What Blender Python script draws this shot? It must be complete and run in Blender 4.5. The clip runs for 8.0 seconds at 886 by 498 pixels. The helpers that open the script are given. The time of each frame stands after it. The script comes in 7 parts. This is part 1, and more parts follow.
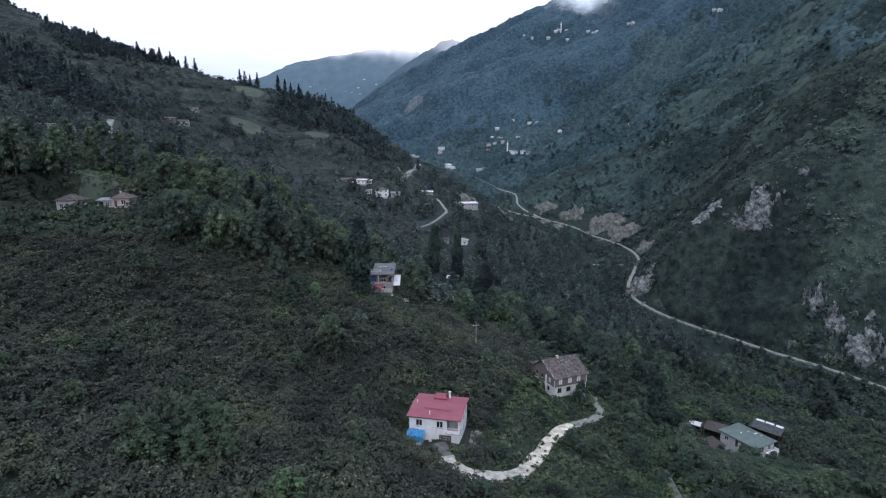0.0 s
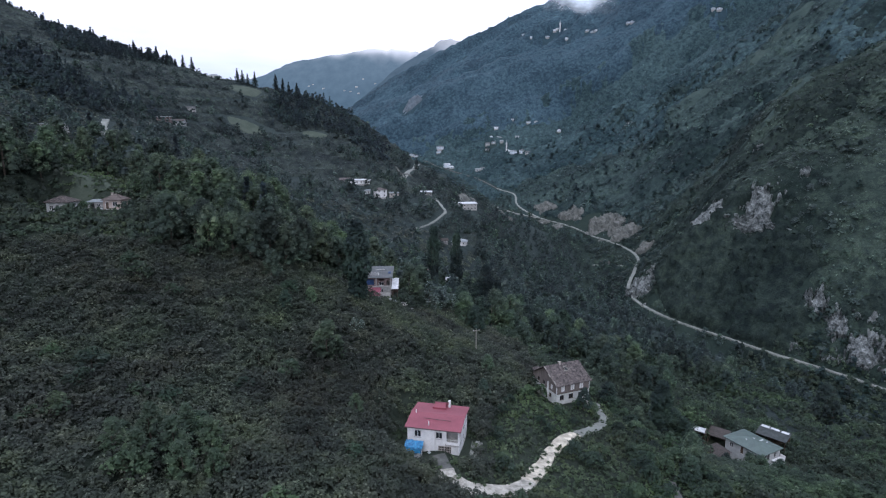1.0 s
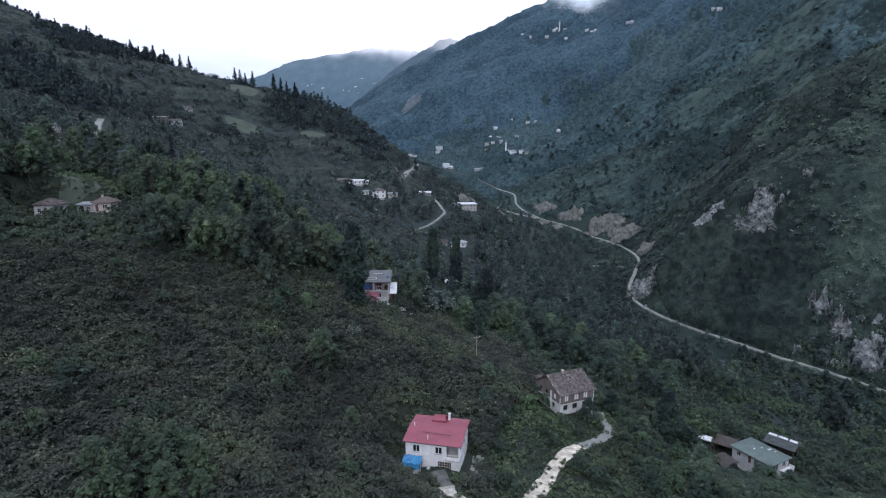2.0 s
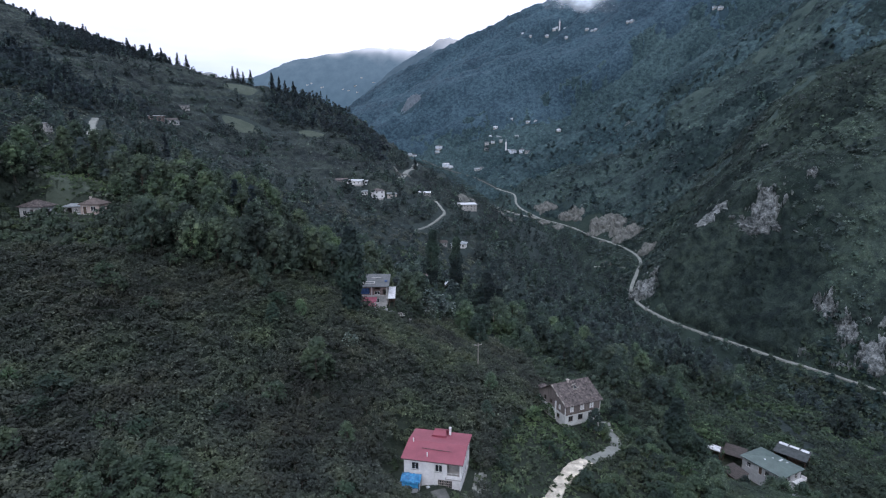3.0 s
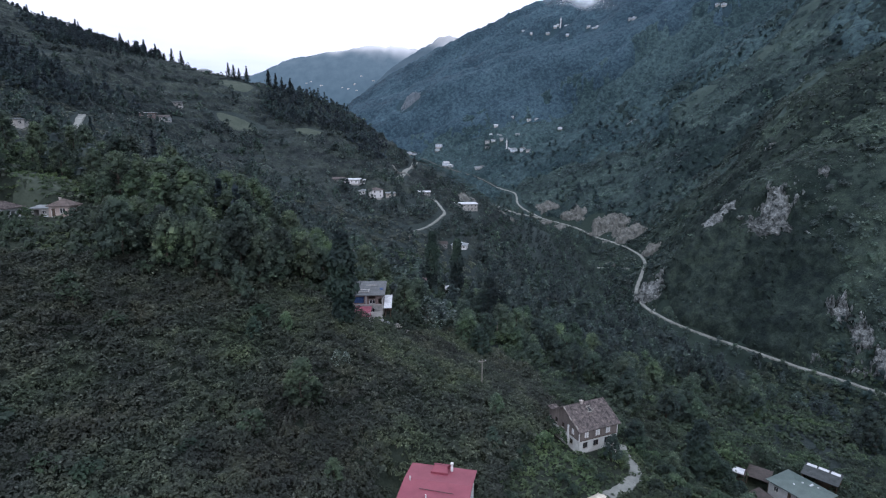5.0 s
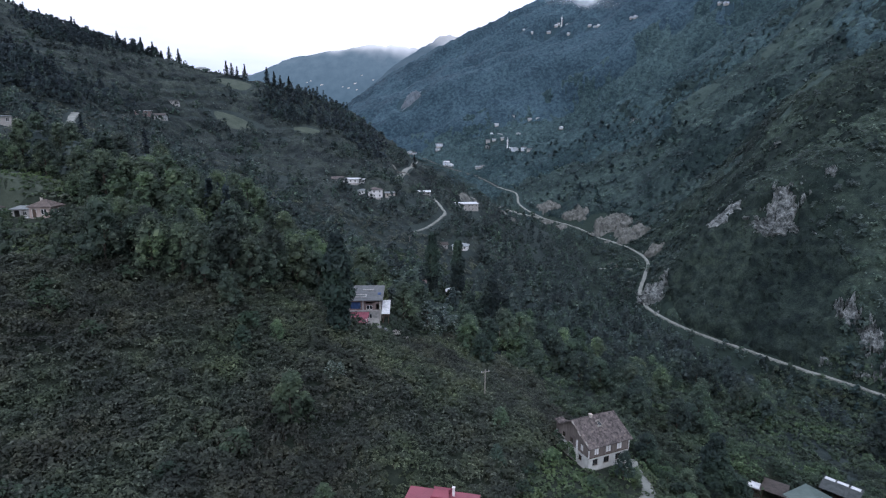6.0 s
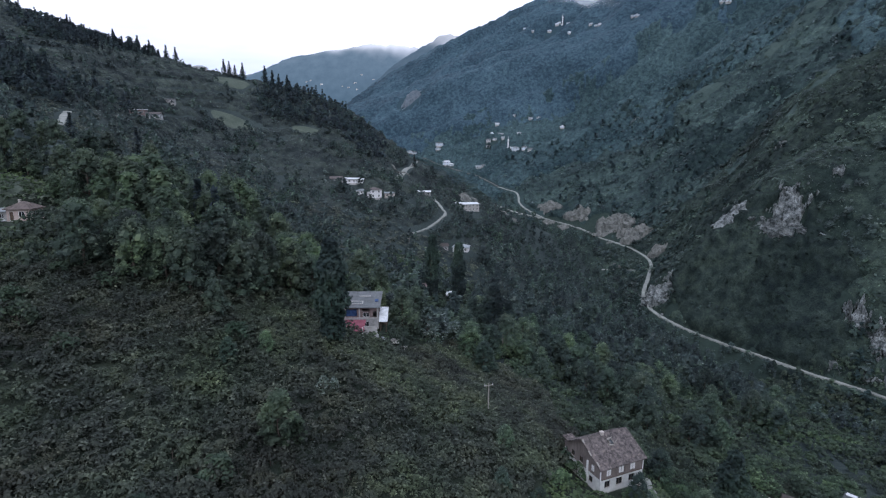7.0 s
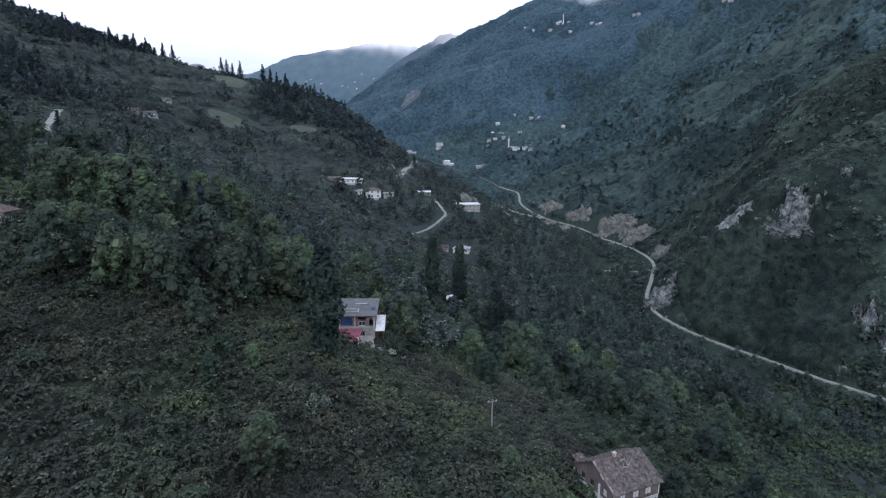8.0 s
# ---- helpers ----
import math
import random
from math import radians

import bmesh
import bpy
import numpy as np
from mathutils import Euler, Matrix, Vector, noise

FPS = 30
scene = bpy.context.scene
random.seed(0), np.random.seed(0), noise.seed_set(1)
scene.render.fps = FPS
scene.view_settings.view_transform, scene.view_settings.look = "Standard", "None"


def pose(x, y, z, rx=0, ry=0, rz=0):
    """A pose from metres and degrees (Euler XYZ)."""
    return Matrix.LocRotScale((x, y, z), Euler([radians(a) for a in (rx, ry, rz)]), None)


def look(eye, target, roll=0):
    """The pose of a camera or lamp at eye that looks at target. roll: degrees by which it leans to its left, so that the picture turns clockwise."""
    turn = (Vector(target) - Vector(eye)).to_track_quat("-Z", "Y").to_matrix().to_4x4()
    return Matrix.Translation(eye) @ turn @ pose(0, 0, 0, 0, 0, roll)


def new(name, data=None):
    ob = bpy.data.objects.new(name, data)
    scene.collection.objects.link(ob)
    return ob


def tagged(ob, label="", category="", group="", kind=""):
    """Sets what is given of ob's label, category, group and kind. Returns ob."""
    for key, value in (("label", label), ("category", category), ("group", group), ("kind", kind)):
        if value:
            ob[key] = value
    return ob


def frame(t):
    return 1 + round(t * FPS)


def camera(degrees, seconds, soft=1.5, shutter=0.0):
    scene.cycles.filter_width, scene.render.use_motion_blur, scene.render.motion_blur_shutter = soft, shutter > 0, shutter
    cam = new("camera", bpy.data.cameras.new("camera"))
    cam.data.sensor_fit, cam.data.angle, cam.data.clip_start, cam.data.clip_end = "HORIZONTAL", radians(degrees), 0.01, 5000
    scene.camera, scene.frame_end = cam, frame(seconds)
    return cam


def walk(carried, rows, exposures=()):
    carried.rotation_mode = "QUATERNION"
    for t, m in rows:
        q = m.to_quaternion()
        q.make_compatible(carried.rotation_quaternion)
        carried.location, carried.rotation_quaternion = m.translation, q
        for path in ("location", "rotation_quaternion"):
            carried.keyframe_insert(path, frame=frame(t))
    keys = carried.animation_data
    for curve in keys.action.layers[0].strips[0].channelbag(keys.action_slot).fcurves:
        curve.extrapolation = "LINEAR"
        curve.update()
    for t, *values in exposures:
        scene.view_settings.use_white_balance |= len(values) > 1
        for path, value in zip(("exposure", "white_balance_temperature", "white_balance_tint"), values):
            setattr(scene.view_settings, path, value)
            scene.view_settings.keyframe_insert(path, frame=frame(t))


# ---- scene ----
cam = camera(80, 8.0, soft=1.2)
PATH = [
    (0, (0.00, 0.00, 50.93), (0.00, 98.33, 32.75), 0.00),
    (0.5, (-0.03, 1.55, 51.06), (0.08, 99.88, 32.86), 0.00),
    (1, (-0.12, 3.23, 51.25), (0.12, 101.54, 32.98), 0.02),
    (1.5, (-0.16, 5.12, 51.47), (0.19, 103.43, 33.16), 0.04),
    (3, (-0.32, 11.97, 51.82), (0.16, 110.26, 33.39), 0.06),
    (3.5, (-0.36, 14.53, 51.81), (0.17, 112.81, 33.32), 0.10),
    (4, (-0.41, 17.26, 51.73), (0.13, 115.52, 33.17), 0.10),
    (4.5, (-0.42, 20.08, 51.62), (0.12, 118.33, 33.00), 0.09),
    (6, (-0.49, 29.02, 51.16), (-0.02, 127.24, 32.39), 0.13),
    (6.5, (-0.54, 32.21, 51.11), (-0.07, 130.43, 32.32), 0.13),
    (7, (-0.57, 35.45, 51.01), (-0.13, 133.66, 32.17), 0.12),
    (7.5, (-0.60, 38.70, 50.95), (-0.16, 136.90, 32.08), 0.15),
    (8, (-0.58, 41.99, 50.93), (-0.16, 140.18, 32.01), 0.14),
]
walk(cam, [(t, look(eye, target, roll)) for t, eye, target, roll in PATH])

# ---- world and light: a bright overcast sky ----
world = bpy.data.worlds.new("overcast_sky")
scene.world = world
world.use_nodes = True
wn = world.node_tree
wn.nodes.clear()


def wnode(kind, **values):
    n = wn.nodes.new(kind)
    for key, value in values.items():
        if key in n.inputs:
            n.inputs[key].default_value = value
    return n


SUN_ELEVATION, SUN_TURN = radians(42), radians(185)
sky = wnode("ShaderNodeTexSky")
sky.sky_type, sky.sun_disc, sky.sun_elevation, sky.sun_rotation = "NISHITA", False, SUN_ELEVATION, SUN_TURN
coord = wnode("ShaderNodeTexCoord")
cloud = wnode("ShaderNodeTexNoise", Scale=3.2, Detail=7.0, Roughness=0.55)
stretch = wnode("ShaderNodeMapping")
stretch.inputs["Scale"].default_value = (1.0, 1.0, 4.5)
split = wnode("ShaderNodeSeparateXYZ")
wn.links.new(coord.outputs["Generated"], stretch.inputs["Vector"])
wn.links.new(stretch.outputs["Vector"], cloud.inputs["Vector"])
wn.links.new(coord.outputs["Generated"], split.inputs["Vector"])
# lower cloud is greyer and bluer, the deck above is nearly white
lift = wnode("ShaderNodeMath")
lift.operation = "MULTIPLY_ADD"
wn.links.new(cloud.outputs["Fac"], lift.inputs[0])
lift.inputs[1].default_value = 0.16
wn.links.new(split.outputs["Z"], lift.inputs[2])
ramp = wnode("ShaderNodeValToRGB")
ramp.color_ramp.elements[0].position, ramp.color_ramp.elements[0].color = 0.17, (0.47, 0.56, 0.78, 1)
ramp.color_ramp.elements[1].position, ramp.color_ramp.elements[1].color = 0.36, (0.91, 1.0, 1.27, 1)
mid = ramp.color_ramp.elements.new(0.26)
mid.color = (0.75, 0.79, 0.98, 1)
wn.links.new(lift.outputs[0], ramp.inputs["Fac"])
deck = wnode("ShaderNodeBackground", Strength=1.58)
wn.links.new(ramp.outputs["Color"], deck.inputs["Color"])
blue = wnode("ShaderNodeBackground", Strength=0.06)
wn.links.new(sky.outputs["Color"], blue.inputs["Color"])
both = wnode("ShaderNodeMixShader", Fac=0.86)
wn.links.new(blue.outputs[0], both.inputs[1])
wn.links.new(deck.outputs[0], both.inputs[2])
wout = wnode("ShaderNodeOutputWorld")
wn.links.new(both.outputs[0], wout.inputs["Surface"])

sun = new("sun", bpy.data.lights.new("sun", "SUN"))
sun.data.energy, sun.data.angle, sun.data.color = 0.6, radians(24), (1.0, 0.97, 0.93)
sun.matrix_world = look((0, 0, 400), (400 * math.sin(SUN_TURN) * -1 / math.tan(SUN_ELEVATION), -400 * math.cos(SUN_TURN) / math.tan(SUN_ELEVATION), 0))


# ---- materials ----
def material(name, rough=0.8, spec=0.3, metal=0.0):
    m = bpy.data.materials.new(name)
    m.use_nodes = True
    nt = m.node_tree
    bsdf = nt.nodes["Principled BSDF"]
    bsdf.inputs["Roughness"].default_value = rough
    bsdf.inputs["Specular IOR Level"].default_value = spec
    bsdf.inputs["Metallic"].default_value = metal
    return m, nt, bsdf


def noise_node(nt, scale, detail=4.0, rough=0.6, stretch=None):
    tc = nt.nodes.new("ShaderNodeTexCoord")
    n = nt.nodes.new("ShaderNodeTexNoise")
    n.inputs["Scale"].default_value, n.inputs["Detail"].default_value, n.inputs["Roughness"].default_value = scale, detail, rough
    out = tc.outputs["Object"]
    if stretch:
        mp = nt.nodes.new("ShaderNodeMapping")
        mp.inputs["Scale"].default_value = stretch
        nt.links.new(out, mp.inputs["Vector"])
        out = mp.outputs["Vector"]
    nt.links.new(out, n.inputs["Vector"])
    return n.outputs["Fac"]


def place_noise(nt, scale, detail=3.0, rough=0.6):
    """Noise fixed to the place itself, so that neighbours differ from stand to stand."""
    g = nt.nodes.new("ShaderNodeNewGeometry")
    n = nt.nodes.new("ShaderNodeTexNoise")
    n.inputs["Scale"].default_value, n.inputs["Detail"].default_value, n.inputs["Roughness"].default_value = scale, detail, rough
    nt.links.new(g.outputs["Position"], n.inputs["Vector"])
    return n.outputs["Fac"]


def ramp_node(nt, fac, stops):
    r = nt.nodes.new("ShaderNodeValToRGB")
    el = r.color_ramp.elements
    el[0].position, el[0].color = stops[0][0], (*stops[0][1], 1)
    el[1].position, el[1].color = stops[-1][0], (*stops[-1][1], 1)
    for p, c in stops[1:-1]:
        e = el.new(p)
        e.color = (*c, 1)
    nt.links.new(fac, r.inputs["Fac"])
    return r.outputs["Color"]


def mix_node(nt, fac, a, b, mode="MIX"):
    n = nt.nodes.new("ShaderNodeMix")
    n.data_type, n.blend_type = "RGBA", mode
    for value, slot in ((fac, n.inputs["Factor"]), (a, n.inputs["A"]), (b, n.inputs["B"])):
        if hasattr(value, "is_output"):
            nt.links.new(value, slot)
        elif isinstance(value, tuple):
            slot.default_value = (*value, 1)
        else:
            slot.default_value = value
    return n.outputs["Result"]


def bump(nt, bsdf, height, strength=0.4, distance=0.05):
    b = nt.nodes.new("ShaderNodeBump")
    b.inputs["Strength"].default_value, b.inputs["Distance"].default_value = strength, distance
    nt.links.new(height, b.inputs["Height"])
    nt.links.new(b.outputs["Normal"], bsdf.inputs["Normal"])


def foliage(name, dark, light, tip, stand=0.05, rough=0.6, spec=0.25, tips=0.9, near=1.0, each=False, soft=0.5, cool=1.17):
    """Leaves: each leaf, each plant and each stand differ a little."""
    m, nt, bsdf = material(name, rough, spec)
    g = nt.nodes.new("ShaderNodeNewGeometry")
    dark, light, tip = [tuple(c * k for c, k in zip(row, (0.90, 1.01, cool))) for row in (dark, light, tip)]
    leaf = ramp_node(nt, g.outputs["Random Per Island"], ((0.0, dark), (tips, light), (1.0, tip)))
    # small leaves turn every way within a spray: the spray as a whole faces more to the sky
    keep = nt.nodes.new("ShaderNodeVectorMath")
    keep.operation = "MULTIPLY_ADD"
    keep.inputs[1].default_value, keep.inputs[2].default_value = (1 - soft,) * 3, (0, 0, soft)
    nt.links.new(g.outputs["Normal"], keep.inputs[0])
    level = nt.nodes.new("ShaderNodeVectorMath")
    level.operation = "NORMALIZE"
    nt.links.new(keep.outputs[0], level.inputs[0])
    nt.links.new(level.outputs[0], bsdf.inputs["Normal"])
    patch = ramp_node(nt, place_noise(nt, stand, 4.0, 0.65), ((0.35, (0.78, 0.70, 0.70)), (0.5, (0.97, 0.95, 0.93)), (0.66, (1.22, 1.30, 1.00))))
    plant = ramp_node(nt, place_noise(nt, 0.13, 3.0, 0.7), ((0.36, (0.66, 0.68, 0.72)), (0.5, (0.98, 0.98, 0.97)), (0.64, (1.42, 1.37, 1.18))))
    col = mix_node(nt, near, mix_node(nt, 1.0, leaf, patch, "MULTIPLY"), plant, "MULTIPLY")
    if each:
        # every tree has its own shade of green
        info = nt.nodes.new("ShaderNodeObjectInfo")
        col = mix_node(nt, 1.0, col, ramp_node(nt, info.outputs["Random"], ((0.0, (0.54, 0.58, 0.63)), (0.35, (0.80, 0.83, 0.86)), (0.75, (1.10, 1.10, 1.02)), (1.0, (1.36, 1.34, 1.12)))), "MULTIPLY")
    nt.links.new(col, bsdf.inputs["Base Color"])
    # some light passes through the leaves
    glow = nt.nodes.new("ShaderNodeBsdfTranslucent")
    nt.links.new(col, glow.inputs["Color"])
    both_sides = nt.nodes.new("ShaderNodeMixShader")
    both_sides.inputs[0].default_value = 0.38
    nt.links.new(bsdf.outputs[0], both_sides.inputs[1])
    nt.links.new(glow.outputs[0], both_sides.inputs[2])
    nt.links.new(both_sides.outputs[0], nt.nodes["Material Output"].inputs["Surface"])
    return m


M_HAZEL = foliage("hazel_leaves", (0.049, 0.056, 0.045), (0.086, 0.095, 0.073), (0.172, 0.182, 0.144), tips=0.84, soft=0.32, cool=1.08)
M_SHRUB = foliage("shrub_leaves", (0.040, 0.056, 0.043), (0.066, 0.090, 0.063), (0.128, 0.155, 0.113), tips=0.86, soft=0.42, cool=1.08)
# cool=1.24 and lifted darks put the hillside's bluish haze into these leaves
M_BROAD = foliage("broad_leaves", (0.047, 0.066, 0.057), (0.082, 0.109, 0.089), (0.17, 0.205, 0.165), soft=0.45, cool=1.24)
M_DARKBROAD = foliage("dark_broad_leaves", (0.031, 0.046, 0.041), (0.057, 0.078, 0.066), (0.115, 0.142, 0.116), soft=0.45, cool=1.24)
M_LANESHRUB = foliage("lane_shrub_leaves", (0.044, 0.066, 0.048), (0.070, 0.100, 0.068), (0.12, 0.15, 0.11), tips=0.84, each=True, soft=0.35, cool=1.08)
M_TREE = foliage("tree_leaves", (0.052, 0.073, 0.058), (0.092, 0.124, 0.092), (0.18, 0.215, 0.155), each=True, soft=0.40, cool=1.16)
M_BELT = foliage("hillside_tree_leaves", (0.058, 0.079, 0.059), (0.104, 0.134, 0.094), (0.195, 0.228, 0.158), each=True, soft=0.42, cool=1.12)
M_BRIGHT = foliage("young_leaves", (0.064, 0.091, 0.060), (0.104, 0.141, 0.088), (0.18, 0.215, 0.145), soft=0.42, cool=1.08)
# needles are cooler and lifted too, as if seen through haze
M_FIR = foliage("fir_needles", (0.029, 0.044, 0.046), (0.049, 0.068, 0.068), (0.075, 0.098, 0.092), tips=0.9, soft=0.6, cool=1.24)
M_POPLAR = foliage("dark_column_leaves", (0.030, 0.046, 0.042), (0.052, 0.072, 0.062), (0.075, 0.096, 0.082), tips=0.93, soft=0.45)
M_GRASS = foliage("long_grass_blades", (0.062, 0.085, 0.052), (0.100, 0.128, 0.074), (0.16, 0.185, 0.118), soft=0.4, cool=1.08)
M_SILVER = foliage("silver_leaves", (0.09, 0.125, 0.105), (0.18, 0.22, 0.19), (0.44, 0.48, 0.44), tips=0.72, cool=1.08)
# mountain leaves are bluer than near ones: distance haze is in their colour
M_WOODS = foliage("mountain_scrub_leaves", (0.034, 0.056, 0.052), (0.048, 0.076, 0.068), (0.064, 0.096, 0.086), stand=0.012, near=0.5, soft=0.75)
M_MIDWOODS = foliage("hazy_mountain_leaves", (0.034, 0.058, 0.060), (0.056, 0.090, 0.090), (0.085, 0.125, 0.122), stand=0.01, spec=0.2, near=0.5, soft=0.75)


def simple(name, a, b, scale=2.0, rough=0.85, spec=0.25, metal=0.0, relief=0.3, depth=0.03, fine=18.0, stretch=None):
    """A worn surface: broad stains and fine grain between the colours a and b."""
    m, nt, bsdf = material(name, rough, spec, metal)
    broad = noise_node(nt, scale, 5.0, 0.65, stretch=stretch)
    grain = noise_node(nt, fine, 3.0, 0.7)
    c1 = ramp_node(nt, broad, ((0.3, a), (0.7, b)))
    c2 = mix_node(nt, 1.0, c1, ramp_node(nt, grain, ((0.3, (0.82, 0.82, 0.82)), (0.7, (1.12, 1.12, 1.12)))), "MULTIPLY")
    nt.links.new(c2, bsdf.inputs["Base Color"])
    bump(nt, bsdf, grain, relief, depth)
    return m


M_BARK = simple("bark", (0.05, 0.042, 0.035), (0.12, 0.10, 0.085), 4.0)
M_WHITE = simple("white_plaster", (0.62, 0.61, 0.62), (0.84, 0.83, 0.83), 0.9)
# white walls shifted to blue, so far houses carry their haze in the plaster
M_HAZEWHITE = simple("haze_tinted_plaster", (0.56, 0.62, 0.69), (0.76, 0.82, 0.89), 0.9)
M_OLDWHITE = simple("weathered_whitewash", (0.40, 0.41, 0.40), (0.62, 0.625, 0.61), 0.8)
M_DULLWHITE = simple("dull_white_plaster", (0.36, 0.37, 0.38), (0.54, 0.55, 0.56), 0.9)
M_CREAM = simple("cream_plaster", (0.40, 0.36, 0.33), (0.58, 0.52, 0.48), 0.9)
M_PINKWALL = simple("pink_plaster", (0.36, 0.29, 0.265), (0.50, 0.41, 0.375), 0.9)
M_GREYWALL = simple("grey_plaster", (0.22, 0.22, 0.22), (0.40, 0.39, 0.38), 1.2)
M_TIMBERWALL = simple("weathered_boards", (0.10, 0.085, 0.080), (0.21, 0.18, 0.17), 1.6, stretch=(1, 1, 0.15))
M_RED = simple("red_roof_sheet", (0.205, 0.045, 0.066), (0.275, 0.066, 0.092), 0.5, rough=0.5, spec=0.4, relief=0.1)
M_GREEN = simple("green_roof_sheet", (0.070, 0.100, 0.094), (0.11, 0.15, 0.138), 0.6, rough=0.5, spec=0.4, relief=0.1)


def tile_material(name, dark, light):
    """Old clay tiles: each has its own shade, with lichen and weather stains across them."""
    m, nt, bsdf = material(name, 0.9, 0.2)
    g = nt.nodes.new("ShaderNodeNewGeometry")
    each = ramp_node(nt, g.outputs["Random Per Island"], ((0.0, (0.66, 0.66, 0.67)), (0.6, (0.96, 0.96, 0.96)), (0.92, (1.12, 1.11, 1.1)), (1.0, (1.6, 1.55, 1.5))))
    stain = ramp_node(nt, noise_node(nt, 1.6, 6.0, 0.75), ((0.38, dark), (0.62, light)))
    nt.links.new(mix_node(nt, 1.0, stain, each, "MULTIPLY"), bsdf.inputs["Base Color"])
    bump(nt, bsdf, noise_node(nt, 14.0, 3.0, 0.7), 0.4, 0.03)
    return m


M_TILE = tile_material("old_clay_tiles", (0.052, 0.047, 0.049), (0.185, 0.158, 0.150))
M_TILEPALE = simple("pale_clay_tiles", (0.11, 0.092, 0.086), (0.20, 0.165, 0.152), 1.4, rough=0.9)
M_BROWNROOF = simple("rusty_brown_sheet", (0.046, 0.041, 0.039), (0.088, 0.074, 0.068), 1.2, rough=0.7)
M_DARKROOF = simple("dark_felt_roof", (0.035, 0.042, 0.044), (0.075, 0.085, 0.085), 1.0, rough=0.7)
M_ZINC = simple("weathered_zinc_sheet", (0.13, 0.15, 0.16), (0.30, 0.33, 0.34), 0.8, rough=0.5, spec=0.5)
M_BRICK = simple("raw_brick", (0.14, 0.108, 0.106), (0.23, 0.172, 0.165), 2.0)
M_DARKTARP = simple("dark_blue_sheet", (0.02, 0.045, 0.12), (0.05, 0.10, 0.22), 1.6, rough=0.5)
M_GREYTIN = simple("dull_tin_sheet", (0.065, 0.072, 0.076), (0.13, 0.14, 0.145), 0.9, rough=0.6, spec=0.4)
M_CONCRETE = simple("concrete", (0.30, 0.29, 0.28), (0.48, 0.47, 0.45), 0.8)
M_ROADPALE = simple("pale_concrete_road", (0.24, 0.22, 0.18), (0.76, 0.69, 0.57), 0.7)
M_LANEGREY = simple("worn_lane", (0.19, 0.183, 0.16), (0.60, 0.565, 0.50), 0.8, fine=4.0)
M_PATH = simple("trodden_path", (0.075, 0.080, 0.075), (0.15, 0.15, 0.142), 0.9, fine=4.0)
M_GRAVEL = simple("gravel_track", (0.15, 0.162, 0.15), (0.29, 0.300, 0.275), 0.25, fine=3.0)


def rock_material():
    """Grey limestone with dark cracks, ledges of growth and pale fresh faces."""
    m, nt, bsdf = material("limestone", 0.92, 0.2)
    face = place_noise(nt, 0.20, 6.0, 0.75)
    fine = place_noise(nt, 1.3, 5.0, 0.75)
    c = ramp_node(nt, face, ((0.35, (0.028, 0.036, 0.037)), (0.43, (0.095, 0.108, 0.110)), (0.51, (0.21, 0.228, 0.228)), (0.65, (0.40, 0.425, 0.42))))
    d = ramp_node(nt, fine, ((0.36, (0.45, 0.47, 0.48)), (0.5, (0.95, 0.95, 0.95)), (0.66, (1.35, 1.34, 1.32))))
    nt.links.new(mix_node(nt, 1.0, c, d, "MULTIPLY"), bsdf.inputs["Base Color"])
    bump(nt, bsdf, fine, 1.0, 1.2)
    return m


M_ROCK = rock_material()
# far copy of the limestone, made paler and bluer to paint the distance
M_HAZEROCK = simple("haze_tinted_rock", (0.11, 0.14, 0.165), (0.25, 0.29, 0.33), 0.05, rough=0.95, relief=0.9, depth=2.0, fine=0.3)
M_EARTH = simple("quarried_earth", (0.055, 0.062, 0.060), (0.235, 0.238, 0.222), 0.22, rough=0.95, relief=0.5, depth=0.5, stretch=(1, 1, 0.35), fine=0.9)
M_TARPBLUE = simple("blue_tarpaulin", (0.012, 0.10, 0.26), (0.06, 0.36, 0.66), 2.4, rough=0.35, spec=0.5)
M_TARPPINK = simple("pink_tarpaulin", (0.24, 0.072, 0.10), (0.40, 0.14, 0.18), 1.1, rough=0.5)
M_TARPWHITE = simple("white_sheet", (0.42, 0.44, 0.46), (0.72, 0.73, 0.75), 1.3, rough=0.5)
M_FRAME = simple("white_frame", (0.62, 0.62, 0.62), (0.75, 0.75, 0.75), 3.0)
M_DARKWOOD = simple("dark_wood", (0.06, 0.045, 0.035), (0.14, 0.10, 0.08), 3.0)
M_POLE = simple("weathered_pole", (0.20, 0.19, 0.17), (0.34, 0.32, 0.29), 3.0)
# opaque dark base stands in for the unlit rooms behind the panes
M_GLASS, _nt, _b = material("window_glass", 0.06, 0.6)
_b.inputs["Base Color"].default_value = (0.02, 0.025, 0.03, 1)


def canopy_material(name, dark, light, stand):
    """The closed leaf canopy of far scrub: stands, single crowns and leaf mottling differ."""
    m, nt, bsdf = material(name, 0.9, 0.12)
    broad = ramp_node(nt, place_noise(nt, stand, 5.0, 0.62), ((0.36, dark), (0.64, light)))
    crown = ramp_node(nt, place_noise(nt, 0.16, 3.0, 0.7), ((0.36, (0.56, 0.60, 0.64)), (0.64, (1.40, 1.36, 1.22))))
    leaf = ramp_node(nt, place_noise(nt, 1.1, 4.0, 0.75), ((0.34, (0.52, 0.55, 0.58)), (0.66, (1.48, 1.45, 1.38))))
    nt.links.new(mix_node(nt, 1.0, mix_node(nt, 1.0, broad, crown, "MULTIPLY"), leaf, "MULTIPLY"), bsdf.inputs["Base Color"])
    bump(nt, bsdf, place_noise(nt, 0.9, 5.0, 0.75), 0.8, 1.1)
    return m


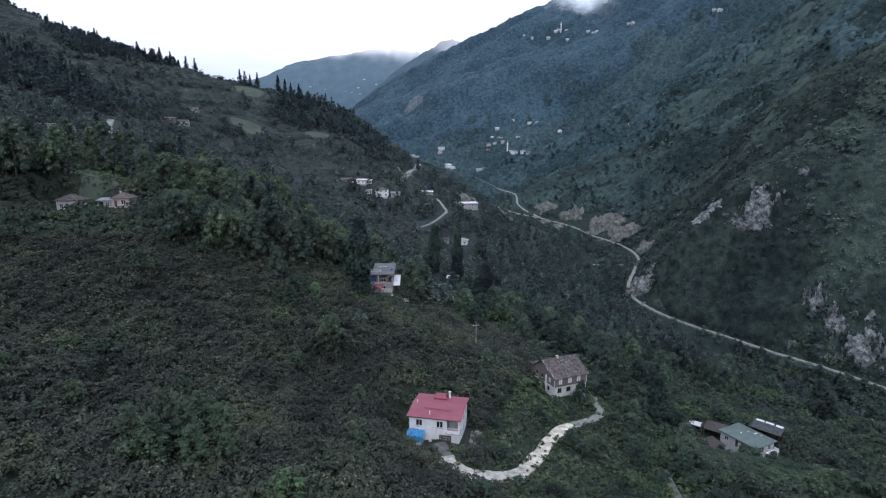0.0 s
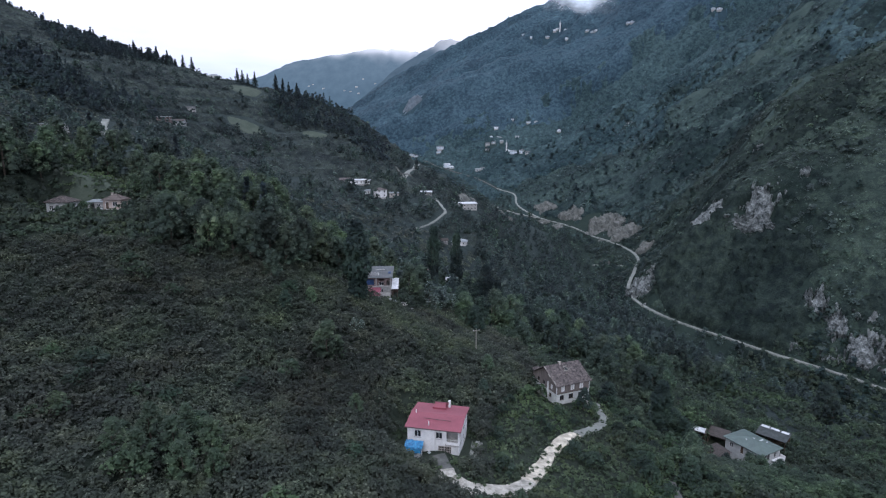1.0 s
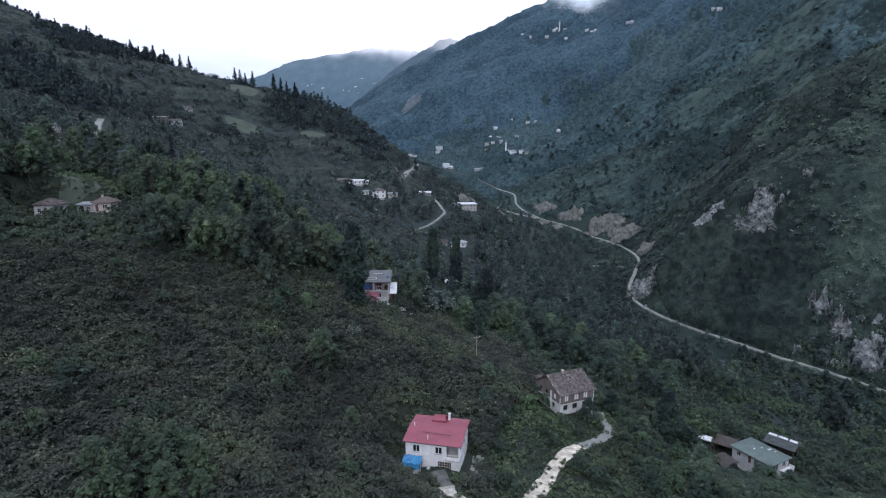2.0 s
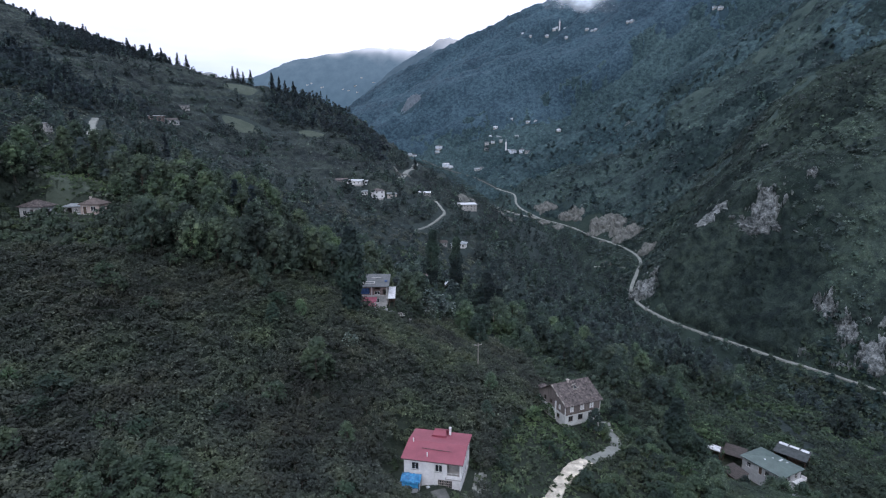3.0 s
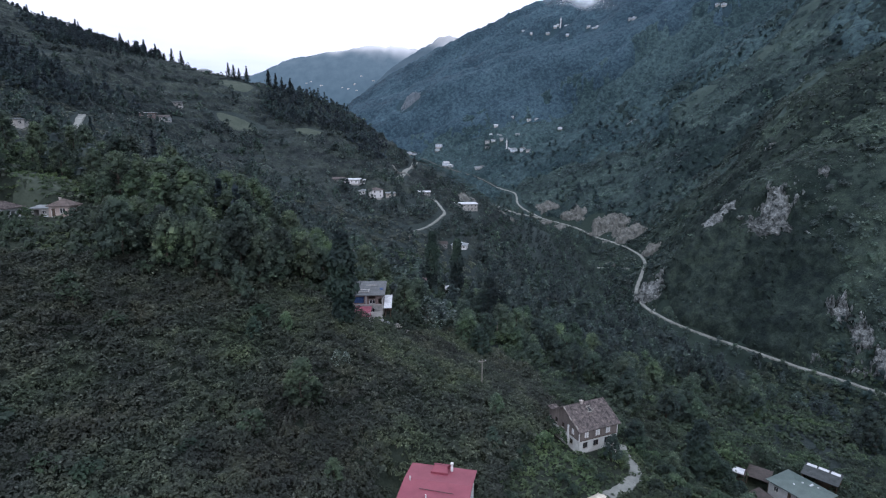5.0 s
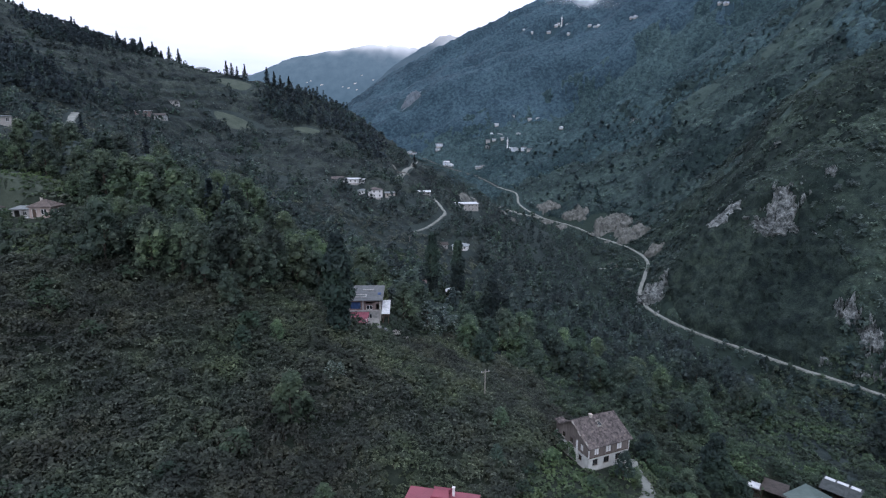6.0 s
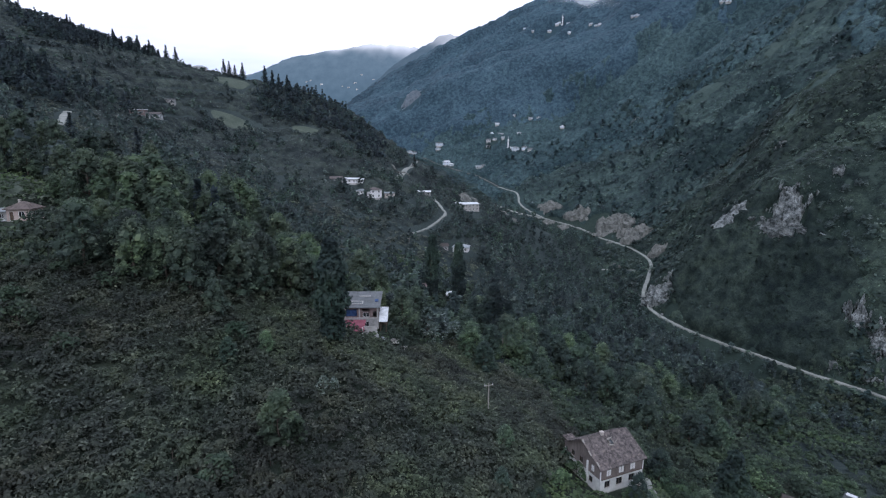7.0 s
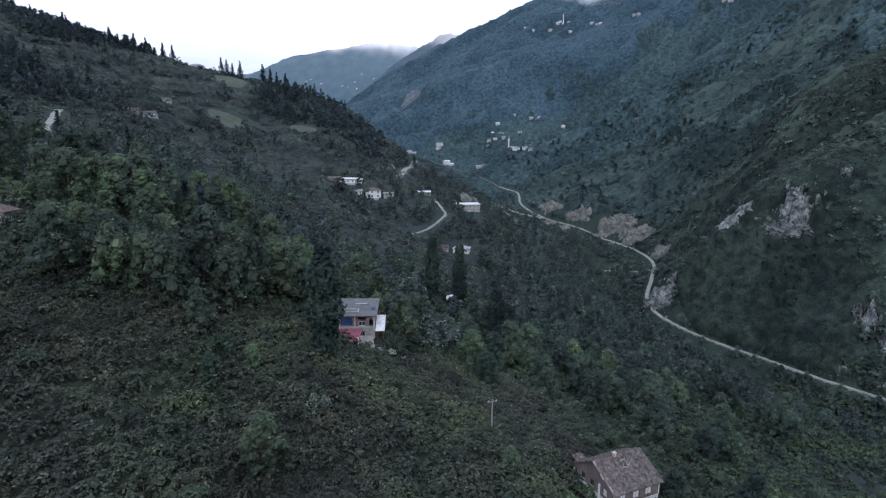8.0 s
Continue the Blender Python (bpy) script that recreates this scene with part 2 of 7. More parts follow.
# lower, upper and high canopies turn bluer step by step, painting in the haze
M_CANOPY = canopy_material("scrub_canopy", (0.013, 0.023, 0.022), (0.053, 0.076, 0.066), 0.018)
M_LOWCANOPY = canopy_material("hazy_lower_canopy", (0.019, 0.034, 0.037), (0.056, 0.086, 0.086), 0.014)
# dark gully woods against pale crests also paint the relief shading of the spurs
M_GULLY = canopy_material("shaded_gully_woods", (0.014, 0.023, 0.023), (0.032, 0.047, 0.043), 0.02)
M_MIDGULLY = canopy_material("shaded_upper_gully_woods", (0.014, 0.026, 0.029), (0.028, 0.047, 0.050), 0.02)
M_MIDCANOPY = canopy_material("hazy_upper_canopy", (0.024, 0.046, 0.056), (0.056, 0.094, 0.108), 0.010)
M_FARCANOPY = canopy_material("hazy_high_canopy", (0.029, 0.054, 0.078), (0.054, 0.095, 0.129), 0.008)
# terrace canopy leans to blue for the thin haze on the left hill
M_TERRACE = canopy_material("hazel_canopy", (0.021, 0.029, 0.032), (0.053, 0.068, 0.066), 0.03)
# leafy twigs that stand out of those canopies; their palest leaves paint the highlights
M_SCRUBTWIG = foliage("scrub_twig_leaves", (0.032, 0.048, 0.041), (0.070, 0.095, 0.078), (0.16, 0.19, 0.155), stand=0.018, tips=0.8, soft=0.55)
# lower and upper twigs take on the painted haze of their canopies
M_LOWTWIG = foliage("lower_twig_leaves", (0.030, 0.050, 0.050), (0.068, 0.100, 0.092), (0.14, 0.18, 0.155), stand=0.014, tips=0.82, soft=0.6)
M_MIDTWIG = foliage("hazy_upper_twigs", (0.032, 0.058, 0.066), (0.062, 0.102, 0.108), (0.11, 0.16, 0.155), stand=0.012, tips=0.84, soft=0.65)
M_TERRACETWIG = foliage("terrace_twig_leaves", (0.040, 0.051, 0.046), (0.078, 0.094, 0.080), (0.155, 0.18, 0.152), stand=0.03, tips=0.82, soft=0.5, cool=1.24)


def ground_material():
    m, nt, bsdf = material("grassy_soil", 0.95, 0.1)
    big = place_noise(nt, 0.02, 5.0, 0.6)
    small = place_noise(nt, 0.6, 5.0, 0.7)
    c = ramp_node(nt, big, ((0.3, (0.026, 0.035, 0.028)), (0.55, (0.038, 0.049, 0.038)), (0.75, (0.056, 0.068, 0.048))))
    d = ramp_node(nt, small, ((0.3, (0.6, 0.62, 0.62)), (0.55, (1.0, 1.0, 1.0)), (0.75, (1.45, 1.35, 1.2))))
    nt.links.new(mix_node(nt, 1.0, c, d, "MULTIPLY"), bsdf.inputs["Base Color"])
    bump(nt, bsdf, small, 0.9, 0.6)
    return m


M_GROUND = ground_material()
# turf colour includes a little of the left hill's haze
M_HILL = simple("hillside_turf", (0.025, 0.037, 0.038), (0.046, 0.061, 0.058), 0.035, rough=0.95, spec=0.1, relief=0.9, depth=0.8, fine=0.45)
M_CREST = simple("pale_ridge_turf", (0.036, 0.058, 0.054), (0.062, 0.088, 0.078), 0.03, rough=0.95, spec=0.1, relief=0.9, depth=1.2, fine=0.3)
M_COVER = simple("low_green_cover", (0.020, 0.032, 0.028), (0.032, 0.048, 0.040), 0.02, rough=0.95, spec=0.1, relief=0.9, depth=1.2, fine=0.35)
# the next two ground colours hold the haze of middle and far slopes
M_SLOPE = simple("half_hazy_cover", (0.024, 0.042, 0.044), (0.042, 0.066, 0.064), 0.015, rough=0.95, spec=0.1, relief=0.8, depth=2.0, fine=0.2)
M_HAZECOVER = simple("hazy_far_cover", (0.028, 0.052, 0.066), (0.044, 0.076, 0.092), 0.01, rough=0.95, spec=0.1, relief=0.8, depth=3.0, fine=0.12)
M_MEADOW = simple("meadow_grass", (0.048, 0.064, 0.050), (0.078, 0.097, 0.074), 0.12, rough=0.95, relief=0.8, depth=0.2, fine=1.2)

# ---- the land: a river line and the rise of both flanks away from it ----
RIVER = np.array([(-400, 330, -115), (0, 290, -96), (120, 255, -90), (200, 222, -84), (270, 190, -77), (335, 158, -71), (402, 122, -65),
                  (500, 140, -60), (590, 150, -51), (650, 116, -45), (750, 75, -29), (900, 25, 5), (1000, -20, 25), (1080, -250, 33),
                  (1250, -520, 50), (1700, -900, 80), (3000, -1300, 110), (5000, -1500, 150)], float)
LEFT_AWAY = np.array([0, 40, 80, 130, 180, 240, 300, 380, 480, 700, 1500, 4000], float)
LEFT_RISE = {-400: (0, 30, 58, 78, 88, 96, 112, 136, 180, 284, 590, 900), 50: (0, 32, 57, 76, 86, 90, 102, 123, 180, 284, 590, 900),
             90: (0, 30, 54, 73, 82, 86, 103, 121, 184, 273, 588, 900), 120: (0, 26, 45, 53, 61, 91, 112, 130, 184, 264, 586, 900),
             150: (0, 25, 45, 51, 67, 88, 118, 142, 175, 256, 585, 900), 220: (0, 16, 30, 42, 60, 88, 121, 142, 173, 254, 583, 900)}
LEFT_RISE.update({300: (0, 6, 15, 37, 67, 86, 113, 144, 181, 261, 583, 900), 400: (0, 19, 42, 78, 89, 101, 123, 163, 203, 274, 585, 900),
                  490: (0, 23, 50, 75, 101, 122, 124, 173, 213, 284, 588, 900), 590: (0, 16, 36, 58, 95, 142, 164, 177, 197, 295, 592, 900),
                  700: (0, 6, 14, 28, 51, 93, 119, 135, 178, 300, 590, 900), 900: (0, 9, 19, 32, 45, 56, 62, 82, 125, 244, 500, 800)})
LEFT_RISE.update({1300: (0, 10, 20, 35, 50, 75, 100, 140, 190, 270, 420, 600), 5000: (0, 10, 20, 35, 50, 75, 100, 140, 190, 270, 420, 600)})
RIGHT_AWAY = np.array([0, 25, 60, 110, 180, 300, 500, 900, 1600, 5000], float)
RIGHT_RISE = {-400: (0, 8, 30, 76, 140, 225, 363, 640, 1000, 1400), 250: (0, 4, 20, 73, 147, 235, 363, 626, 1050, 1400),
              320: (0, 20, 46, 80, 125, 210, 346, 628, 1100, 1400), 390: (0, 14, 54, 102, 122, 198, 333, 632, 1150, 1400),
              480: (0, 2, 14, 79, 166, 223, 335, 645, 1150, 1400), 580: (0, 10, 24, 62, 160, 240, 383, 674, 1150, 1400)}
RIGHT_RISE.update({700: (0, 10, 27, 50, 102, 179, 389, 697, 1150, 1400), 900: (0, 5, 12, 35, 72, 140, 260, 560, 1150, 1400),
                   1080: (0, 0, 1, 2, 5, 15, 80, 370, 1000, 1400), 1250: (0, 3, 8, 15, 22, 45, 135, 235, 750, 1400),
                   1700: (0, 2, 4, 6, 9, 12, 8, 262, 552, 1300), 2600: (0, 2, 4, 6, 9, 12, 15, 150, 420, 900), 5000: (0, 2, 4, 6, 9, 12, 15, 100, 300, 700)})


def lattice(ix, iy):
    h = np.sin(ix * 127.1 + iy * 311.7) * 43758.5453
    return h - np.floor(h)


def waves(x, y, size):
    """Smooth value noise between -1 and 1."""
    x, y = x / size, y / size
    ix, iy = np.floor(x), np.floor(y)
    u, v = x - ix, y - iy
    u, v = u * u * (3 - 2 * u), v * v * (3 - 2 * v)
    a = lattice(ix, iy) * (1 - u) + lattice(ix + 1, iy) * u
    b = lattice(ix, iy + 1) * (1 - u) + lattice(ix + 1, iy + 1) * u
    return 2 * (a * (1 - v) + b * v) - 1


def flank(away, y, steps, table):
    """The rise at a distance from the river, between the sections of the table."""
    ys = np.array(sorted(table), float)
    rise = np.array([table[int(k)] for k in ys], float)
    j = np.clip(np.searchsorted(steps, away, side="right") - 1, 0, len(steps) - 2)
    g = np.clip((away - steps[j]) / (steps[j + 1] - steps[j]), 0, 1)
    i = np.clip(np.searchsorted(ys, y, side="right") - 1, 0, len(ys) - 2)
    f = np.clip((y - ys[i]) / (ys[i + 1] - ys[i]), 0, 1)
    return (rise[i, j] * (1 - g) + rise[i, j + 1] * g) * (1 - f) + (rise[i + 1, j] * (1 - g) + rise[i + 1, j + 1] * g) * f


def loft(x, y):
    xr, zr = np.interp(y, RIVER[:, 0], RIVER[:, 1]), np.interp(y, RIVER[:, 0], RIVER[:, 2])
    u = x - xr
    return zr + np.where(u < 0, flank(-u, y, LEFT_AWAY, LEFT_RISE), flank(u, y, RIGHT_AWAY, RIGHT_RISE))


def great_spurs(x, y):
    """How far the great spurs rule the slope at a place."""
    start = np.interp(y, (420, 480, 560, 750, 1000, 1130, 1200), (250, 225, 240, 262, 262, 185, 170))
    return np.clip((x - start) / 55, 0, 1) * np.clip((y - 450) / 50, 0, 1) * np.clip((1240 - y) / 60, 0, 1)


def spur_height(x, y):
    """1 along the crests that run up the mountain side away from the river, 0 in the gullies."""
    v = y - 0.22 * x + 22 * waves(x, y, 150)
    spur = 1 - np.abs(waves(v, x * 0.22 + 40, 105))
    # the great spurs above the road and the village, crest after crest up the valley
    crests = (400, 490, 752, 905, 1073, 1130, 1225)
    at = y - 16 * waves(x, y, 70) - 7 * waves(x, y, 26)
    low = np.zeros(np.shape(x))
    for a, b in zip(crests[:-1], crests[1:]):
        s = (at - a) / (b - a)
        low = np.where((s >= 0) & (s < 1), np.where(s < 0.36, s / 0.36, (1 - s) / 0.64), low)
    w = great_spurs(x, y)
    return spur * (1 - w) + (1 - low) * w, 1 - np.abs(waves(v + 0.3 * x, x * 0.4, 38))


def on_crest(x, y):
    """1 along the open, grassy backs of the spurs."""
    edge = 0.965 - 0.095 * great_spurs(x, y)
    return np.clip((spur_height(x, y)[0] + 0.05 * waves(x, y, 14) - edge) * 18, 0, 1) * np.clip((960 - y) / 120, 0, 1)


def bare_land(x, y):
    x, y = np.asarray(x, float), np.asarray(y, float)
    r = 4 + 0.018 * np.abs(y)
    z = loft(x, y) * 0.3
    for a in range(7):
        z = z + 0.1 * loft(x + r * math.cos(a * 0.8976), y + r * math.sin(a * 0.8976))
    u = x - np.interp(y, RIVER[:, 0], RIVER[:, 1])
    high = np.clip((u - 60) / 120, 0, 1)
    # spurs run up the mountain side away from the river
    spur, fine = spur_height(x, y)
    z = z + high * np.clip(y / 480, 0.5, 1.7) * ((26 + 12 * np.clip((720 - y) / 160, 0, 1)) * (spur - 0.62 - 0.28 * great_spurs(x, y)) + 7 * (fine - 0.5))
    hill = np.clip((-u - 60) / 100, 0, 1) * np.clip((y - 160) / 150, 0, 1)
    z = z + hill * (2.5 * waves(x, y, 70) + 1.8 * waves(x, y, 24))
    return z + 0.35 * waves(x, y, 9) + 0.12 * waves(x, y, 3.1)

# level ground cut into the slope for houses: x, y, z, radius
PADS = [(-1.2, 88.5, 0.5, 7.0), (28, 117, -4.3, 6.5), (80, 131, -29.6, 8.5), (-18, 152, 10.6, 6), (-99, 137, 34.4, 5), (-86, 139.5, 35.0, 4), (-89, 148, 35.6, 5), (-102, 145.0, 34.8, 6)]
# houses of the village and of the hamlet high above it: x, y, width, storeys
VILLAGE = ((110, 1097, 9, 1), (114, 1054, 10, 1), (86, 1013, 9, 1), (97, 1014, 8, 1), (127, 937, 12, 2), (137, 924, 10, 2), (144, 905, 9, 1), (145, 1040, 8, 1), (142, 1105, 9, 1), (174, 1088, 9, 1), (188, 1084, 8, 1), (224, 1038, 9, 1), (-2, 1084, 14, 2), (-5, 1074, 10, 1), (11, 967, 12, 2), (19, 958, 9, 1), (62, 916, 10, 1), (69, 919, 7, 1), (-60, 1078, 12, 1), (-51, 1075, 9, 1), (113, 1013, 7, 1), (123, 967, 7, 1), (98, 1074, 7, 1), (84, 1003, 8, 1))
HIGH = ((224, 1534, 12, 1), (234, 1458, 9, 1), (273, 1447, 12, 1), (293, 1453, 11, 1), (299, 1455, 9, 1), (319, 1443, 11, 1), (326, 1443, 8, 1), (351, 1350, 12, 1), (360, 1335, 9, 1), (365, 1323, 9, 1), (419, 1262, 10, 1), (427, 1254, 10, 1), (535, 1105, 12, 1), (530, 1071, 11, 1), (304, 1360, 10, 1))
PADS += [(-45, 396, 16.4, 10), (-68, 408, 25.6, 9), (-13, 434, 15.5, 7), (20, 470, 0.0, 12), (9, 346, -9.6, 8), (-198, 404, 69.5, 11)]

# roads and tracks: name, width, points in plan
ROADS = {"lower_lane": (3.0, [(0.5, 79), (1, 77), (4, 75), (8, 75.3), (11.5, 77.6), (12.5, 78.6), (14.0, 81.0)]),
         "pale_lane": (2.6, [(14.0, 81.0), (15.5, 83.5), (19, 91), (22.5, 96.3), (23.5, 97.5), (26.5, 100.2)]),
         "upper_lane": (2.4, [(26.5, 100.2), (29, 102), (33, 106), (36, 111), (37, 117), (38, 126)]),
         "footpath": (1.4, [(40.5, 87.5), (40, 86), (39, 77), (36, 66)]),
         "valley_road": (2.5, [(262, 215), (240, 240), (229, 256), (206, 281), (187, 303), (163, 343), (152, 364), (146, 381), (143, 394), (147, 407), (160, 432), (174, 464), (190, 499),
                               (184, 535), (176, 567), (161, 614), (145, 643), (123, 677), (103, 735), (107, 764), (104, 780), (84, 815)])}
ROADS.update({"far_road": (1.7, [(84, 815), (60, 880), (20, 940), (-7, 979), (-33, 1027), (-60, 1045)]),
         "river_track": (4.0, [(123, 677), (95, 715), (70, 762)]), "side_track": (3.5, [(146, 503), (158, 500), (172, 485), (180, 478)]),
         "hill_road": (4.6, [(-36, 444), (-34, 456), (-31, 495), (-27, 540), (-26, 572)]), "yard_track": (2.4, [(-0.6, 83.2), (0.2, 81), (0.7, 78.5)]), "hill_lane": (1.9, [(-17, 335), (-3, 371), (4, 398), (-1, 410), (-6, 420)]),
         "field_track": (3.4, [(-157, 256), (-163, 264), (-176, 284), (-188, 303.5), (-195, 316), (-202, 330)])})


def along(points, step):
    """A smooth line through the points, at even steps."""
    p = np.array(points, float)
    for _ in range(3):
        q = np.empty((len(p) * 2, 2))
        q[0], q[-1] = p[0], p[-1]
        q[1:-1:2], q[2:-1:2] = p[:-1] * 0.75 + p[1:] * 0.25, p[:-1] * 0.25 + p[1:] * 0.75
        p = q
    run = np.concatenate([[0], np.cumsum(np.hypot(*np.diff(p, axis=0).T))])
    t = np.linspace(0, run[-1], max(3, int(run[-1] / step)))
    return np.stack([np.interp(t, run, p[:, 0]), np.interp(t, run, p[:, 1])], 1)


def settle(z, n):
    for _ in range(n):
        z = np.concatenate([z[:1], (z[:-2] + z[1:-1] * 2 + z[2:]) / 4, z[-1:]])
    return z


ROAD_LINES = {}
for key, (width, points) in ROADS.items():
    line = along(points, 4.0 if width > 3.4 else 1.0)
    ROAD_LINES[key] = (width, line, settle(bare_land(line[:, 0], line[:, 1]), 8))


def land(x, y):
    """The ground's height: the bare land with level plots and road beds cut into it."""
    x, y = np.asarray(x, float), np.asarray(y, float)
    z = bare_land(x, y)
    for px, py, pz, pr in PADS:
        d = np.hypot(x - px, y - py)
        k = np.clip(1 - (d - pr) / (0.8 * pr), 0, 1)
        k = k * k * (3 - 2 * k)
        z = z * (1 - k) + pz * k
    for width, line, lz in ROAD_LINES.values():
        near = np.nonzero((x > line[:, 0].min() - 12) & (x < line[:, 0].max() + 12) & (y > line[:, 1].min() - 12) & (y < line[:, 1].max() + 12))[0]
        for start in range(0, len(near), 4000):
            sel = near[start:start + 4000]
            d2 = (x[sel, None] - line[None, :, 0]) ** 2 + (y[sel, None] - line[None, :, 1]) ** 2
            j = d2.argmin(1)
            d = np.sqrt(d2[np.arange(len(sel)), j])
            k = np.clip(1 - (d - width * 0.75) / (width * 1.0), 0, 1)
            z[sel] = z[sel] * (1 - k) + (lz[j] - 0.15) * k
    return z


def land_z(x, y):
    return float(land(np.array([x]), np.array([y]))[0])


def steps_out(lo, hi, fine, end_lo, end_hi, grow=1.07, cap=9.0, until=1300):
    """Grid lines, fine between lo and hi and ever wider outside."""
    mid = list(np.arange(lo, hi + fine, fine))
    s, a = fine, hi + fine
    up = []
    while a < end_hi:
        s = min(s * grow, cap) if a < until else s * 1.12
        a += s
        up.append(a)
    s, a = fine, lo
    down = []
    while a > end_lo:
        s = min(s * grow, cap) if a > -until else s * 1.12
        a -= s
        down.append(a)
    return np.array(down[::-1] + mid + up)


def mesh_from(name, verts, faces, mats, smooth=False):
    me = bpy.data.meshes.new(name)
    me.from_pydata([tuple(v) for v in verts], [], [tuple(f) for f in faces])
    for m in mats:
        me.materials.append(m)
    if smooth:
        me.polygons.foreach_set("use_smooth", np.ones(len(me.polygons), bool))
    me.update()
    return me


def big_mesh(name, verts, quads, mat, smooth=False):
    """A mesh of quads from arrays."""
    me = bpy.data.meshes.new(name)
    n = len(quads)
    k = quads.shape[1]
    me.vertices.add(len(verts))
    me.vertices.foreach_set("co", np.ascontiguousarray(verts, np.float32).ravel())
    me.loops.add(n * k)
    me.loops.foreach_set("vertex_index", np.ascontiguousarray(quads, np.int32).ravel())
    me.polygons.add(n)
    me.polygons.foreach_set("loop_start", np.arange(0, n * k, k, dtype=np.int32))
    if smooth:
        me.polygons.foreach_set("use_smooth", np.ones(n, bool))
    me.materials.append(mat)
    me.update(calc_edges=True)
    return me


# open ground below houses, free of trees
OPEN = [(75, 124, 8), (84, 121, 8), (-103, 135, 9), (-80, 141, 8), (-83, 139, 6), (-79, 132, 7), (-75, 126, 7), (-70, 118, 6), (-90, 128, 7), (-76, 147, 6), (-82, 148, 5), (-96, 135, 9), (-88, 136, 9), (-82, 129, 7), (-96, 125, 9), (-17, 142, 7)]
# bare rock and mown meadow, free of bushes: x, y, radius
BARE = [(203, 402, 8), (222, 374, 12), (217, 436, 5), (224, 306, 4), (226, 293, 5), (231, 273, 7), (152, 393, 8), (155, 376, 4), (134, 692, 11), (157, 647, 15), (184, 602, 21), (194, 563, 17), (176, 622, 14), (197, 506, 9), (-66, 1240, 34)]
BARE += [(182, 512, 3), (176, 538, 4), (170, 562, 5), (163, 588, 6), (153, 612, 6), (141, 632, 6), (131, 650, 6), (119, 674, 5), (110, 698, 4)]
BARE += [(15, 440, 9), (26, 442, 10), (-151, 246, 8), (-156, 256, 8), (-165, 255, 8), (-176, 272, 9), (-188, 288, 8), (-158, 222, 7), (-163, 238, 6), (140, 640, 9), (127, 660, 9), (-102, 161, 8), (71, 125, 5), (76, 122.5, 5), (81, 121, 5), (87, 122, 5), (90, 125, 4), (81, 116.5, 5), (87, 117.5, 5), (75, 118, 5), (92, 120, 4), (68, 121, 4), (70, 118, 4), (-43, 383, 9), (-88, 139, 4), (-98, 138, 4), (-93, 141, 4), (22, 453, 11), (-64, 399, 5), (-200, 393, 6), (9, 338, 5), (-13, 427, 4), (4, 240, 5), (3.5, 232, 4.5), (3, 225, 4), (-7.2, 233, 4), (-6.8, 226, 3.5), (-100, 157, 6), (-175, 488, 17), (-190, 478, 10), (-160, 490, 11), (-116, 497, 12), (-199, 562, 18), (-190, 550, 9), (62, 510, 8), (22, 498, 9)]

gx = steps_out(-120, 250, 2.5, -4000, 4000, 1.055, 9.0, 560)
gy = steps_out(20, 330, 2.5, -600, 4900, 1.045, 9.0, 1300)
GX, GY = np.meshgrid(gx, gy)
gv = np.stack([GX.ravel(), GY.ravel(), land(GX.ravel(), GY.ravel())], 1)
idx = np.arange(len(gx) * len(gy)).reshape(len(gy), len(gx))
gq = np.stack([idx[:-1, :-1].ravel(), idx[:-1, 1:].ravel(), idx[1:, 1:].ravel(), idx[1:, :-1].ravel()], 1)
ground = new("ground", big_mesh("ground", gv, gq, M_GROUND, True))
for m in (M_HAZECOVER, M_COVER, M_HILL, M_CREST, M_SLOPE):
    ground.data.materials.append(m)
far_faces = gv[gq].mean(1)
fx, fy = far_faces[:, 0], far_faces[:, 1]
# past set distances the ground switches to covers with haze in their colour
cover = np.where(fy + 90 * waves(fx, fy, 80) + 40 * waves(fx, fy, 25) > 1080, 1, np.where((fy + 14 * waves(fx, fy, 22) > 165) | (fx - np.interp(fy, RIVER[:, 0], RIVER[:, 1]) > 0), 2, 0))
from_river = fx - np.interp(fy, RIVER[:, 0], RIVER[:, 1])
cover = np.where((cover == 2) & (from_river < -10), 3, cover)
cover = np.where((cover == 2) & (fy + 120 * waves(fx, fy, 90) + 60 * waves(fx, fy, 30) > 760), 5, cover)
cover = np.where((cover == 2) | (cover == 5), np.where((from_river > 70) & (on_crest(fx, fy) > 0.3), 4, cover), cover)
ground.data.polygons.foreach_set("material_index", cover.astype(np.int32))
tagged(ground, "dark green grassy mountain valley slopes", "ground", kind="structure")

# ---- plants ----
rng = np.random.default_rng(7)


def unit(v):
    return v / (np.linalg.norm(v, axis=-1, keepdims=True) + 1e-9)


def leaf_cards(centers, out, size, rand, slim=0.6, up=0.75, jitter=0.36, bend=0.18):
    """Small bent leaf sprays: one four-cornered leaf at each centre, facing outwards and up."""
    n = len(centers)
    normal = unit(out * 0.7 + np.array([0, 0, up]) + rand.normal(0, jitter, (n, 3)))
    tang = unit(np.cross(normal, rand.normal(0, 1, (n, 3))))
    side = np.cross(normal, tang)
    s = size * rand.uniform(0.6, 1.35, (n, 1))
    w = slim * 0.5
    j = rand.uniform(0.75, 1.25, (4, n, 1))
    a = centers - tang * s * 0.52 * j[0] - side * s * w * 0.55 - normal * s * bend
    b = centers + tang * s * 0.30 * j[1] - side * s * w * 1.15 * j[0]
    c = centers + tang * s * 0.52 * j[2] + side * s * w * 0.55 - normal * s * bend
    d = centers - tang * s * 0.30 * j[3] + side * s * w * 1.15 * j[1]
    return np.stack([a, b, c, d], 1).reshape(-1, 3)


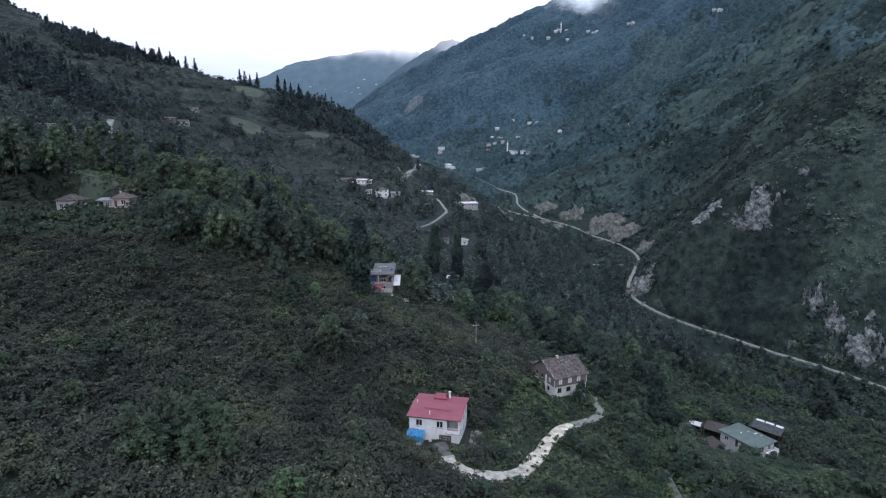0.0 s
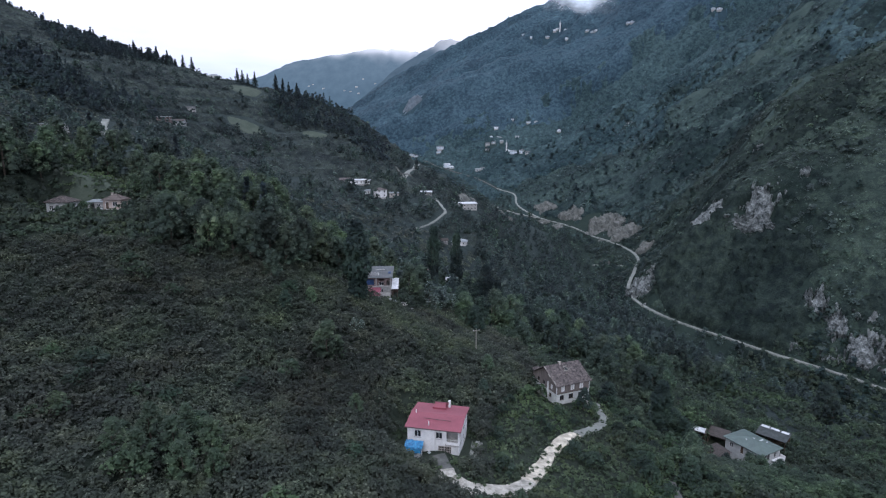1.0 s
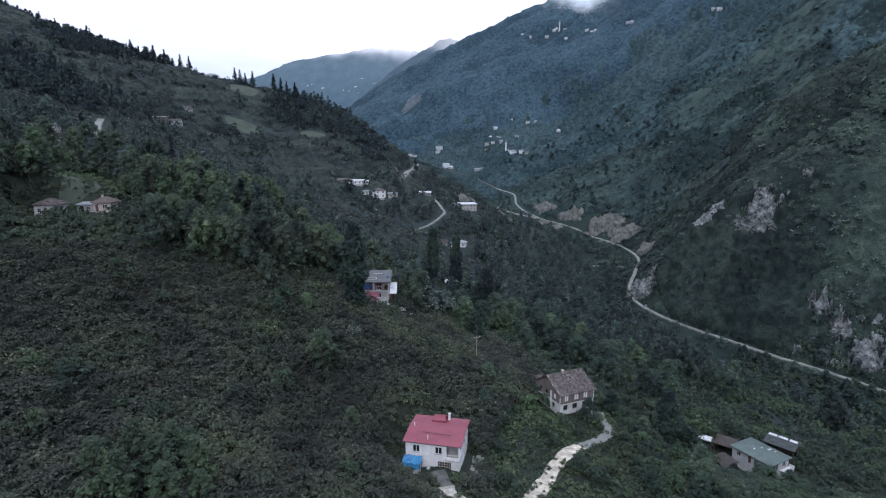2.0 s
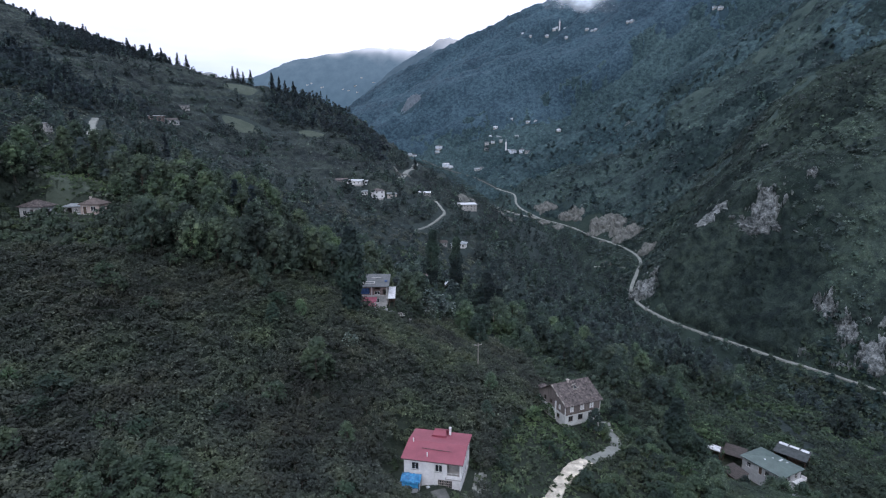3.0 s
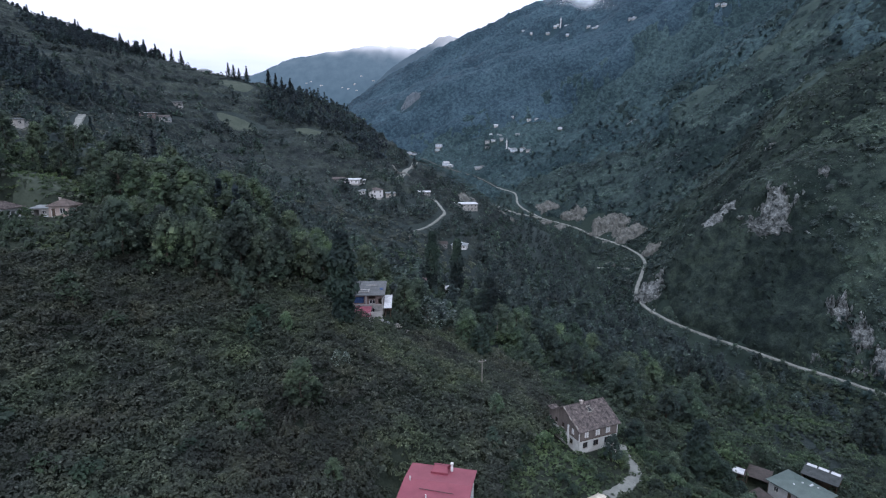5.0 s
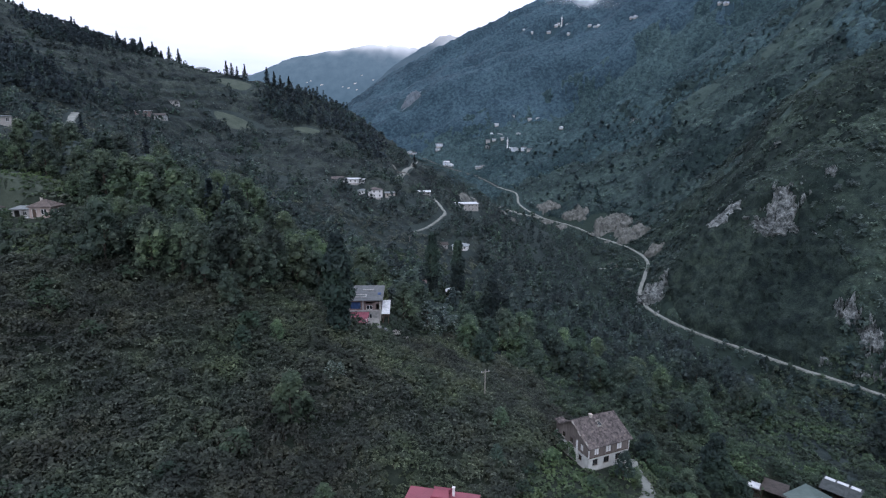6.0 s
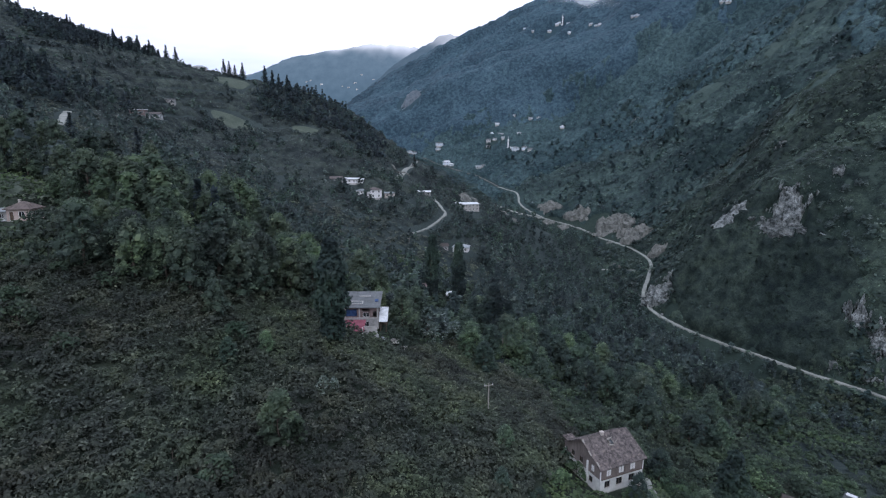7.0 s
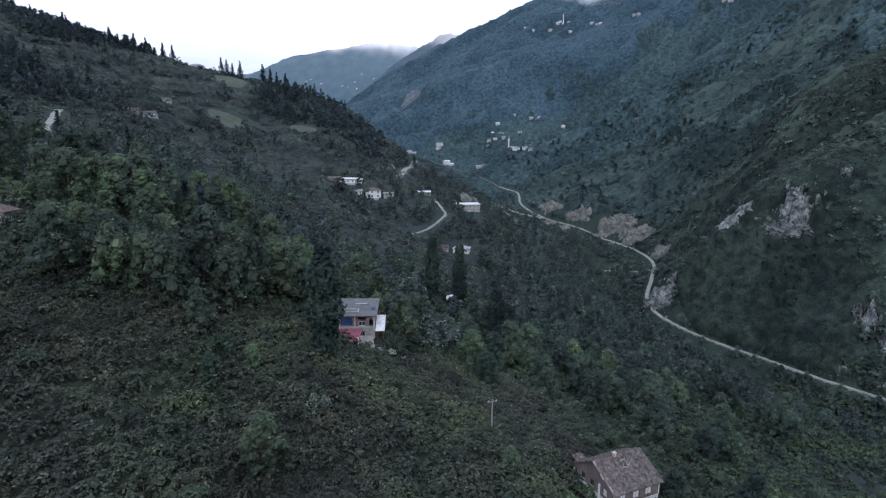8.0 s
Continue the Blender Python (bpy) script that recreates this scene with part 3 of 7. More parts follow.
def lobes_crown(lobes, per, size, rand, heart=0.0, **kw):
    """Leaves on the skins of many uneven lobes (x, y, z, radius)."""
    parts = []
    for x, y, z, r in lobes:
        d = unit(rand.normal(0, 1, (per, 3)) + np.array([0, 0, 0.75]))
        rr = r * rand.uniform(0.78, 1.08, (per, 1)) * np.array([[1.0, 1.0, 0.85]])
        parts.append(leaf_cards(np.array([[x, y, z]]) + d * rr, d, size, rand, **kw))
        if heart:
            # the dense shaded inside of the lobe: three uneven rings and a cap
            a = np.arange(6) * 1.0472 + rand.uniform(0, 1)
            rings = [np.stack([w * np.cos(a + q), w * np.sin(a + q), h + 0 * a], 1) for w, h, q in ((0.90, -0.5, 0.0), (1.0, 0.16, 0.3), (0.66, 0.70, 0.6))]
            p = np.concatenate(rings) * r * heart * rand.uniform(0.84, 1.14, (18, 1)) + [x, y, z]
            if per < 25:
                p[6:12] = p[12:18]
            for lo in (0, 6) if per >= 25 else (0,):
                for i in range(6):
                    j = (i + 1) % 6
                    parts.append(p[[lo + i, lo + j, lo + 6 + j, lo + 6 + i]])
            p = np.concatenate([p, [[x, y, z + r * heart * 1.05]]])
            for i in (12, 14, 16):
                parts.append(p[[i, i + 1, 12 + (i - 10) % 6, 18]])
    return np.concatenate(parts)


def bush_leaves(seed, radius=1.5, height=2.4, lobes=16, per=12, size=0.42, heart=0.0):
    r = np.random.default_rng(seed)
    L = []
    for k in range(lobes):
        a, q = r.uniform(0, 6.28), math.sqrt(r.uniform(0, 1))
        L.append((radius * q * math.cos(a), radius * q * math.sin(a), height * (0.35 + 0.5 * (1 - q * q) * r.uniform(0.7, 1.15)), radius * r.uniform(0.32, 0.52)))
    return lobes_crown(L, per, size, r, heart, slim=0.6)


def tree_leaves(seed, height=9.0, spread=3.2, base=0.28, lobes=22, per=30, size=0.55, top=0.5, heart=0.0):
    r = np.random.default_rng(seed)
    L = []
    for k in range(lobes):
        t = (k + r.uniform(0, 1)) / lobes
        z = height * (base + (0.95 - base) * t)
        w = spread * math.sin(math.pi * min(1, 0.22 + 0.72 * t)) ** 0.7 * (1 - top * t * t)
        a, q = k * 2.4 + r.uniform(-0.5, 0.5), r.uniform(0.35, 1.0)
        L.append((w * q * math.cos(a), w * q * math.sin(a), z, spread * r.uniform(0.34, 0.58) * min(1.0, (20 / lobes) ** 0.6)))
    return lobes_crown(L, per, size, r, heart)


def fir_leaves(seed, height=12.0, spread=2.4, tiers=15, per=10, sprays=5, size=0.7):
    r = np.random.default_rng(seed)
    C, O = [], []
    for k in range(tiers):
        t = k / (tiers - 1)
        z = height * (0.08 + 0.9 * t)
        w = spread * (1 - t) ** 0.85 * r.uniform(0.8, 1.12) + 0.12
        for j in range(max(4, int(per * (1 - 0.6 * t)))):
            a = r.uniform(0, 6.283)
            wl = w * r.uniform(0.7, 1.1)
            for q in range(sprays):
                f = (q + r.uniform(0.2, 1)) / sprays
                C.append((wl * f * math.cos(a), wl * f * math.sin(a), z - wl * f * 0.38 + r.normal(0, 0.08)))
                O.append((math.cos(a), math.sin(a), 0.2))
    return leaf_cards(np.array(C), np.array(O), size, r, slim=0.5, up=0.9, jitter=0.45)


def column_leaves(seed, height=14.0, spread=1.6, n=700, size=0.7):
    r = np.random.default_rng(seed)
    t = r.uniform(0, 1, n)
    w = spread * np.sin(np.pi * np.clip(0.12 + 0.83 * t, 0, 1)) ** 0.6 * r.uniform(0.6, 1.08, n)
    w = w * (1 + 0.18 * np.sin(t * 19 + seed))
    a = r.uniform(0, 6.283, n)
    c = np.stack([w * np.cos(a), w * np.sin(a), height * (0.08 + 0.92 * t)], 1)
    o = np.stack([np.cos(a), np.sin(a), 0 * a], 1)
    return leaf_cards(c, o, size, r, slim=0.45, up=0.35, jitter=0.5)


def clump_leaves(seed, radius=3.0, height=5.0, n=22, size=2.2):
    """A distant tree or thicket as a few dozen big sprays."""
    r = np.random.default_rng(seed)
    d = unit(r.normal(0, 1, (n, 3)) + np.array([0, 0, 1.1]))
    c = d * np.array([radius, radius, height * 0.5]) * r.uniform(0.75, 1.05, (n, 1)) + np.array([0, 0, height * 0.4])
    return leaf_cards(c, d, size, r, slim=0.75, up=1.3, jitter=0.4, bend=0.1)


def stems(height, radius, limbs, spread, seed, base=0.3):
    """A tapered trunk with limbs."""
    r = random.Random(seed)
    verts, faces = [], []

    def tube(p0, p1, r0, r1, n=6):
        d = (Vector(p1) - Vector(p0)).normalized()
        s = d.orthogonal().normalized()
        q = d.cross(s)
        b = len(verts)
        for p, rr in ((p0, r0), (p1, r1)):
            for k in range(n):
                a = 6.2832 * k / n
                verts.append(tuple(Vector(p) + s * rr * math.cos(a) + q * rr * math.sin(a)))
        for k in range(n):
            faces.append((b + k, b + (k + 1) % n, b + n + (k + 1) % n, b + n + k))

    bow = Vector((r.uniform(-0.04, 0.04), r.uniform(-0.04, 0.04), 0)) * height
    midp = Vector((0, 0, height * 0.45)) + bow
    tube((0, 0, -0.4), midp, radius, radius * 0.7)
    tube(midp, Vector((0, 0, height * 0.92)), radius * 0.7, radius * 0.15)
    for k in range(limbs):
        a, t = k * 2.4 + r.uniform(0, 0.6), base + (0.85 - base) * k / max(1, limbs)
        p0 = Vector((0, 0, height * t)) + bow * min(1, 2 * t)
        w = spread * (0.9 - 0.5 * t)
        tube(p0, p0 + Vector((w * math.cos(a), w * math.sin(a), height * 0.14)), radius * 0.4, radius * 0.1, 5)
    return verts, faces


def quads_for(count):
    return np.arange(count * 4, dtype=np.int32).reshape(-1, 4)


def plant_kind(name, leaf_name, leaves, mat, stem_name, stem):
    """One plant, out of sight below the ground until it is copied; the first copy reuses it."""
    return dict(name=name, leaf=leaf_name, mesh=big_mesh(name + "_" + leaf_name, leaves, quads_for(len(leaves) // 4), mat),
                stem=stem_name, stem_mesh=mesh_from(name + "_" + stem_name, *stem, [M_BARK]))


def set_plant(kind, x, y, scale, turn, label, category, group, lean=0.0):
    root = new(kind["name"])
    root.matrix_world = pose(x, y, land_z(x, y) - 0.1, lean, 0, turn)
    root.scale = scale
    tagged(root, label, category, group)
    for part_name, me in ((kind["stem"], kind["stem_mesh"]), (kind["leaf"], kind["mesh"])):
        o = new(part_name, me)
        o.parent = root
    return root


def stuff(name, templates, spots, mat, label, category, lean=0.0):
    """Many plants joined into one mesh. spots: rows of x, y, scale across, scale up, turn."""
    parts = []
    spots = np.asarray(spots, float)
    z = land(spots[:, 0], spots[:, 1]) - 0.15
    pick = rng.integers(0, len(templates), len(spots))
    for k, t in enumerate(templates):
        rows = np.nonzero(pick == k)[0]
        if not len(rows):
            continue
        s, zz = spots[rows], z[rows]
        c, q = np.cos(s[:, 4])[:, None], np.sin(s[:, 4])[:, None]
        X = (t[None, :, 0] * c - t[None, :, 1] * q) * s[:, 2, None] + s[:, 0, None]
        Y = (t[None, :, 0] * q + t[None, :, 1] * c) * s[:, 2, None] + s[:, 1, None]
        Z = t[None, :, 2] * s[:, 3, None] + zz[:, None]
        if lean:
            # a low canopy follows the slope that it grows on
            dx = (land(s[:, 0] + 4, s[:, 1]) - land(s[:, 0] - 4, s[:, 1])) / 8 * lean
            dy = (land(s[:, 0], s[:, 1] + 4) - land(s[:, 0], s[:, 1] - 4)) / 8 * lean
            h = Z - zz[:, None]
            rise = (X - s[:, 0, None]) * dx[:, None] + (Y - s[:, 1, None]) * dy[:, None]
            flat = 1 / np.sqrt(1 + dx * dx + dy * dy)
            X = X - h * dx[:, None] * flat[:, None]
            Y = Y - h * dy[:, None] * flat[:, None]
            Z = zz[:, None] + h * flat[:, None] + rise
        parts.append(np.stack([X, Y, Z], 2).reshape(-1, 3))
    v = np.concatenate(parts)
    ob = new(name, big_mesh(name, v, quads_for(len(v) // 4), mat))
    return tagged(ob, label, category, kind="stuff")


def scatter(x0, x1, y0, y1, gap, keep, jitter=0.45):
    """Jittered spots on a grid, thinned by keep(x, y) between 0 and 1."""
    X, Y = np.meshgrid(np.arange(x0, x1, gap), np.arange(y0, y1, gap))
    X = X.ravel() + rng.uniform(-jitter, jitter, X.size) * gap
    Y = Y.ravel() + rng.uniform(-jitter, jitter, Y.size) * gap
    ok = rng.uniform(0, 1, X.size) < keep(X, Y)
    return X[ok], Y[ok]


def clear_of(x, y, more=0.0):
    """False on house plots and roads."""
    ok = np.ones(x.shape, bool)
    for px, py, pz, pr in PADS:
        ok &= np.hypot(x - px, y - py) > pr + more
    for px, py, pr in BARE:
        ok &= np.hypot(x - px, y - py) > pr
    for width, line, lz in ROAD_LINES.values():
        near = np.nonzero((x > line[:, 0].min() - 9) & (x < line[:, 0].max() + 9) & (y > line[:, 1].min() - 9) & (y < line[:, 1].max() + 9))[0]
        if len(near):
            d2 = ((x[near, None] - line[None, :, 0]) ** 2 + (y[near, None] - line[None, :, 1]) ** 2).min(1)
            ok[near] &= d2 > (width * 0.5 + more) ** 2
    return ok


def domes(x, y, cell, seed):
    """Heights of a closed canopy of uneven round crowns, about one to each cell."""
    ix, iy = np.floor(x / cell), np.floor(y / cell)
    best = np.zeros(x.shape)
    for a in (-1, 0, 1):
        for b in (-1, 0, 1):
            jx, jy = ix + a, iy + b
            cx = (jx + 0.1 + 0.8 * lattice(jx + seed, jy)) * cell
            cy = (jy + 0.1 + 0.8 * lattice(jx, jy + seed + 7)) * cell
            r = cell * (0.42 + 0.34 * lattice(jx + 3, jy + seed))
            tall = 0.35 + 1.0 * lattice(jx + seed, jy + 11) ** 1.3
            d2 = ((x - cx) ** 2 + (y - cy) ** 2) / (r * r)
            best = np.maximum(best, tall * np.sqrt(np.clip(1 - d2, 0, 1)))
    return best


def canopy(name, xs, ys, cell, height, cover_of, mat, label, category, seed=1, leaves=0.0, share=0.5, twigs=None):
    """Far scrub as one uneven canopy skin over the slope; it sinks into the ground where nothing grows."""
    X, Y = np.meshgrid(xs, ys)
    shape = X.shape
    x, y = X.ravel() + rng.uniform(-0.3, 0.3, X.size) * (xs[1] - xs[0]), Y.ravel() + rng.uniform(-0.3, 0.3, X.size) * (ys[1] - ys[0])
    z = land(x, y)
    full = np.clip(cover_of(x, y), 0, 1)
    grown = np.clip(full * 2.2, 0, 1)
    h = height * (0.2 + domes(x, y, cell, seed) + 0.4 * domes(x, y, cell * 0.45, seed + 5)) * grown * (0.6 + 0.4 * full) - 1.6 * (1 - grown)
    dx, dy = (land(x + 5, y) - land(x - 5, y)) / 10, (land(x, y + 5) - land(x, y - 5)) / 10
    n = unit(np.stack([-dx * 0.7, -dy * 0.7, np.ones(x.shape)], 1))
    v = np.stack([x, y, z], 1) + n * h[:, None]
    i = np.arange(x.size).reshape(shape)
    q = np.stack([i[:-1, :-1].ravel(), i[:-1, 1:].ravel(), i[1:, 1:].ravel(), i[1:, :-1].ravel()], 1)
    q = q[(full[q].max(1) > 0.12) & (np.abs(x[q].mean(1)) < 45 + 0.92 * y[q].mean(1))]
    used, back = np.unique(q, return_inverse=True)
    verts, quads = v[used], back.reshape(-1, 4)
    if leaves:
        # loose sprays that stand out of the skin
        some = used[(rng.uniform(0, 1, len(used)) < share) & (full[used] > 0.35)]
        cards = leaf_cards(v[some] + n[some] * leaves * rng.uniform(0.0, 0.45, (len(some), 1)), n[some], leaves, rng, slim=0.8, up=0.1, jitter=0.55)
        quads = np.concatenate([quads, quads_for(len(some)) + len(verts)])
        verts = np.concatenate([verts, cards])
    ob = new(name, big_mesh(name, verts, quads, mat))
    if twigs:
        ob.data.materials.append(twigs)
        ob.data.polygons.foreach_set("material_index", (np.arange(len(quads)) >= len(quads) - len(some)).astype(np.int32))
    return tagged(ob, label, category, kind="stuff")


def river_away(x, y):
    return x - np.interp(y, RIVER[:, 0], RIVER[:, 1])


def rows_of(x, y, lo, hi, tall=1.0):
    s = rng.uniform(lo, hi, len(x))
    return np.stack([x, y, s, s * tall * rng.uniform(0.85, 1.15, len(x)), rng.uniform(0, 6.28, len(x))], 1)


def blob(x, y, cx, cy, rx, ry):
    """1 inside an uneven patch, 0 outside."""
    q = ((x - cx) / rx) ** 2 + ((y - cy) / ry) ** 2 + 0.35 * waves(x, y, 0.35 * min(rx, ry) + 4)
    return np.clip((1.1 - q) * 4, 0, 1)


def treeless(x, y):
    ok = np.zeros(x.shape, bool)
    for cx, cy, r in OPEN:
        ok |= np.hypot(x - cx, y - cy) < r
    return ok


def in_view(x, y, margin=45):
    return np.abs(x) < margin + 0.92 * y


# single plants, built once for each kind and then set out
HAZELS = [plant_kind("hazel_bush", "foliage", bush_leaves(s, 1.5, 2.1, 11, 32, 0.32), M_HAZEL, "stem", stems(1.9, 0.05, 6, 1.0, s, 0.05)) for s in range(5)]
SHRUBS = [plant_kind("shrub", "foliage", bush_leaves(s + 20, 1.7, 2.6, 11, 34, 0.36), M_LANESHRUB, "stem", stems(2.3, 0.06, 6, 1.1, s, 0.05)) for s in range(4)]
BROADS = [plant_kind("broadleaf_tree", "crown", tree_leaves(s + 40, 9.5, 3.3, 0.14, 32, 58, 0.36, heart=0.55), M_TREE, "trunk", stems(9.0, 0.2, 9, 2.6, s, 0.2)) for s in range(5)]
BELTS = [plant_kind("broadleaf_tree", "crown", tree_leaves(s + 45, 9.5, 3.3, 0.14, 32, 58, 0.36, heart=0.55), M_BELT, "trunk", stems(9.0, 0.2, 9, 2.6, s + 5, 0.2)) for s in range(4)]
YOUNGS = [plant_kind("young_tree", "crown", tree_leaves(s + 50, 9.5, 2.6, 0.12, 30, 36, 0.40, heart=0.60), M_BRIGHT, "trunk", stems(9.0, 0.14, 8, 2.0, s, 0.2)) for s in range(3)]
FIRS = [plant_kind("fir", "crown", fir_leaves(s + 100, 11, 3.9, 13, 13, 4, 1.15), M_FIR, "trunk", stems(11, 0.18, 0, 1, s)) for s in range(3)]
DARKS = [plant_kind("ridge_tree", "crown", tree_leaves(s + 140, 9.0, 3.2, 0.08, 16, 18, 0.8, heart=0.7), M_FIR, "trunk", stems(8.5, 0.2, 6, 2.4, s, 0.2)) for s in range(3)]
COLUMNS = [plant_kind("columnar_tree", "crown", column_leaves(s + 120, 15, 2.1, 2600, 0.66), M_POPLAR, "trunk", stems(13.5, 0.22, 6, 1.2, s)) for s in range(3)]
SILVERS = [plant_kind("silver_tree", "crown", tree_leaves(s + 130, 5.5, 2.2, 0.1, 12, 36, 0.42), M_SILVER, "trunk", stems(5, 0.12, 8, 1.6, s)) for s in range(2)]


def set_many(kinds, xs, ys, lo, hi, label, category, group, tall=(0.9, 1.15)):
    for x, y in zip(xs, ys):
        s = rng.uniform(lo, hi)
        set_plant(kinds[int(rng.integers(0, len(kinds)))], float(x), float(y), (s, s, s * rng.uniform(*tall)), float(rng.uniform(0, 360)), label, category, group)


# ---- the hazel slope round the red-roofed house ----
def hazel_slope(x, y):
    return clear_of(x, y, 1.2) * (x < np.interp(y, (60, 95, 104, 117, 124, 153, 165, 181), (8, 8, 12, 21, 26, 25, 15, 2))) * (y < 148 + 0.44 * np.minimum(x + 20, 0) + np.clip((x + 9) * 2.5, 0, 35) + 6 * waves(x, y, 20))


fx, fy = scatter(-120, 28, 40, 188, 1.95, lambda x, y: hazel_slope(x, y) * (np.abs(x) < 16 + 0.95 * y) * np.clip((y - 47 - 0.12 * np.minimum(x + 30, 0)) / 8 + 0.6 * waves(x, y, 9), 0, 1), 0.36)
single = np.nonzero((fx > -34) & (fy > 66) & (fy < 106))[0][:300]
rest = np.setdiff1d(np.arange(len(fx)), single)
set_many(HAZELS, fx[single], fy[single], 0.75, 1.25, "rounded green hazel bush on the steep slope", "hazel bush", "hazel bushes on the slope")
stuff("hazel_thicket", [bush_leaves(s, 1.5, 1.9, 8, 23, 0.35) for s in range(7)], rows_of(fx[rest], fy[rest], 0.75, 1.25), M_HAZEL, "dense low hazel bushes covering the slope", "hazel bushes")

# ---- scrub and grass round the lanes and down to the river ----
sx, sy = scatter(-30, 275, 55, 300, 3.0, lambda x, y: clear_of(x, y, 1.5) * ~hazel_slope(x, y).astype(bool) * (river_away(x, y) < 34) * (y > 60) * in_view(x, y, 20) * np.clip(0.9 + 0.4 * waves(x, y, 17), 0.62, 1) * np.where((x < 34) & (x > 4) & (y > 76) & (y < 112), 0.28, 1) * ((x > -12) | (y > 150)))
single = np.nonzero((sx < 51) & (sy < 132))[0][:280]
rest = np.setdiff1d(np.arange(len(sx)), single)
set_many(SHRUBS, sx[single], sy[single], 0.55, 1.2, "leafy green shrub beside the lane", "shrub", "shrubs beside the lane")
near, beyond = rest[sy[rest] < 165], rest[sy[rest] >= 165]
low_rows = rows_of(sx[near], sy[near], 0.6, 1.45)
# only low growth on the brow above the green-roofed house
brow = (sx[near] > 50) & (sx[near] < 90) & (sy[near] > 86) & (sy[near] < 122)
low_rows[brow, 2:4] *= (0.75, 0.4)
ex, ey = scatter(50, 96, 84, 120, 1.7, lambda x, y: clear_of(x, y, 1.0) * 0.95)
brow_rows = rows_of(ex, ey, 0.45, 0.8)
brow_rows[:, 3] *= 0.6
low_rows = np.concatenate([low_rows, brow_rows])
stuff("valley_scrub", [bush_leaves(s + 20, 1.8, 2.5, 8, 20, 0.44) for s in range(6)], low_rows, M_SHRUB, "mixed green scrub on the valley side", "shrubs")
stuff("riverside_scrub", [bush_leaves(s + 24, 2.0, 2.5, 4, 9, 0.85, 0.75) for s in range(6)], rows_of(sx[beyond], sy[beyond], 0.6, 1.45), M_SHRUB, "mixed green scrub towards the river", "shrubs", lean=0.6)

# ---- trees that stand out singly ----
for x, y, s, t in ((-21.2, 132, 1.4, 1.4), (-3.7, 232, 1.35, 1.7), (6.5, 238, 1.3, 1.75), (16, 193, 1.45, 1.3), (21, 197, 1.1, 1.05), (53.8, 123.5, 1.15, 0.95), (52, 262, 1.1, 0.95), (30, 215, 0.95, 0.85), (78, 306, 1.1, 0.95)):
    set_plant(COLUMNS[int(rng.integers(0, 3))], x, y, (s, s, t), float(rng.uniform(0, 360)), "tall narrow dark green tree", "columnar tree", "tall narrow trees")
for x, y, s in ((-49.5, 150, 1.35), (-58, 161, 1.2), (-63, 178, 0.9), (-41, 176, 0.7), (-128, 262, 1.0), (-140, 240, 0.9)):
    set_plant(FIRS[int(rng.integers(0, 3))], x, y, (s, s, s * 1.1), float(rng.uniform(0, 360)), "dark green pointed fir among paler trees", "fir", "firs on the hillside")
for x, y, s in ((-4, 168, 1.5), (-8, 164, 1.2), (-0.5, 170, 1.5), (3.5, 172, 1.3), (-2, 163, 1.1), (-19.2, 114, 0.62), (-17.8, 115.5, 0.5), (-6, 173, 0.9), (-10, 160, 0.6)):
    set_plant(SILVERS[int(rng.integers(0, 2))], x, y, (s, s, s), float(rng.uniform(0, 360)), "pale silver-leaved small tree near the house", "tree", "silver-leaved trees")
for x, y, s in ((42, 128, 0.75), (-34.2, 114.6, 0.5), (-30, 120, 0.45), (10, 114.5, 0.5), (8.5, 105, 0.45), (31, 110.6, 0.55), (33.6, 112.0, 0.4), (46, 118, 0.6), (60, 124, 0.8), (62, 132, 0.65), (82, 119.5, 0.75), (77.5, 120, 0.8), (86.5, 120.5, 0.5), (73.5, 118, 0.7), (69, 120, 0.45), (91, 121, 0.5), (64.5, 125, 0.5), (58.5, 127, 0.85), (46.5, 92, 0.6), (44.8, 89, 0.5), (49.5, 99, 0.65)):
    set_plant(BROADS[int(rng.integers(0, 5))], x, y, (s, s, s), float(rng.uniform(0, 360)), "round-crowned green tree beside a house", "tree", "trees beside the houses")
for x, y, s in ((-35, 66, 0.75), (-39, 68.5, 0.7), (-31, 68, 0.7), (-37.5, 62.5, 0.7), (-32.5, 63, 0.65), (-35.5, 71, 0.6), (-42, 65, 0.55), (-29, 64.5, 0.5), (-22.4, 101.5, 0.95), (-15, 88, 0.5), (-24.6, 103.2, 0.55), (-20.6, 103, 0.5), (-66, 148, 1.45), (-63, 154, 1.6), (-70, 156, 1.5), (-60, 149, 1.3), (-73, 163, 1.5), (-56, 160, 1.3), (-68, 161, 1.7), (-76, 157, 1.4)):
    set_plant(YOUNGS[int(rng.integers(0, 3))], x, y, (s * 1.15, s * 1.15, s), float(rng.uniform(0, 360)), "fresh green young tree standing in the hazel", "tree", "young trees in the hazel")

for x, y, q in ((22.6, 116.5, 1.1), (22.8, 120.0, 1.3), (29.8, 110.8, 0.75)):
    set_plant(SHRUBS[int(rng.integers(0, 4))], x, y, (q, q, q), float(rng.uniform(0, 360)), "dark bush against the old house wall", "shrub", "bushes by the old house")
for x, y, q in ((-105.2, 138.6, 1.3), (-97.6, 138.2, 1.2), (-93.5, 141.5, 1.0), (-84.2, 142.6, 1.2)):
    set_plant(SHRUBS[int(rng.integers(0, 4))], x, y, (q, q, q * 0.9), float(rng.uniform(0, 360)), "dark bush before the upper houses", "shrub", "bushes by the upper houses")

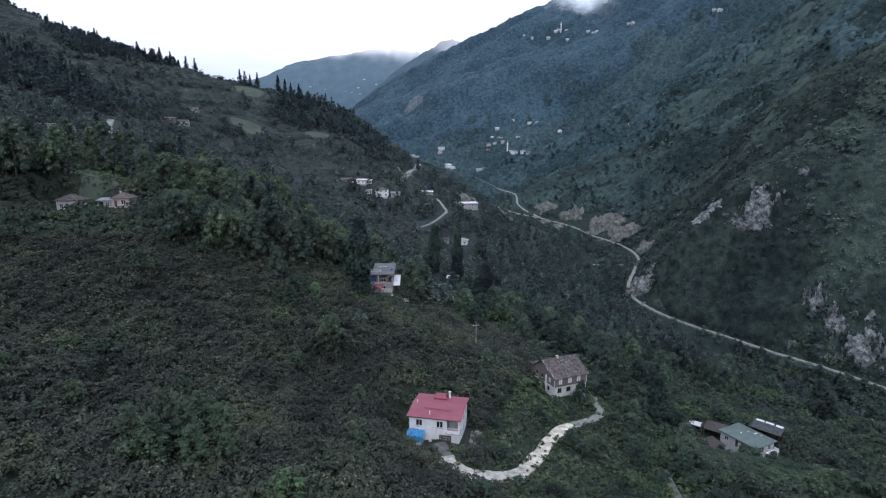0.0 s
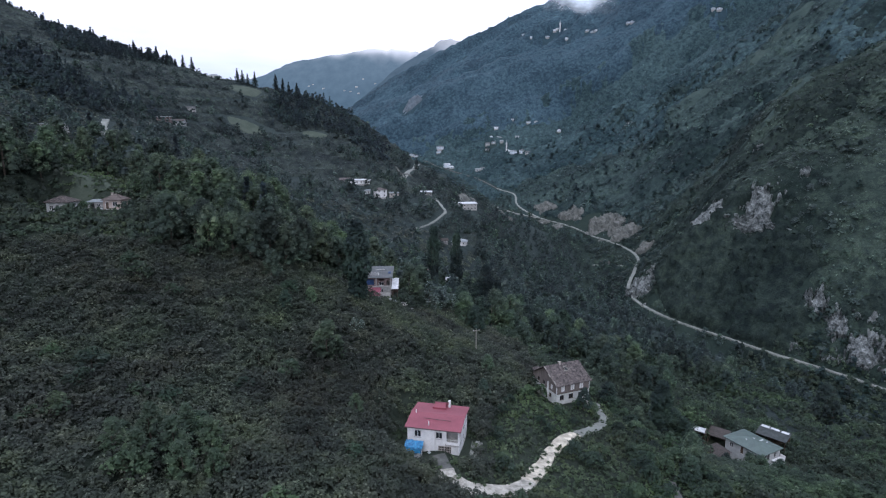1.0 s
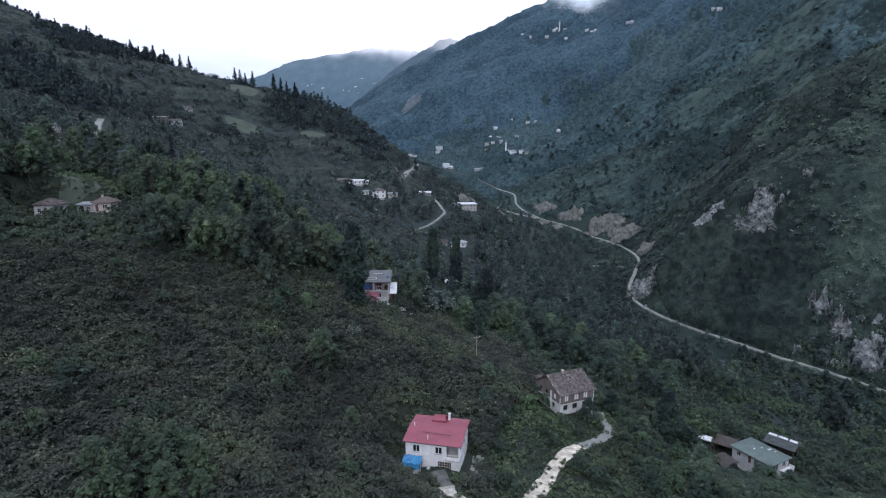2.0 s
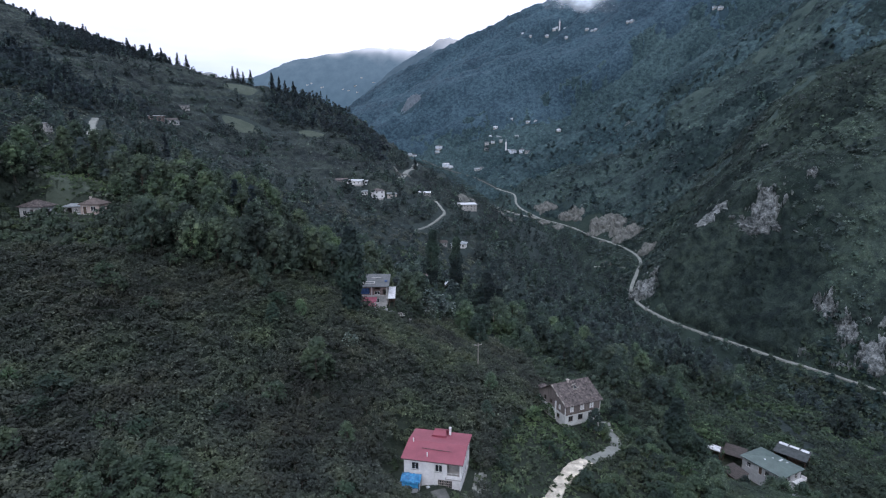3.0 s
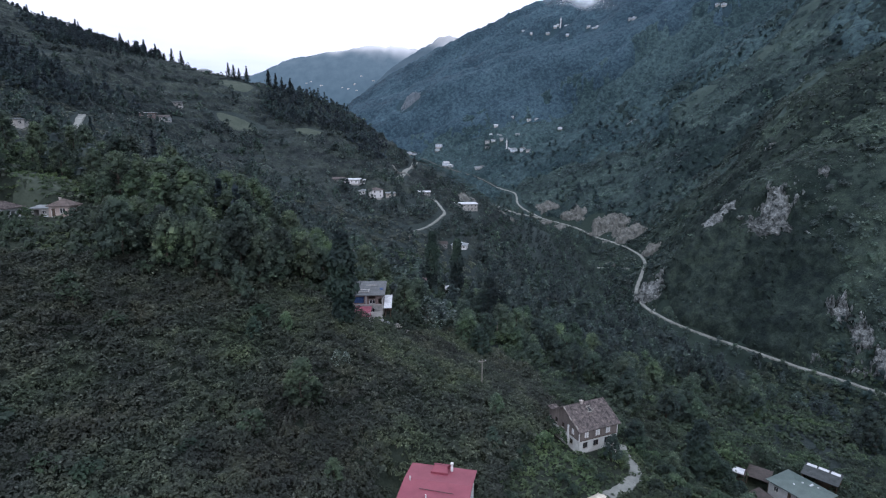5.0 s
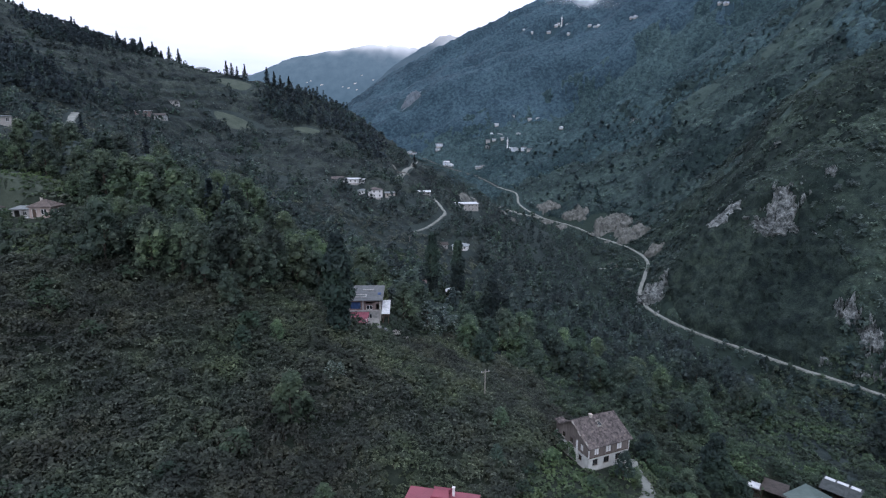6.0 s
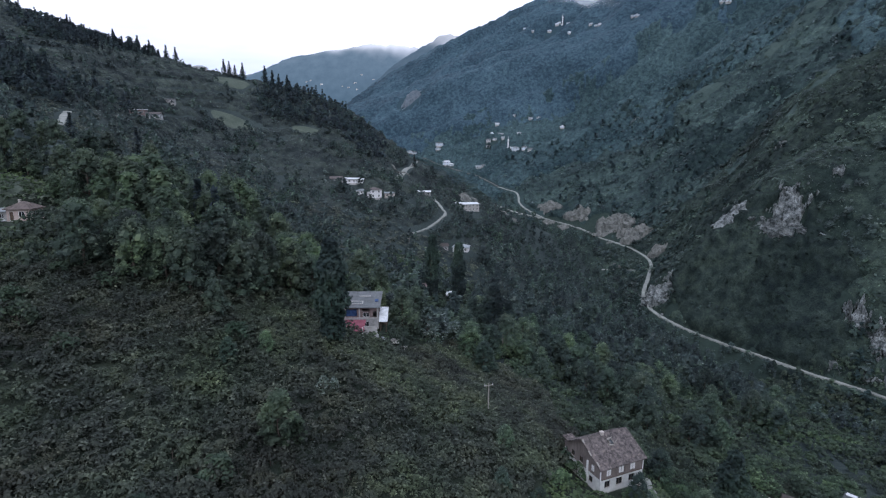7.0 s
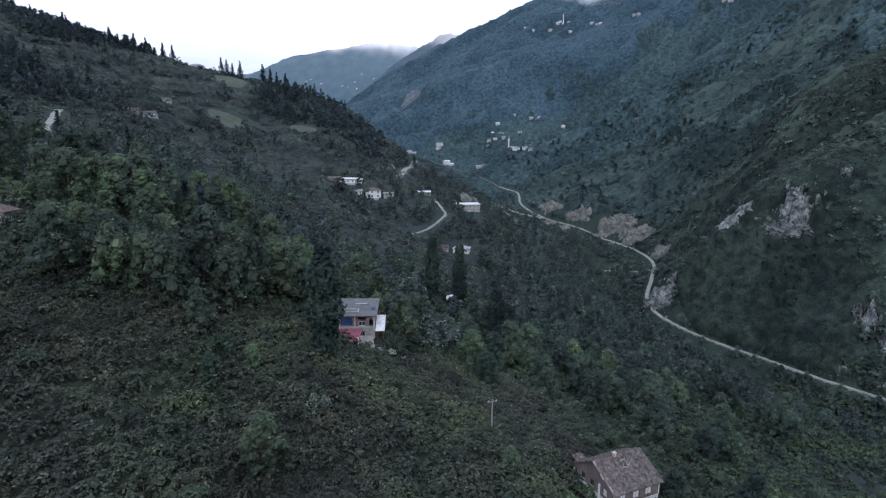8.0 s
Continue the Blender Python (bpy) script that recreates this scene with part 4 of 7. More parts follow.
# full crowns along the lower edge of the belt of trees
for x, y, s in ((-66, 137, 1.1), (-61, 132.5, 1.0), (-56.5, 130, 1.2), (-51.5, 131.5, 1.1), (-47, 130.5, 1.25), (-44, 136, 1.3), (-40, 136.5, 1.2), (-37.5, 143, 1.35), (-35.5, 151, 1.3), (-33, 160, 1.25), (-40.5, 125.5, 0.75), (-30, 153, 1.1), (-53, 137, 1.25), (-72, 138, 0.9), (-27, 160, 1.15)):
    set_plant(BELTS[int(rng.integers(0, 4))], x, y, (s, s, s * 1.05), float(rng.uniform(0, 360)), "full-crowned green tree at the edge of the hazel", "tree", "trees edging the hazel slope")

# taller bushes that stand out of the hazel
kx, ky = scatter(-100, 6, 52, 140, 8.5, lambda x, y: hazel_slope(x, y) * (np.abs(x) < 12 + 0.9 * y) * np.clip(0.25 + 0.6 * waves(x, y, 30), 0.05, 0.8))
set_many(SHRUBS, kx, ky, 0.9, 1.5, "taller leafy green bush standing in the hazel", "shrub", "taller bushes in the hazel")

# the belt of trees above the hazel slope
bx, by = scatter(-118, -8, 112, 205, 7.2, lambda x, y: clear_of(x, y, 2.5) * ~treeless(x, y) * ~hazel_slope(x, y).astype(bool) * (y > 128 + 0.5 * np.minimum(x + 25, 0)) * np.clip(0.85 + 0.7 * waves(x, y, 26), 0.1, 1) * ((x < -26) | (y > 158)))
set_many(BELTS, bx, by, 0.6, 1.5, "full-crowned green broad-leaved tree on the hillside", "tree", "broad-leaved hillside trees")
ux, uy = scatter(-135, -8, 98, 215, 2.6, lambda x, y: clear_of(x, y, 1.0) * ~hazel_slope(x, y).astype(bool) * in_view(x, y, 20) * 0.9 * ((x < -22) | (y > 148)))
stuff("belt_scrub", [bush_leaves(s + 30, 1.8, 2.0, 5, 13, 0.55, 0.8) for s in range(6)], rows_of(ux, uy, 0.6, 1.2), M_SHRUB, "green undergrowth below the hillside trees", "undergrowth")
# the wood between the spur and the river
dx, dy = scatter(8, 140, 150, 345, 7.6, lambda x, y: clear_of(x, y, 3) * (river_away(x, y) < 8) * np.clip(0.72 + 0.8 * waves(x + 9, y, 32), 0.12, 1) * (x > 4 + 0.1 * (y - 150)) * ((y > 0.85 * x + 128) | (waves(x, y, 15) > 0.2)))
first = np.nonzero(dy < 225)[0][:130]
rest = np.setdiff1d(np.arange(len(dx)), first)
set_many(BROADS, dx[first], dy[first], 0.8, 1.4, "dark green broad-leaved tree in the valley wood", "tree", "valley wood trees", (0.85, 1.1))
VALLEY_CROWNS = [tree_leaves(s + 40, 9.5, 3.2, 0.12, 13, 18, 0.68, heart=0.66) for s in range(5)]
stuff("valley_wood", VALLEY_CROWNS, rows_of(dx[rest[::2]], dy[rest[::2]], 0.7, 1.4, 1.0), M_BROAD, "dense broad-leaved wood by the river", "wood")
stuff("shady_valley_wood", VALLEY_CROWNS, rows_of(dx[rest[1::2]], dy[rest[1::2]], 0.8, 1.5, 1.1), M_DARKBROAD, "very dark broad-leaved trees in the valley wood", "wood")

# ---- the long hillside beyond: thick near the valley, open turf and hazel higher up ----
def wooded(x, y):
    """How thickly trees stand on the far hillside."""
    low = np.clip(0.38 + 1.0 * waves(x, y, 42) + 0.35 * waves(x, y, 15), 0.05, 0.95) * (y < 350 + 25 * waves(x, y, 40))
    groves = sum(blob(x, y, *q) for q in ((-25, 400, 34, 40), (20, 420, 40, 40), (75, 340, 40, 50), (60, 400, 40, 60), (80, 460, 30, 50), (-30, 365, 50, 22), (40, 480, 30, 40), (0, 520, 22, 40), (-70, 370, 30, 16), (-120, 505, 26, 10), (-75, 470, 28, 24), (-150, 440, 40, 14), (-95, 345, 30, 12), (-45, 420, 22, 26), (-40, 520, 14, 40), (-205, 372, 24, 14)))
    return np.clip(low + 0.75 * np.clip(groves, 0, 1) * (y > 330) + 0.09, 0, 0.9)


tx, ty = scatter(-330, 130, 172, 640, 7.5, lambda x, y: clear_of(x, y, 3) * (river_away(x, y) < 6) * in_view(x, y, 30) * ((x < 8) | (y > 340)) * wooded(x, y))
light = rng.uniform(0, 1, len(tx)) < np.where(ty < 330, 0.72, 0.5)
HILL_CROWNS = [tree_leaves(s + 60, 7.5, 2.9, 0.1, 7, 12, 0.85, heart=0.66) for s in range(6)]
stuff("hillside_trees", HILL_CROWNS, rows_of(tx[light], ty[light], 0.55, 1.35), M_BROAD, "broad-leaved trees scattered over the hillside", "trees")
stuff("dark_hillside_trees", HILL_CROWNS, rows_of(tx[~light], ty[~light], 0.6, 1.5), M_DARKBROAD, "dark broad-leaved trees scattered over the hillside", "trees")
# hedges along the terrace edges
lx, ly = scatter(-330, 40, 330, 640, 4.2, lambda x, y: clear_of(x, y, 2) * (river_away(x, y) < 4) * (np.sin((bare_land(x, y) + 5 * waves(x, y, 90)) * 0.42) > 0.94) * np.clip(0.6 + waves(x, y, 50), 0, 0.95))
stuff("hedges", [bush_leaves(s + 90, 2.0, 3.4, 5, 9, 1.1) for s in range(5)], rows_of(lx, ly, 0.7, 1.5), M_BROAD, "hedges and bushes along the terrace edges", "hedges", lean=0.3)
hx, hy = scatter(-520, 120, 148, 340, 3.7, lambda x, y: clear_of(x, y, 2) * (river_away(x, y) < 4) * in_view(x, y, 30) * ~((x > -10) & (y < 300)) * (0.55 + 0.3 * (np.sin((bare_land(x, y) + 4 * waves(x, y, 60)) * 0.75) > -0.2)))
stuff("hillside_scrub", [clump_leaves(s + 70, 2.2, 2.0, 20, 0.95) for s in range(7)], rows_of(hx, hy, 0.6, 1.3), M_HAZEL, "terraced low hazel scrub on the hillside", "shrubs", lean=0.65)
canopy("terrace_scrub", np.arange(-520, 60, 2.1), np.arange(336, 740, 2.3), 4.4, 2.0,
       lambda x, y: clear_of(x, y, 3.5) * np.clip((y - 337) / 14, 0, 1) * (river_away(x, y) < 2) * (0.35 + 0.65 * (np.sin((bare_land(x, y) + 4 * waves(x, y, 60)) * 0.75) > -0.3)) * np.clip(0.8 + 0.6 * waves(x, y, 33), 0, 1), M_TERRACE,
       "low hazel bushes in rows on the terraced spur", "shrubs", 23, 1.05, 0.9, M_TERRACETWIG)
hx, hy = scatter(-420, 60, 336, 640, 7.5, lambda x, y: clear_of(x, y, 2) * (river_away(x, y) < 2) * in_view(x, y, 20) * np.clip(0.3 + 0.7 * waves(x, y, 25), 0.05, 0.8))
stuff("terrace_bushes", [clump_leaves(s + 75, 1.9, 2.4, 16, 1.1) for s in range(7)], rows_of(hx, hy, 0.5, 1.3), M_BROAD, "bushes scattered on the terraced spur", "shrubs", lean=0.5)

vx, vy = scatter(-40, 280, 180, 780, 7.5, lambda x, y: clear_of(x, y, 3) * (river_away(x, y) > -34) * (river_away(x, y) < 26) * in_view(x, y, 30) * np.clip(0.8 + 0.5 * waves(x, y, 30), 0.2, 1))
gx2, gy2 = scatter(-130, 110, 600, 1060, 7.0, lambda x, y: clear_of(x, y, 3) * (river_away(x, y) < 4) * np.clip(0.8 + 0.5 * waves(x, y, 35), 0.2, 1))
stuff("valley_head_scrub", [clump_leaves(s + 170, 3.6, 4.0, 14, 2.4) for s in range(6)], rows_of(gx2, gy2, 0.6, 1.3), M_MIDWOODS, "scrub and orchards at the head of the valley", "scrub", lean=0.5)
stuff("riverside_trees", HILL_CROWNS, rows_of(vx[::2], vy[::2], 0.6, 1.25), M_BROAD, "broad-leaved trees along the river", "trees")
stuff("dark_riverside_trees", HILL_CROWNS, rows_of(vx[1::2], vy[1::2], 0.6, 1.3), M_DARKBROAD, "dark broad-leaved trees along the river", "trees")

# ---- firs on the spur ----
zones = ((-138, 552, 34, 46), (-105, 540, 34, 40), (-75, 530, 20, 34), (-330, 585, 48, 40), (-318, 500, 34, 32), (-400, 650, 70, 45), (-490, 715, 60, 40), (-580, 745, 60, 60), (-540, 640, 40, 40), (-262, 358, 44, 46), (-305, 392, 40, 30), (-230, 392, 20, 22), (-62, 500, 12, 18))
rx, ry = scatter(-680, -20, 300, 820, 5.1, lambda x, y: clear_of(x, y, 2) * np.clip(sum(blob(x, y, *q) for q in zones), 0, 1) * 0.92)
line = np.nonzero((ry > 570) & (rx < -270))[0][:90]
rest = np.setdiff1d(np.arange(len(rx)), line)
set_many(FIRS, rx[line[::2]], ry[line[::2]], 0.8, 1.6, "dark pointed fir on the ridge line", "fir", "firs on the ridge", (0.8, 1.2))
set_many(DARKS, rx[line[1::2]], ry[line[1::2]], 0.8, 1.6, "dark round-crowned tree on the ridge line", "tree", "round trees on the ridge")
# firs on the upper edge, dark broad trees further down the spur
pointed = rng.uniform(0, 1, len(rest)) < np.where(rx[rest] < -112, 0.42, 0.14)
stuff("fir_wood", [fir_leaves(s + 100, 10, 3.4, 9, 9, 2, 1.5) for s in range(5)], rows_of(rx[rest[pointed]], ry[rest[pointed]], 0.5, 1.25, 1.0), M_FIR, "dark fir wood on the spur", "fir wood")
stuff("dark_wood", [tree_leaves(s + 110, 8.5, 3.4, 0.05, 5, 8, 1.2, heart=0.85) for s in range(5)], rows_of(rx[rest[~pointed]], ry[rest[~pointed]], 0.6, 1.2, 1.0), M_FIR, "dark broad trees mixed among the firs", "wood")
for x, y, s in ((-263, 585, 1.25), (-272, 585, 1.3), (-281, 586, 0.9), (-209, 580, 1.2), (-215, 582, 1.25), (-204, 581, 1.0), (-196, 580, 1.3), (-176, 585, 1.5), (-168, 583, 1.35), (-161, 580, 1.2), (-152, 578, 1.3), (-25, 530, 1.0), (-131, 205, 1.2)):
    set_plant(FIRS[int(rng.integers(0, 3))], x, y, (s, s, s * 1.1), float(rng.uniform(0, 360)), "dark pointed fir on the ridge line", "fir", "firs on the ridge")

# ---- the mountain opposite: a closed scrub canopy with taller trees in the gullies ----
def village_plots(x, y):
    ok = np.ones(x.shape, bool)
    for hx, hy, w, storeys in VILLAGE + HIGH:
        ok &= np.hypot(x - hx, y - hy + 3) > w * 0.85
    return ok


def mountain_cover(x, y):
    """Scrub everywhere but on rock, roads and the pale crests."""
    return village_plots(x, y) * np.where(y > 540, clear_of(x, y, 4.5), clear_of(x, y, 1.5)) * np.clip((river_away(x, y) - 5) / 6, 0, 1) * np.clip(0.75 + 0.6 * waves(x, y, 27) + 0.4 * waves(x, y, 9), 0.3, 1) * np.clip(1 - on_crest(x, y) * (0.8 + 0.9 * waves(x, y, 8)), 0, 1)


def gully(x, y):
    """1 in the wooded gullies between the spurs, where shade darkens the canopy colour, 0 on their backs."""
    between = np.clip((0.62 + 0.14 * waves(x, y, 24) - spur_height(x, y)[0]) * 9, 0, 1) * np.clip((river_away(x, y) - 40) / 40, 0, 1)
    return np.maximum(between, shaded_steep_wood(x, y))


def shaded_steep_wood(x, y):
    """1 on the shaded steep slope between the road and the rocks, painted as dark even wood."""
    return blob(x, y, 197, 352, 42, 66)


def belt(x, y, near, far):
    """1 between two uneven lines across the valley."""
    wave = 45 * waves(x, y, 60) + 30 * waves(x, y, 21)
    return np.clip((y + wave - near) / 25 + 0.5, 0, 1) * np.clip((far - y - wave) / 25 + 0.5, 0, 1)


# each belt up the valley wears a hazier canopy colour than the last
canopy("mountain_scrub", np.arange(112, 430, 1.4), np.arange(165, 600, 1.5), 4.6, 1.5, lambda x, y: mountain_cover(x, y) * belt(x, y, 0, 555) * (x < 424) * (1 - 0.9 * shaded_steep_wood(x, y)), M_CANOPY, "green scrub on the steep mountain side", "scrub", 3, 1.15, 0.45, M_SCRUBTWIG)
canopy("lower_mountain_woods", np.arange(90, 640, 2.4), np.arange(480, 860, 2.5), 7.0, 2.2, lambda x, y: mountain_cover(x, y) * belt(x, y, 550, 775), M_LOWCANOPY, "scrub woods on the mountain side", "woods", 7, 1.8, 0.5, M_LOWTWIG)
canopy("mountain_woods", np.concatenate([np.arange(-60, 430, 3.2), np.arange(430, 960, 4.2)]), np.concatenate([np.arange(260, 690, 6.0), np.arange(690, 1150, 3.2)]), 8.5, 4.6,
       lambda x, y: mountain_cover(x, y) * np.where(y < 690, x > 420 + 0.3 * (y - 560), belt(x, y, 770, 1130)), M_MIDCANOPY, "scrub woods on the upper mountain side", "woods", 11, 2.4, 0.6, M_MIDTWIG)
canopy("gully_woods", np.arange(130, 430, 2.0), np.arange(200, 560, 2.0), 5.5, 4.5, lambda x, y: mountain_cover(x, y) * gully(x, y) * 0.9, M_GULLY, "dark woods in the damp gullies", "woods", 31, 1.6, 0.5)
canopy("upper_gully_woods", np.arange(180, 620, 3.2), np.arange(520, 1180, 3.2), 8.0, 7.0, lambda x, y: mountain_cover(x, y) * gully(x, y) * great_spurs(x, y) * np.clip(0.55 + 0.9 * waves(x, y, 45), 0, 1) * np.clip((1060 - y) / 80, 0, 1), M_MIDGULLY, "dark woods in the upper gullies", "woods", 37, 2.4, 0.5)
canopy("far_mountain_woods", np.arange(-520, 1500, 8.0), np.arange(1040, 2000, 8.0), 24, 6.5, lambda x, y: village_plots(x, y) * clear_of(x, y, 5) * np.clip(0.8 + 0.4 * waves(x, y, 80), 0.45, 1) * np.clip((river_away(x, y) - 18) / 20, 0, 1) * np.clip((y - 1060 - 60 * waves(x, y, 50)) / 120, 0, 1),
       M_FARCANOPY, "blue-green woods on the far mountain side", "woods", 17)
bx2, by2 = scatter(112, 430, 165, 590, 5.0, lambda x, y: mountain_cover(x, y) * (river_away(x, y) > 8) * in_view(x, y, 20) * (1 - 0.93 * shaded_steep_wood(x, y)) * np.clip(0.62 + 0.75 * waves(x, y, 21) + 0.3 * waves(x, y, 70), 0.06, 0.97))
stuff("mountain_bushes", [clump_leaves(s + 180, 2.3, 4.0, 22, 1.1) for s in range(7)], rows_of(bx2, by2, 0.6, 1.5), M_SCRUBTWIG, "rounded bushes on the steep mountain side", "bushes", lean=0.6)
bx2, by2 = scatter(100, 640, 540, 880, 8.0, lambda x, y: mountain_cover(x, y) * (river_away(x, y) > 12) * in_view(x, y, 20) * np.clip(0.6 + 0.8 * waves(x, y, 34), 0.05, 0.95))
stuff("upper_mountain_bushes", [clump_leaves(s + 190, 3.4, 5.6, 16, 1.9) for s in range(6)], rows_of(bx2, by2, 0.55, 1.3), M_LOWTWIG, "rounded bushes higher on the mountain side", "bushes", lean=0.6)
nx, ny = scatter(112, 430, 165, 575, 7.0, lambda x, y: clear_of(x, y, 2) * (river_away(x, y) > 8) * in_view(x, y, 20) * np.clip(0.1 + 0.9 * (0.6 - spur_height(x, y)[0]) + 0.9 * waves(x, y, 36), 0.02, 0.95))
stuff("gully_trees", [tree_leaves(s + 140, 5.5, 2.4, 0.05, 5, 12, 1.3, heart=0.75) for s in range(6)], rows_of(nx, ny, 0.6, 1.3), M_WOODS, "small trees in the gullies of the mountain", "trees")
nx, ny = scatter(-40, 900, 570, 1040, 13.0, lambda x, y: clear_of(x, y, 3) * (river_away(x, y) > 10) * in_view(x, y, 20) * np.clip(0.9 * (0.6 - spur_height(x, y)[0]) + 0.9 * waves(x, y, 60), 0.01, 0.8))
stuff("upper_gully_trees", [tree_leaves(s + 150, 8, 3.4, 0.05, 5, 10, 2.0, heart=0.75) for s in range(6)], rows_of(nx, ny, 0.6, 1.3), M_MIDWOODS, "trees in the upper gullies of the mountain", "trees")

# ---- long grass between the houses and the lane ----
qx, qy = scatter(-8, 60, 66, 128, 1.05, lambda x, y: clear_of(x, y, -0.3) * ~hazel_slope(x, y).astype(bool) * 0.9)
stuff("long_grass", [bush_leaves(s + 200, 0.8, 0.7, 3, 6, 0.42) for s in range(5)], rows_of(qx, qy, 0.7, 1.4), M_GRASS, "long rough grass beside the lane", "grass")


# rough grass and weeds on the open plots round the upper houses and the green-roofed house
def plot_grass(x, y):
    ok = np.zeros(x.shape, bool)
    for cx, cy, r in ((-101, 160, 12), (-88, 136, 10), (-98, 134, 10), (-108, 150, 8), (-79, 134, 8), (72, 124, 7), (78, 121, 7), (85, 120, 7), (91, 124, 5), (-17, 143, 6)):
        ok |= np.hypot(x - cx, y - cy) < r
    for px, py, pz, pr in PADS:
        ok &= np.hypot(x - px, y - py) > pr * 0.75
    return ok * np.clip(0.8 + 0.5 * waves(x, y, 6), 0.3, 1)


qx, qy = scatter(-120, 100, 110, 172, 1.25, plot_grass)
stuff("rough_grass", [bush_leaves(s + 210, 0.85, 0.9, 3, 6, 0.5) for s in range(5)], rows_of(qx, qy, 0.6, 1.4), M_GRASS, "rough grass and weeds on the open plots", "grass")


# ---- building parts ----
def part(name, me, parent, label="", mat=None):
    if mat:
        me.materials.append(mat)
    o = new(name, me)
    o.parent = parent
    if label:
        o["label"] = label
    return o


class Solid:
    """Boxes and prisms gathered into one mesh."""

    def __init__(self):
        self.v, self.f = [], []

    def box(self, x0, x1, y0, y1, z0, z1, m=None):
        b = len(self.v)
        for z in (z0, z1):
            for x, y in ((x0, y0), (x1, y0), (x1, y1), (x0, y1)):
                p = Vector((x, y, z))
                self.v.append(tuple(m @ p) if m else tuple(p))
        self.f += [tuple(b + k for k in q) for q in ((3, 2, 1, 0), (4, 5, 6, 7), (0, 1, 5, 4), (1, 2, 6, 5), (2, 3, 7, 6), (3, 0, 4, 7))]
        return self

    def slab(self, corners, thick):
        """A plate under the given upper corners, in order round its edge."""
        b, n = len(self.v), len(corners)
        self.v += [tuple(c) for c in corners] + [(c[0], c[1], c[2] - thick) for c in corners]
        self.f.append(tuple(range(b, b + n)))
        self.f.append(tuple(range(b + 2 * n - 1, b + n - 1, -1)))
        for k in range(n):
            j = (k + 1) % n
            self.f.append((b + k, b + n + k, b + n + j, b + j))
        return self

    def rod(self, p0, p1, r0, r1=None, n=7):
        r1 = r0 if r1 is None else r1
        d = (Vector(p1) - Vector(p0)).normalized()
        s = d.orthogonal().normalized()
        q = d.cross(s)
        b = len(self.v)
        for p, r in ((p0, r0), (p1, r1)):
            for k in range(n):
                a = 6.28319 * k / n
                self.v.append(tuple(Vector(p) + s * r * math.cos(a) + q * r * math.sin(a)))
        for k in range(n):
            self.f.append((b + k, b + (k + 1) % n, b + n + (k + 1) % n, b + n + k))
        self.f.append(tuple(b + k for k in range(n - 1, -1, -1)))
        self.f.append(tuple(b + n + k for k in range(n)))
        return self

    def mesh(self, name, mat, smooth=False):
        return mesh_from(name, self.v, self.f, [mat], smooth)


def wall_mesh(name, length, height, thick, holes, mat):
    """A wall of that thickness from x = 0 to length, its face at y = 0, with openings cut right through."""
    us = sorted({0.0, length, *(h[0] for h in holes), *(h[0] + h[2] for h in holes)})
    vs = sorted({0.0, height, *(h[1] for h in holes), *(h[1] + h[3] for h in holes)})
    solid = {}
    for i in range(len(us) - 1):
        for j in range(len(vs) - 1):
            u, v = (us[i] + us[i + 1]) / 2, (vs[j] + vs[j + 1]) / 2
            solid[i, j] = not any(h[0] < u < h[0] + h[2] and h[1] < v < h[1] + h[3] for h in holes)
    V, F = [], []

    def quad(*p):
        b = len(V)
        V.extend(p)
        F.append((b, b + 1, b + 2, b + 3))

    for (i, j), full in solid.items():
        if not full:
            continue
        a, c, e, g = us[i], us[i + 1], vs[j], vs[j + 1]
        quad((a, 0, e), (c, 0, e), (c, 0, g), (a, 0, g))
        quad((c, thick, e), (a, thick, e), (a, thick, g), (c, thick, g))
        if not solid.get((i - 1, j), False):
            quad((a, thick, e), (a, 0, e), (a, 0, g), (a, thick, g))
        if not solid.get((i + 1, j), False):
            quad((c, 0, e), (c, thick, e), (c, thick, g), (c, 0, g))
        if not solid.get((i, j - 1), False):
            quad((a, thick, e), (c, thick, e), (c, 0, e), (a, 0, e))
        if not solid.get((i, j + 1), False):
            quad((a, 0, g), (c, 0, g), (c, thick, g), (a, thick, g))
    return mesh_from(name, V, F, [mat])


def window_part(root, place, w, h, kind, frame_mat):
    """A window or door leaf set back in its opening; place carries its lower left corner."""
    if kind == "hole":
        return
    t = 0.07
    s = Solid().box(0, t, 0.06, 0.14, 0, h).box(w - t, w, 0.06, 0.14, 0, h).box(t, w - t, 0.06, 0.14, 0, t).box(t, w - t, 0.06, 0.14, h - t, h)
    if kind in ("window", "shutters"):
        s.box(w / 2 - 0.04, w / 2 + 0.04, 0.065, 0.135, t, h - t)
    name = "door" if kind == "door" else "window"
    o = part(name, s.mesh(name + "_frame", frame_mat), root)
    o.matrix_local = place
    if kind == "door":
        leaf = part("leaf", Solid().box(t, w - t, 0.09, 0.13, 0.02, h - t).box(w * 0.8, w * 0.86, 0.06, 0.09, h * 0.45, h * 0.5).mesh("leaf", M_DARKWOOD), o)
        return
    if kind == "shutters":
        for k, (a, b) in enumerate(((t, w / 2 - 0.05), (w / 2 + 0.05, w - t))):
            part("shutter", Solid().box(a, b, 0.04, 0.08, t, h - t).box(a + 0.05, b - 0.05, 0.02, 0.04, h * 0.46, h * 0.54).mesh("shutter", M_FRAME), o)
        return
    part("pane", Solid().box(t, w - t, 0.095, 0.105, t, h - t).mesh("pane", M_GLASS), o)
    part("sill", Solid().box(-0.08, w + 0.08, -0.07, 0.05, -0.07, 0).mesh("sill", M_CONCRETE), o)


